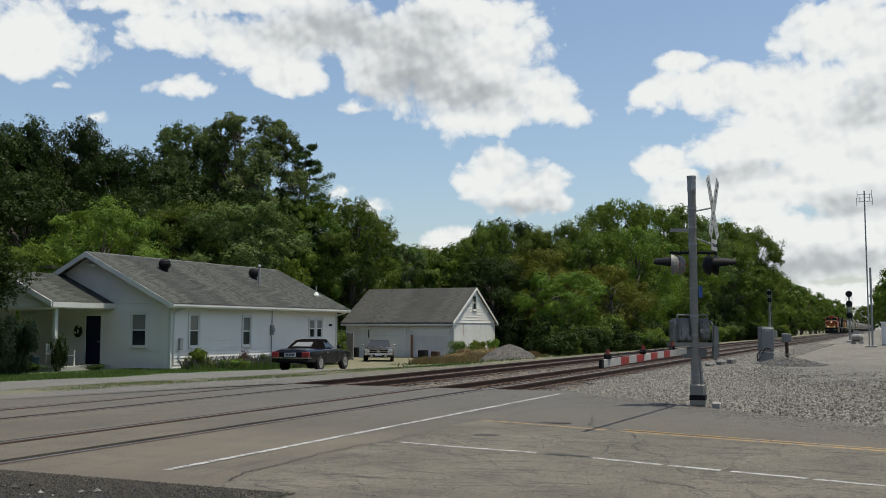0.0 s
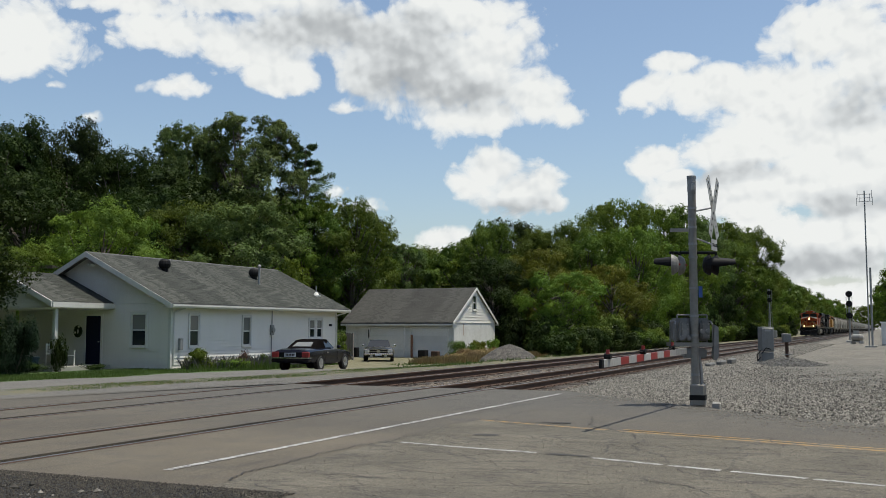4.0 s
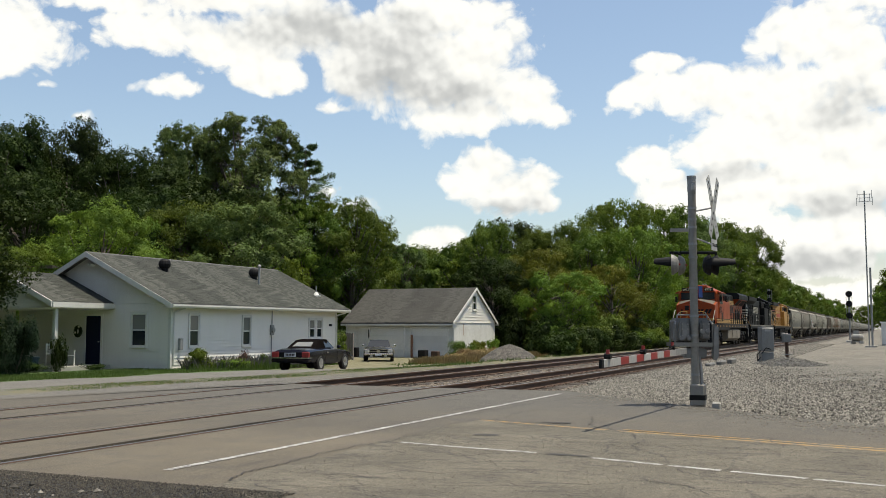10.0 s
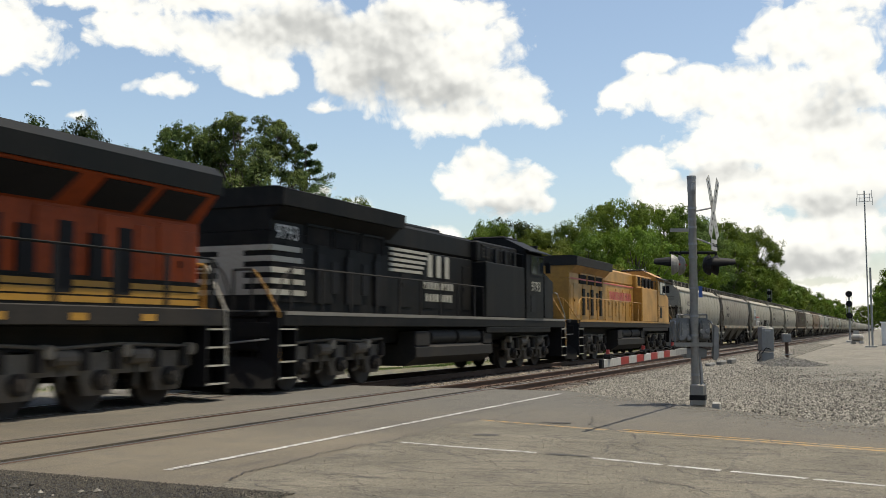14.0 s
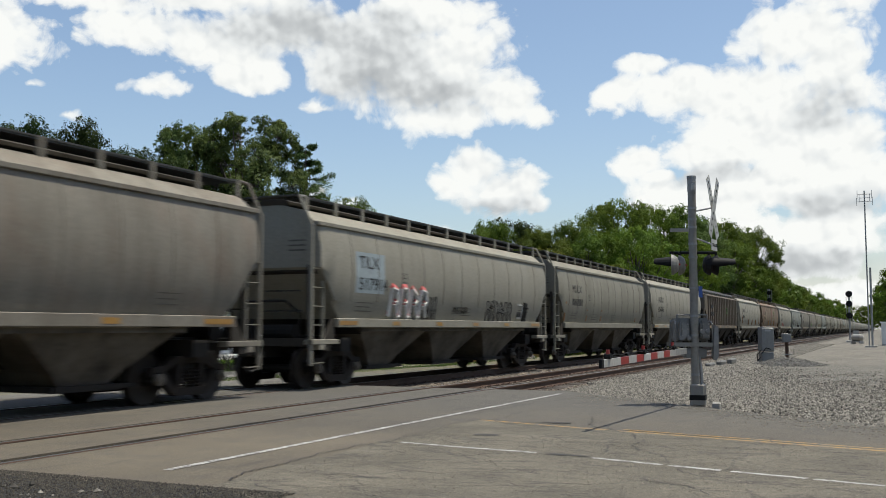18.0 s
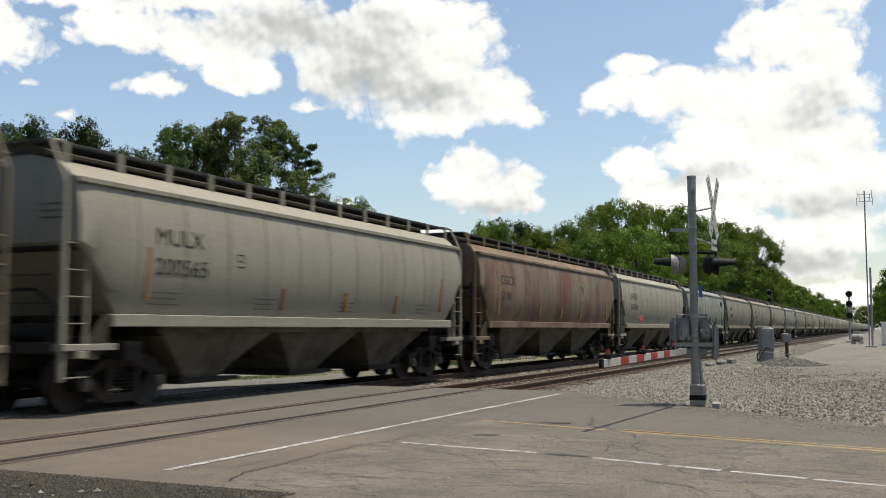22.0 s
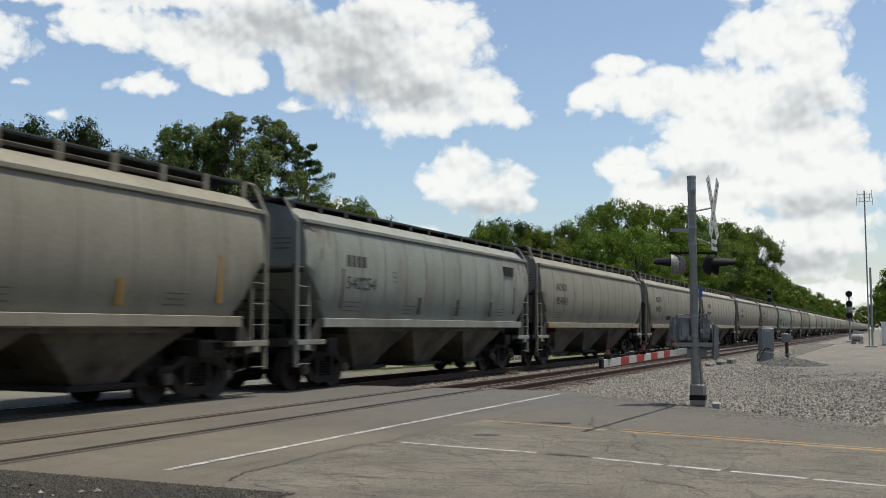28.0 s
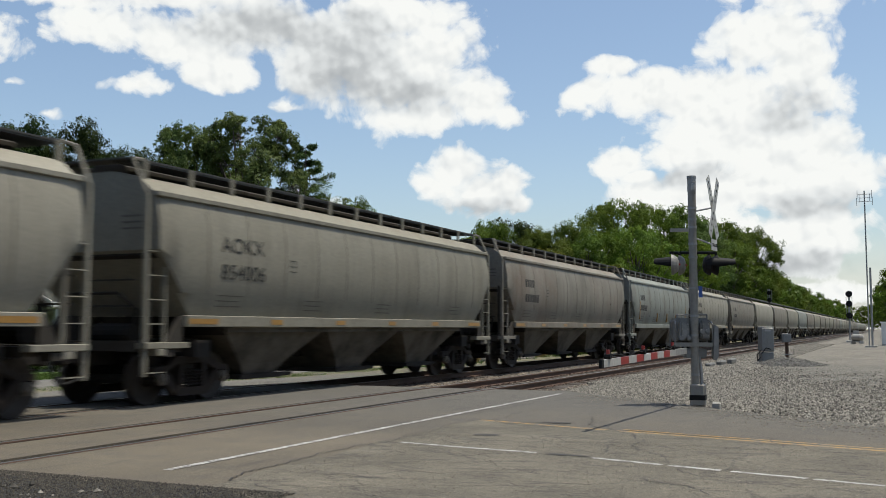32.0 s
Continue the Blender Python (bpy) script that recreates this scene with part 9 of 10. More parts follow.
def wheel_parts(parent, x, y, r, side):
    bm = bmesh.new()
    n = 24
    prof = [(-0.09, r * 0.66), (-0.1, r * 0.9), (-0.07, r), (0.07, r), (0.1, r * 0.9), (0.09, r * 0.66)]
    rings = [[(x + q * math.cos(a), y + o, r + q * math.sin(a)) for o, q in prof] for a in (2 * math.pi * i / n for i in range(n))]
    loft(bm, rings + [rings[0]], close=False, cap=False)
    w = part("wheel", bm, M["tyre"], parent, "black tyre on an alloy rim")
    bm = bmesh.new()
    rod(bm, (x, y - 0.06, r), (x, y + 0.06, r), r * 0.67, 18)
    part("rim", bm, M["dark"], w)
    for k in range(5):
        a = 2 * math.pi * k / 5 + 0.3
        d, e = Vector((math.cos(a), 0, math.sin(a))), Vector((-math.sin(a), 0, math.cos(a)))
        c = Vector((x, y + side * 0.065, r))
        bm = bmesh.new()
        ring = [c - e * 0.05, c + e * 0.05, c + d * r * 0.6 + e * 0.08, c + d * r * 0.6 - e * 0.08]
        loft(bm, [ring, [v + Vector((0, side * 0.02, 0)) for v in ring]])
        part("spoke", bm, M["alloy"], w)
    bm = bmesh.new()
    rr = [[(x + q * math.cos(a), y + side * o, r + q * math.sin(a)) for o, q in ((0.06, r * 0.58), (0.09, r * 0.6), (0.09, r * 0.67), (0.06, r * 0.67))] for a in (2 * math.pi * i / n for i in range(n))]
    loft(bm, rr + [rr[0]], close=True, cap=False)
    part("rim_lip", bm, M["alloy"], w)


def body_loft(sections):
    """Sections along the car: x, half width at the sill, half width at the belt, sill z, belt z, crown z."""
    rings = []
    for x, ws, wb, zs, zb, zc in sections:
        half = [(0, zs), (ws * 0.8, zs), (ws, zs + 0.06), (wb, zs + (zb - zs) * 0.55), (wb * 0.97, zb), (wb * 0.8, zc - 0.02), (wb * 0.4, zc)]
        rings.append([(x, y, z) for y, z in half] + [(x, 0, zc)] + [(x, -y, z) for y, z in half[:0:-1]])
    bm = bmesh.new()
    loft(bm, rings)
    return bm


def roadster():
    """A low dark two-door convertible, seen from behind; local x runs from the tail forward."""
    c = thing("convertible_car", pose(34.6, 22.45, ground_z(36.5, 22.6) + 0.01, 0, 0, 7), "dark navy two-door convertible car with black soft top up", "car")
    S = [(0.0, 0.72, 0.76, 0.42, 0.7, 0.78), (0.1, 0.8, 0.84, 0.34, 0.76, 0.87), (0.7, 0.82, 0.88, 0.28, 0.82, 0.93), (1.5, 0.83, 0.89, 0.24, 0.84, 0.94), (2.6, 0.83, 0.88, 0.22, 0.84, 0.92), (3.3, 0.83, 0.88, 0.24, 0.8, 0.88), (4.2, 0.82, 0.86, 0.26, 0.72, 0.8), (4.65, 0.78, 0.8, 0.3, 0.62, 0.7), (4.76, 0.68, 0.72, 0.36, 0.56, 0.62)]
    part("body", body_loft(S), M["navy_car"], c, smooth=True)
    bm = bmesh.new()
    loft(bm, [[(0.95, -0.66, 0.9), (0.95, 0.66, 0.9), (1.0, 0.6, 0.95), (1.0, -0.6, 0.95)], [(1.55, -0.68, 0.9), (1.55, 0.68, 0.9), (1.6, 0.54, 1.25), (1.6, -0.54, 1.25)], [(2.3, -0.68, 0.9), (2.3, 0.68, 0.9), (2.2, 0.56, 1.3), (2.2, -0.56, 1.3)], [(2.62, -0.66, 0.9), (2.62, 0.66, 0.9), (2.46, 0.54, 1.28), (2.46, -0.54, 1.28)]])
    top = part("soft_top", bm, M["soft_top"], c, "black fabric soft top", smooth=True)
    bm = bmesh.new()
    loft(bm, [[(1.08, -0.42, 0.99), (1.08, 0.42, 0.99), (1.46, 0.36, 1.17), (1.46, -0.36, 1.17)], [(1.06, -0.42, 1.005), (1.06, 0.42, 1.005), (1.44, 0.36, 1.185), (1.44, -0.36, 1.185)]])
    part("rear_window", bm, M["glass_blind"], top)
    for s in (-1, 1):
        bm = bmesh.new()
        loft(bm, [[(1.95, s * 0.69, 0.94), (2.75, s * 0.69, 0.94), (2.5, s * 0.56, 1.2), (2.0, s * 0.56, 1.22)], [(1.95, s * 0.7, 0.94), (2.75, s * 0.7, 0.94), (2.5, s * 0.57, 1.2), (2.0, s * 0.57, 1.22)]])
        part("side_window", bm, M["glass"], c)
        boxes("tail_light", M["tail_lens"], c, (-0.03, 0.1, min(s * 0.52, s * 0.85), max(s * 0.52, s * 0.85), 0.56, 0.8), bev=0.03, label="red wrap-round tail light")
        boxes("door_mirror", M["navy_car"], c, (2.75, 2.9, min(s * 0.86, s * 1.02), max(s * 0.86, s * 1.02), 0.92, 1.04), bev=0.03)
        boxes("door_line", M["dark"], c, (1.55, 1.565, min(s * 0.872, s * 0.886), max(s * 0.872, s * 0.886), 0.35, 0.84), (2.9, 2.915, min(s * 0.868, s * 0.882), max(s * 0.868, s * 0.882), 0.35, 0.82))
        boxes("door_handle", M["chrome"], c, (1.7, 1.88, min(s * 0.87, s * 0.9), max(s * 0.87, s * 0.9), 0.72, 0.76))
        for x in (1.12, 3.71):
            bm = bmesh.new()
            rod(bm, (x, s * 0.7, 0.33), (x, s * 0.868, 0.33), 0.37, 22)
            part("wheel_arch", bm, M["dark"], c)
            wheel_parts(c, x, s * 0.8, 0.31, s)
    bm = bmesh.new()
    loft(bm, [[(2.62, -0.62, 0.92), (2.62, 0.62, 0.92), (2.5, 0.52, 1.23), (2.5, -0.52, 1.23)], [(2.98, -0.66, 0.9), (2.98, 0.66, 0.9), (2.56, 0.53, 1.23), (2.56, -0.53, 1.23)]])
    part("windscreen", bm, M["glass"], c)
    boxes("rear_bumper", M["navy_car"], c, (-0.1, 0.3, -0.84, 0.84, 0.36, 0.54), bev=0.05)
    boxes("bumper_strip", M["chrome"], c, (-0.112, 0.3, -0.85, 0.85, 0.53, 0.565), label="chrome bumper strip")
    boxes("front_bumper", M["chrome"], c, (4.6, 4.85, -0.8, 0.8, 0.42, 0.52), bev=0.02)
    boxes("number_plate", M["plate"], c, (-0.035, -0.02, -0.26, 0.26, 0.6, 0.76))
    boxes("plate_bars", M["dark"], c, *[(-0.04, -0.036, -0.2 + 0.07 * k, -0.15 + 0.07 * k, 0.64, 0.72) for k in range(6)])


def old_coupe():
    """A grey two-door roadster with a chrome grille, nose to the road."""
    c = thing("grey_roadster", pose(55.6, 29.4, ground_z(55, 28) + 0.01, 0, 0, 207), "silver-grey two-door car with chrome grille, parked before the garage", "car")
    S = [(0.0, 0.72, 0.78, 0.36, 0.62, 0.72), (0.15, 0.8, 0.86, 0.3, 0.72, 0.82), (1.2, 0.82, 0.89, 0.26, 0.8, 0.9), (2.5, 0.82, 0.89, 0.25, 0.82, 0.9), (3.4, 0.82, 0.88, 0.26, 0.8, 0.88), (4.15, 0.8, 0.86, 0.28, 0.76, 0.82), (4.3, 0.76, 0.82, 0.32, 0.7, 0.78)]
    part("body", body_loft(S), M["grey_car"], c, smooth=True)
    bm = bmesh.new()
    loft(bm, [[(1.1, -0.66, 0.88), (1.1, 0.66, 0.88), (1.15, 0.6, 0.92), (1.15, -0.6, 0.92)], [(1.5, -0.66, 0.88), (1.5, 0.66, 0.88), (1.6, 0.54, 1.27), (1.6, -0.54, 1.27)], [(2.5, -0.66, 0.88), (2.5, 0.66, 0.88), (2.35, 0.56, 1.28), (2.35, -0.56, 1.28)]])
    part("hard_top", bm, M["soft_top"], c)
    bm = bmesh.new()
    loft(bm, [[(2.5, -0.66, 0.88), (2.5, 0.66, 0.88), (2.36, 0.56, 1.26), (2.36, -0.56, 1.26)], [(2.86, -0.7, 0.88), (2.86, 0.7, 0.88), (2.44, 0.57, 1.25), (2.44, -0.57, 1.25)]])
    part("windscreen", bm, M["glass"], c, "glinting windscreen")
    gr = boxes("grille", M["dark"], c, (4.26, 4.33, -0.5, 0.5, 0.5, 0.72), bev=0.01)
    boxes("grille_bar", M["chrome"], gr, (4.33, 4.345, -0.5, 0.5, 0.6, 0.63), (4.33, 4.345, -0.52, 0.52, 0.71, 0.74))
    bm = bmesh.new()
    rod(bm, (4.33, 0, 0.62), (4.36, 0, 0.62), 0.1, 16)
    part("grille_emblem", bm, M["chrome"], gr)
    for s in (-1, 1):
        boxes("headlight", M["lamp_lens"], c, (4.22, 4.32, min(s * 0.54, s * 0.82), max(s * 0.54, s * 0.82), 0.54, 0.72), bev=0.02)
        boxes("door_mirror", M["chrome"], c, (2.7, 2.8, min(s * 0.88, s * 1.02), max(s * 0.88, s * 1.02), 0.88, 1.0), bev=0.03)
        for x in (0.95, 3.41):
            bm = bmesh.new()
            rod(bm, (x, s * 0.72, 0.32), (x, s * 0.892, 0.32), 0.36, 22)
            part("wheel_arch", bm, M["dark"], c)
            wheel_parts(c, x, s * 0.8, 0.31, s)
    boxes("front_bumper", M["chrome"], c, (4.2, 4.46, -0.84, 0.84, 0.4, 0.49), bev=0.03, label="chrome front bumper")
    boxes("number_plate", M["plate"], c, (4.46, 4.47, -0.2, 0.2, 0.36, 0.46))
    boxes("fog_lamp", M["lamp_lens"], c, (4.35, 4.42, -0.5, -0.34, 0.3, 0.39), (4.35, 4.42, 0.34, 0.5, 0.3, 0.39), bev=0.02)


roadster()
old_coupe()


# ---- railway furniture beside the tracks ----
def lineside():
    g = ground_z(45, 4.8)
    c = thing("signal_cabinet", pose(45.0, 4.8, g, 0, 0, 24), "grey steel equipment cabinet on a post beside the tracks", "cabinet")
    boxes("body", M["cabinet_grey"], c, (-0.25, 0.25, -0.28, 0.28, 0.55, 1.62), bev=0.02)
    boxes("door", M["cabinet_grey"], c, (-0.27, -0.252, -0.25, 0.25, 0.6, 1.55), bev=0.006)
    boxes("label_plate", M["white_band"], c, (-0.275, -0.271, -0.12, 0.12, 1.42, 1.5))
    boxes("lower_box", M["cabinet_grey"], c, (-0.26, 0.2, -0.25, 0.28, 0.0, 0.53), bev=0.02)
    bm = bmesh.new()
    pipe(bm, [(-0.28, 0.32, 0.6), (-0.3, 0.5, 0.4), (-0.28, 0.46, 0.15), (-0.25, 0.34, 0.3)], 0.025)
    pipe(bm, [(-0.27, -0.1, 0.65), (-0.3, 0.1, 0.72), (-0.3, 0.3, 0.45)], 0.02)
    part("cable", bm, M["black"], c)
    c = thing("post_box", pose(45.6, 4.0, g, 0, 0, 20), "small grey junction box on a rusty post", "junction box")
    boxes("box", M["cabinet_grey"], c, (-0.12, 0.14, -0.18, 0.18, 0.95, 1.32), bev=0.015)
    boxes("post", M["rail"], c, (-0.05, 0.05, -0.06, 0.06, -0.1, 0.95))
    boxes("arm", M["grey_metal"], c, (-0.06, 0.0, -0.22, 0.2, 0.4, 0.44))
    for k in range(3):
        x = 40.4 + 1.45 * k
        tagged(boxes("cable_trunk_block", M["trunk_grey"], None, (x, x + 1.35, 6.45 - 0.22 * k, 6.67 - 0.22 * k, g - 0.05, g + 0.15 + 0.05 * k), bev=0.04), "low grey cable trunking block beside the track", "block", "trunking blocks")
    bm = bmesh.new()
    n, rings = 26, []
    for k in range(6):
        f = k / 5
        rings.append([(44.6 + 2.7 * (1 - f) ** 0.8 * math.cos(a) * (1 + 0.15 * noise.noise((math.cos(a) * 2, math.sin(a) * 2, k))), 3.9 + 1.7 * (1 - f) ** 0.8 * math.sin(a), g - 0.12 + 0.42 * f ** 0.7) for a in (2 * math.pi * i / n for i in range(n))])
    loft(bm, rings)
    tagged(part("dark_gravel_mound", bm, M["dark_gravel"], smooth=True), "low mound of darker crushed stone round the cabinet", "gravel mound")
    # three-headed block signal
    for name, x, y, h, heads in (("block_signal", 119.0, 3.7, 5.6, (5.4, 4.3, 3.0)), ("block_signal", 168.0, 17.2, 8.0, (7.4, 6.2))):
        s = thing(name, pose(x, y, ground_z(x, y), 0, 0, 0), "tall railway block signal with round black heads", "railway signal", "block signals")
        bm = bmesh.new()
        rod(bm, (0, 0, -0.2), (0, 0, h), 0.11, 10)
        part("mast", bm, M["grey_metal"], s)
        for z in heads:
            bm = bmesh.new()
            rod(bm, (-0.22, 0, z), (-0.16, 0, z), 0.35, 20)
            rod(bm, (-0.16, 0, z), (0.1, 0, z), 0.24, 12)
            hd = part("signal_head", bm, M["black"], s)
            bm = bmesh.new()
            rod(bm, (-0.6, 0, z + 0.02), (-0.2, 0, z + 0.02), 0.16, 12)
            part("visor", bm, M["black"], hd)
        bm = bmesh.new()
        for yy in (-0.3, 0.3):
            pipe(bm, [(0.25, yy, 2.0), (0.25, yy, h + 0.1)], 0.025, 5)
        for k in range(int((h - 2) / 0.4)):
            pipe(bm, [(0.25, -0.3, 2.2 + 0.4 * k), (0.25, 0.3, 2.2 + 0.4 * k)], 0.015, 5)
        part("ladder", bm, M["grey_metal"], s)
        boxes("base", M["concrete"], s, (-0.4, 0.4, -0.4, 0.4, -0.2, 0.25), bev=0.03)
        boxes("relay_case", M["grey_metal"], s, (1.0, 1.6, -0.9, -0.3, 0.0, 1.3), bev=0.02)
    t = thing("propane_tank", pose(108.5, 2.7, ground_z(108, 2.7), 0, 0, 60), "silver horizontal propane tank on two legs", "tank")
    bm = bmesh.new()
    loft(bm, [[(x, r * math.cos(a), 0.62 + r * math.sin(a)) for a in (2 * math.pi * i / 16 for i in range(16))] for x, r in ((-0.62, 0.06), (-0.56, 0.24), (-0.42, 0.36), (0.42, 0.36), (0.56, 0.24), (0.62, 0.06))])
    part("vessel", bm, M["alu_mast"], t, smooth=True)
    for x in (-0.42, 0.42):
        boxes("leg", M["grey_metal"], t, (x - 0.05, x + 0.05, -0.35, 0.35, -0.1, 0.32))
    a = thing("radio_mast", pose(88.0, 1.05, ground_z(88, 1)), "slim grey radio mast with small antennas", "antenna")
    bm = bmesh.new()
    rod(bm, (0, 0, 0), (0, 0, 6.5), 0.085, 10)
    part("lower_pole", bm, M["grey_metal"], a)
    bm = bmesh.new()
    rod(bm, (0.1, 0.25, 0), (0.1, 0.25, 12.9), 0.055, 8)
    part("upper_pole", bm, M["grey_metal"], a)
    for z, w in ((12.6, 0.55), (12.0, 0.6), (12.3, 0.4)):
        bm = bmesh.new()
        pipe(bm, [(0.1, 0.25 - w, z), (0.1, 0.25 + w, z)], 0.022, 5)
        for yy in (-w, w):
            pipe(bm, [(0.1, 0.25 + yy, z - 0.35), (0.1, 0.25 + yy, z + 0.35)], 0.02, 5)
        part("antenna", bm, M["grey_metal"], a)
    boxes("base", M["concrete"], a, (-0.35, 0.45, -0.35, 0.6, -0.1, 0.1))
    b = thing("equipment_bungalow", pose(94.5, -0.6, ground_z(94, 0)), "white metal equipment bungalow beside the lot", "bungalow")
    boxes("body", M["light_box"], b, (-1.0, 1.0, -1.0, 1.0, 0.12, 1.95), bev=0.03)
    boxes("roof", M["light_box"], b, (-1.1, 1.1, -1.1, 1.1, 1.95, 2.05), bev=0.02)
    boxes("door", M["light_box"], b, (-1.02, -1.002, -0.5, 0.3, 0.2, 1.8))
    boxes("skid", M["concrete"], b, (-1.0, 1.0, -1.0, 1.0, -0.1, 0.12))
    bm = bmesh.new()
    rings = []
    for k in range(8):
        f = k / 7
        rings.append([(50.4 + 2.8 * (1 - f) ** 0.75 * math.cos(q) * (1 + 0.2 * noise.noise((math.cos(q) * 2, math.sin(q) * 2, 5))), 18.7 + 1.5 * (1 - f) ** 0.75 * math.sin(q), ground_z(50, 18.7) - 0.1 + 0.95 * f ** 0.85 + 0.03 * noise.noise((q * 9, f * 9, 2))) for q in (2 * math.pi * i / 34 for i in range(34))])
    loft(bm, rings)
    tagged(part("gravel_pile", bm, M["ballast"], smooth=True), "heap of grey crushed stone beside the far track", "gravel pile")


M["dark_gravel"] = gravel_material("dark_crushed_stone", ((0.03, 0.029, 0.027), (0.085, 0.083, 0.077), (0.19, 0.185, 0.17)), 14, 0.0, 0.06)
lineside()

# ---- yard things ----
for dims, mat, name, label, cat in (
        ((59.95, 60.02, 29.2, 29.36, -0.6, 0.95), "rust_wood", "leaning_board", "rusty brown board standing against the garage", "board"),
        ((58.9, 59.5, 27.8, 28.3, -0.55, -0.05), "black", "scrap_crate", "dark crate among weeds by the garage door", "crate"),
        ((59.0, 59.4, 26.9, 27.4, -0.55, -0.12), "rail", "rusty_drum", "low rusty drum by the garage door", "drum"),
        ((58.7, 59.1, 32.8, 33.4, -0.55, 0.1), "black", "rubbish_bin", "dark bin in the weeds beside the garage", "bin")):
    tagged(boxes(name, M[mat], None, dims, bev=0.02), label, cat)
fence = thing("board_fence", pose(0, 0, 0), "weathered grey board fence between house and garage", "fence")
for k in range(16):
    y = 31.0 + 0.17 * k
    boxes("board", M["old_wood"], fence, (55.0, 55.03, y, y + 0.155, -0.6, 1.05 + 0.03 * ((k * 7) % 3)))
for y in (31.0, 33.6):
    boxes("post", M["old_wood"], fence, (55.03, 55.12, y, y + 0.1, -0.7, 1.1))
pot = thing("flower_pot", pose(30.55, 32.4, -0.2), "blue glazed pot on the porch floor", "pot")
bm = bmesh.new()
loft(bm, [[(r * math.cos(a), r * math.sin(a), z) for a in (2 * math.pi * i / 16 for i in range(16))] for r, z in ((0.13, 0), (0.2, 0.25), (0.24, 0.36), (0.24, 0.4), (0.2, 0.4))])
part("vessel", bm, M["blue_pot"], pot)
tub = thing("planter_tub", pose(30.5, 33.6, -0.2), "terracotta planter tub on the porch", "planter")
boxes("tub", M["terracotta"], tub, (-0.35, 0.35, -0.45, 0.45, 0, 0.32), bev=0.03)
wr = thing("wreath", pose(33.36, 32.75, 1.25), "dark wreath with cream flowers on the porch wall", "wreath")
bm = bmesh.new()
for k in range(14):
    a = 2 * math.pi * k / 14
    rod(bm, (0, 0.12 * math.cos(a), 0.16 * math.sin(a)), (-0.08, 0.22 * math.cos(a + 0.3), 0.26 * math.sin(a + 0.3)), 0.09, 6, 0.03)
part("ring", bm, M["leaf_dark"], wr)
for y, z in ((-0.1, 0.2), (0.1, -0.05)):
    bm = bmesh.new()
    bmesh.ops.create_icosphere(bm, subdivisions=1, radius=0.05, matrix=Matrix.Translation((-0.1, y, z)))
    part("flower", bm, M["flower"], wr)

TREE_KINDS.update({"shrub_maroon": shrub_mesh(15, M["maroon_leaf"], 2200, 0.05, 14), "shrub_mauve": shrub_mesh(16, M["mauve"], 3000, 0.035, 18), "bed_a": shrub_mesh(31, M["leaf_mid"], 4200, 0.04, 22), "bed_b": shrub_mesh(32, M["leaf_light"], 3000, 0.05, 18), "bed_c": shrub_mesh(33, M["leaf_dark"], 3400, 0.045, 18), "evergreen": shrub_mesh(17, M["needle_dark"], 26000, 0.026, 30, 0.9),
                   "weed_dry": shrub_mesh(18, M["dry_weed"], 1600, 0.045)})
BEDS = [("bed_a", 34.5, 27.0, 1.0, 1.9, "green flowering shrub against the house wall"), ("bed_b", 36.3, 26.9, 0.5, 1.7, "low bright green lily clump by the house"), ("bed_b", 37.3, 26.8, 0.45, 1.3, "low bright green lily clump by the house"),
        ("shrub_maroon", 37.9, 27.1, 0.95, 1.1, "maroon-leaved shrub against the house wall"), ("bed_a", 39.4, 27.1, 0.8, 0.9, "dark green shrub against the house wall"), ("bed_c", 40.3, 27.1, 0.7, 1.2, "dark green shrub against the house wall"),
        ("shrub_mauve", 41.6, 26.9, 1.15, 1.6, "greyish mauve flowering shrub by the house"), ("bed_b", 42.8, 26.8, 0.9, 1.2, "green shrub by the house"), ("bed_b", 49.6, 28.9, 2.0, 1.8, "bright green bush at the house corner"),
        ("bed_a", 58.6, 25.2, 1.25, 2.3, "green bush at the garage corner"), ("shrub_dry", 59.6, 24.2, 1.35, 1.9, "yellowing bush at the garage corner"), ("bed_b", 64.2, 25.0, 1.35, 1.4, "light green sapling clump by the garage"),
        ("bed_c", 30.3, 30.8, 1.6, 0.9, "loose leafy plant at the porch post"), ("bed_c", 31.9, 30.4, 0.3, 1.2, "low plants along the porch"), ("bed_c", 29.4, 31.6, 0.5, 1.8, "low plants before the porch")]
for kind, x, y, hgt, wid, label in BEDS:
    plant_shrub(kind, x, y, hgt, wid, 40 * x, label)
plant_shrub("evergreen", 26.8, 29.6, 2.4, 2.3, 20, "large dark evergreen bush before the porch", "evergreen_bush")
plant_tree("oak_dark", 24.0, 29.9, 7.8, 1.05, 80, "dark leafy tree overhanging the porch roof", group="trees in the back yard")
# out-of-view trees added to cut the sky light reaching the porch
for x, y, hgt in ((20.5, 33.5, 9.5), (18.5, 28.0, 8.5), (23.0, 37.5, 9.0)):
    plant_tree("oak_dark", x, y, hgt, 1.1, 17 * x, "unseen dark leafy tree added to shade the porch", group="trees in the back yard")
for k in range(20):
    x = 48.0 + 0.56 * k + rnd.uniform(-0.5, 0.5)
    plant_shrub("weed_dry", x, 20.6 + 0.15 * k + rnd.uniform(-1.2, 1.2), rnd.uniform(0.45, 0.85), rnd.uniform(0.9, 1.8), rnd.uniform(0, 360), "clump of dry reddish-brown weeds", "weed_clump", "weeds", "dry weeds")


def on_ground(x0, x1, y0, y1, dz=0.0):
    def place(r):
        x, y = r.uniform(x0, x1), r.uniform(y0, y1)
        return x, y, ground_z(x, y) + dz
    return place


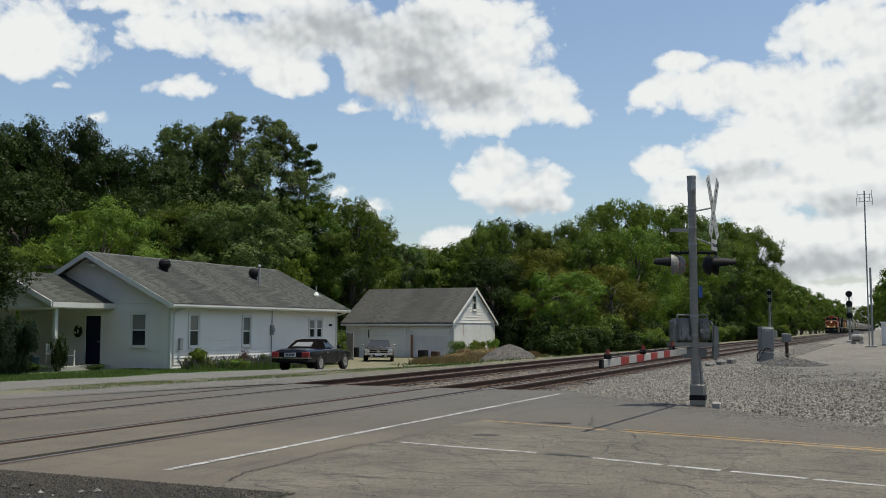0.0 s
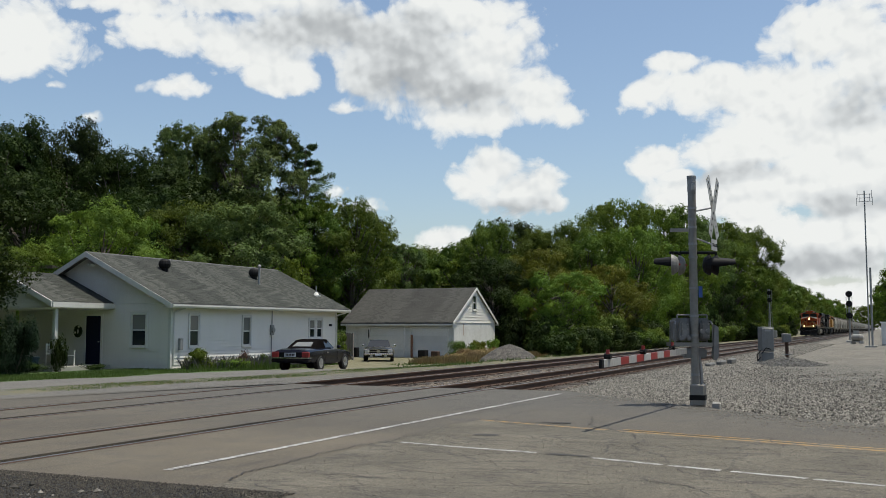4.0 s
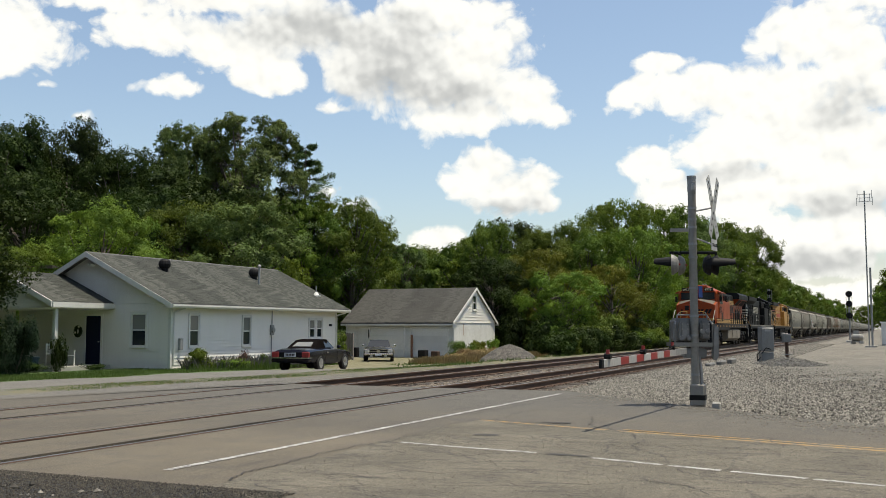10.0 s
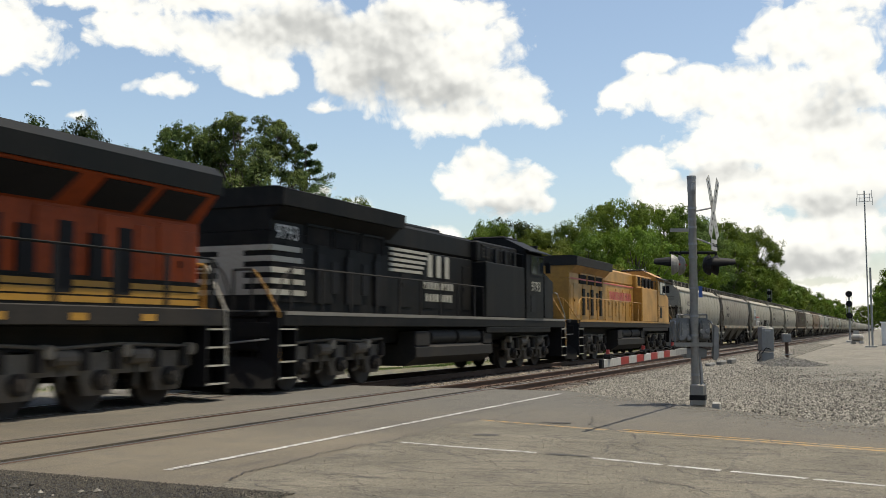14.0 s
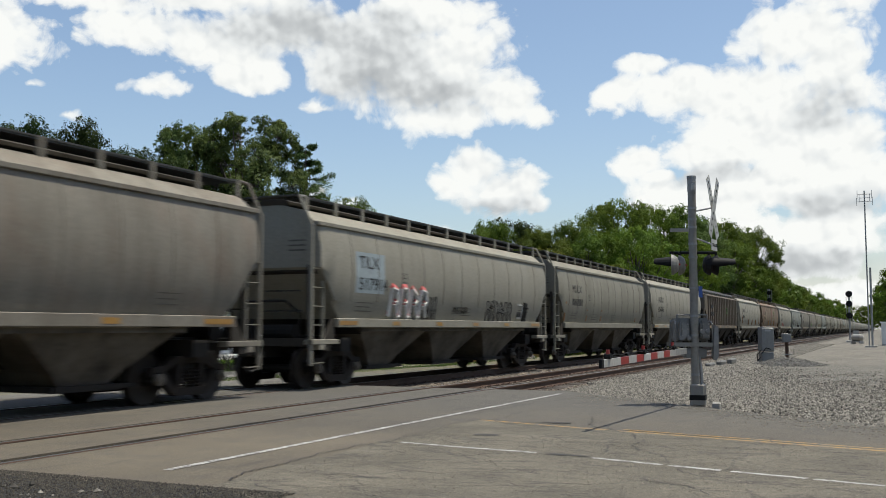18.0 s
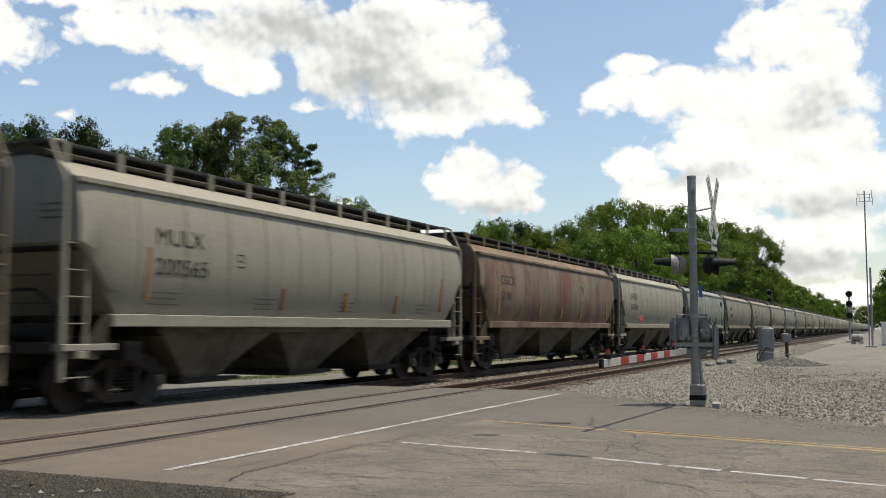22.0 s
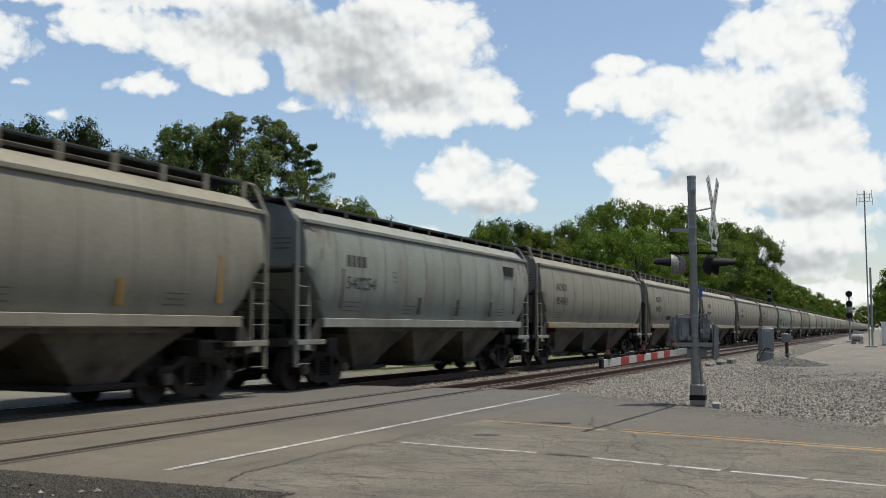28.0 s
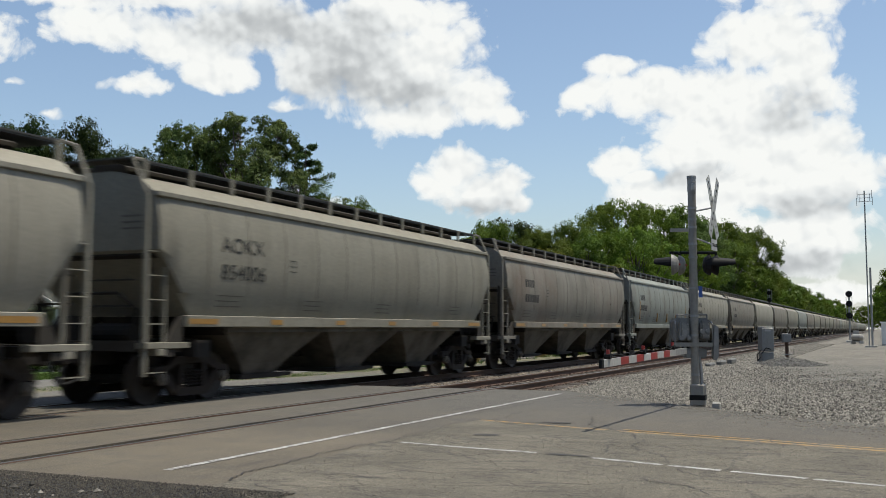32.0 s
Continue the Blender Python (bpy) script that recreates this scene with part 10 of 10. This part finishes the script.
blades("lawn_grass", 5200, on_ground(20, 37, 24.9, 29.5), 0.1, 0.012, M["grass_blade"], "mown green lawn before the house", 41)
blades("verge_grass", 5000, on_ground(17.2, 44, 17.3, 19.4), 0.045, 0.006, M["grass_blade"], "patchy green verge between road and drive", 42)
blades("verge_straw", 450, on_ground(19, 46, 17.0, 19.8), 0.04, 0.006, M["dry_weed"], "dry straw-coloured verge grass", 43)
blades("rough_grass", 500, on_ground(46, 60, 21.5, 24.0), 0.13, 0.014, M["grass_blade"], "rough green grass before the garage", 44)
blades("rough_straw", 7500, on_ground(47.5, 60, 19.6, 23.4), 0.36, 0.01, M["dry_weed"], "dry reddish weeds before the garage", 45)
blades("bed_stalks", 600, lambda r: (34.0 + 9.5 * r.uniform() ** 1.2, 26.6 + 0.9 * r.uniform(), ground_z(38, 27)), 0.62, 0.013, M["mauve"], "tall flower stalks in the bed along the house", 47, "flowers")
blades("bed_leaves", 1400, lambda r: (33.8 + 12.0 * r.uniform(), 26.4 + 1.1 * r.uniform(), ground_z(38, 27)), 0.4, 0.02, M["grass_blade"], "strap-leaved lilies in the bed along the house", 48, "flowers")
blades("shoulder_weeds", 1500, lambda r: (lambda x: (x, r.uniform(15.3, 17.2), -0.36))(30 + 45 * r.uniform()), 0.15, 0.011, M["dry_weed"], "dry weeds on the far shoulder of the track bed", 49)
blades("shoulder_grass", 500, lambda r: (lambda x: (x, r.uniform(15.6, 17.6), -0.36))(32 + 45 * r.uniform()), 0.15, 0.011, M["grass_blade"], "dark weeds on the far shoulder of the track bed", 50)
blades("trackside_weeds", 500, on_ground(36, 75, 16.4, 18.6), 0.16, 0.012, M["grass_blade"], "weeds along the far track", 46)


def on_lot(r):
    while True:
        y = 7.3 - 8.0 * r.uniform() ** 2.8
        edge = 15.3 + 0.88 * y if y < 6.5 else 21.2
        x = edge + abs(r.normal()) * (9 + 2.2 * max(0, y - 3))
        if x - 2.2 * y < 33 + 6 * r.normal():
            break
    return x, y, max(ground_z(x, y), -0.185) + 0.01


def on_bed(r):
    x = 21.2 + abs(r.normal()) * 16
    y = r.uniform(7.2, 15.2)
    return x, y, -0.2 if 10.4 < y < 11.7 or y < 7.9 or y > 14.3 else -0.205


def on_shoulder(r):
    x, y = 27 + 75 * r.uniform() ** 1.6, r.uniform(4.6, 7.7)
    return x, y, max(ground_z(x, y), -0.24 + 0.05 * ease(5.2, 6.6, y)) + 0.015


def on_mound(r):
    a, q = r.uniform(0, 6.28), math.sqrt(r.uniform())
    return 44.6 + 2.8 * q * math.cos(a), 3.9 + 1.8 * q * math.sin(a), ground_z(45, 4.8) - 0.12 + 0.42 * max(0.0, 1 - q) ** 0.85


stones("shoulder_stones", 26000, on_shoulder, 0.042, M["stone"], "coarse grey ballast on the track shoulder", 57)
M["mound_stone"] = stone_material("dark_mound_stones", (0.025, 0.024, 0.022), (0.17, 0.163, 0.148))
stones("mound_stones", 2600, on_mound, 0.06, M["mound_stone"], "dark crushed stone heaped round the cabinet", 58)
stones("loose_gravel", 60000, on_lot, 0.027, M["stone"], "loose grey gravel on the lot", 51)
stones("track_stones", 16000, on_bed, 0.03, M["stone_brown"], "loose ballast stones between the rails", 52)
M["shoulder_grit"] = stone_material("dark_shoulder_grit", (0.012, 0.011, 0.0095), (0.085, 0.074, 0.058))
stones("edge_grit", 14000, lambda r: (7.02 - 2.6 * r.uniform() ** 1.6, r.uniform(4.5, 7.9), 0.012), 0.0095, M["shoulder_grit"], "dark grit at the road edge", 53)
stones("edge_pebbles", 22, lambda r: (r.uniform(5.7, 6.5), r.uniform(5.9, 7.3), 0.015), 0.028, M["stone"], "pale pebbles in the grit at the road edge", 54)
M["road_grit"] = stone_material("tan_road_grit", (0.075, 0.067, 0.054), (0.27, 0.245, 0.2))
stones("road_grit", 12000, lambda r: (11.9 - 5.6 * r.uniform() ** 1.3, r.uniform(-2.2, 5.4), 0.004), 0.006, M["road_grit"], "loose grit on the rough road edge", 55)
stones("spilled_gravel", 1400, lambda r: (lambda y: (14.9 + 0.9 * y - abs(r.normal()) * 0.7, y, 0.003))(r.uniform(-2, 5.8)), 0.011, M["road_grit"], "gravel spilled on the road edge beside the lot", 56)


build_train()


def motions():
    """The train runs through; the clouds drift."""
    times = [2.0 * i for i in range(17)]
    for ob, x13, turn in TRAIN:
        walk(ob, [(t, pose(x13 - ran(t), FAR_TRACK, 0, 0, 0, turn)) for t in times])
    walk(upper_clouds, [(t, pose(0, 0, 0, 0, 0, 4.0 * t / 32)) for t in (0.0, 16.0, 32.0)])
    walk(lower_clouds, [(t, pose(0, 0, 0, 0, 0, 2.4 * t / 32)) for t in (0.0, 16.0, 32.0)])


motions()
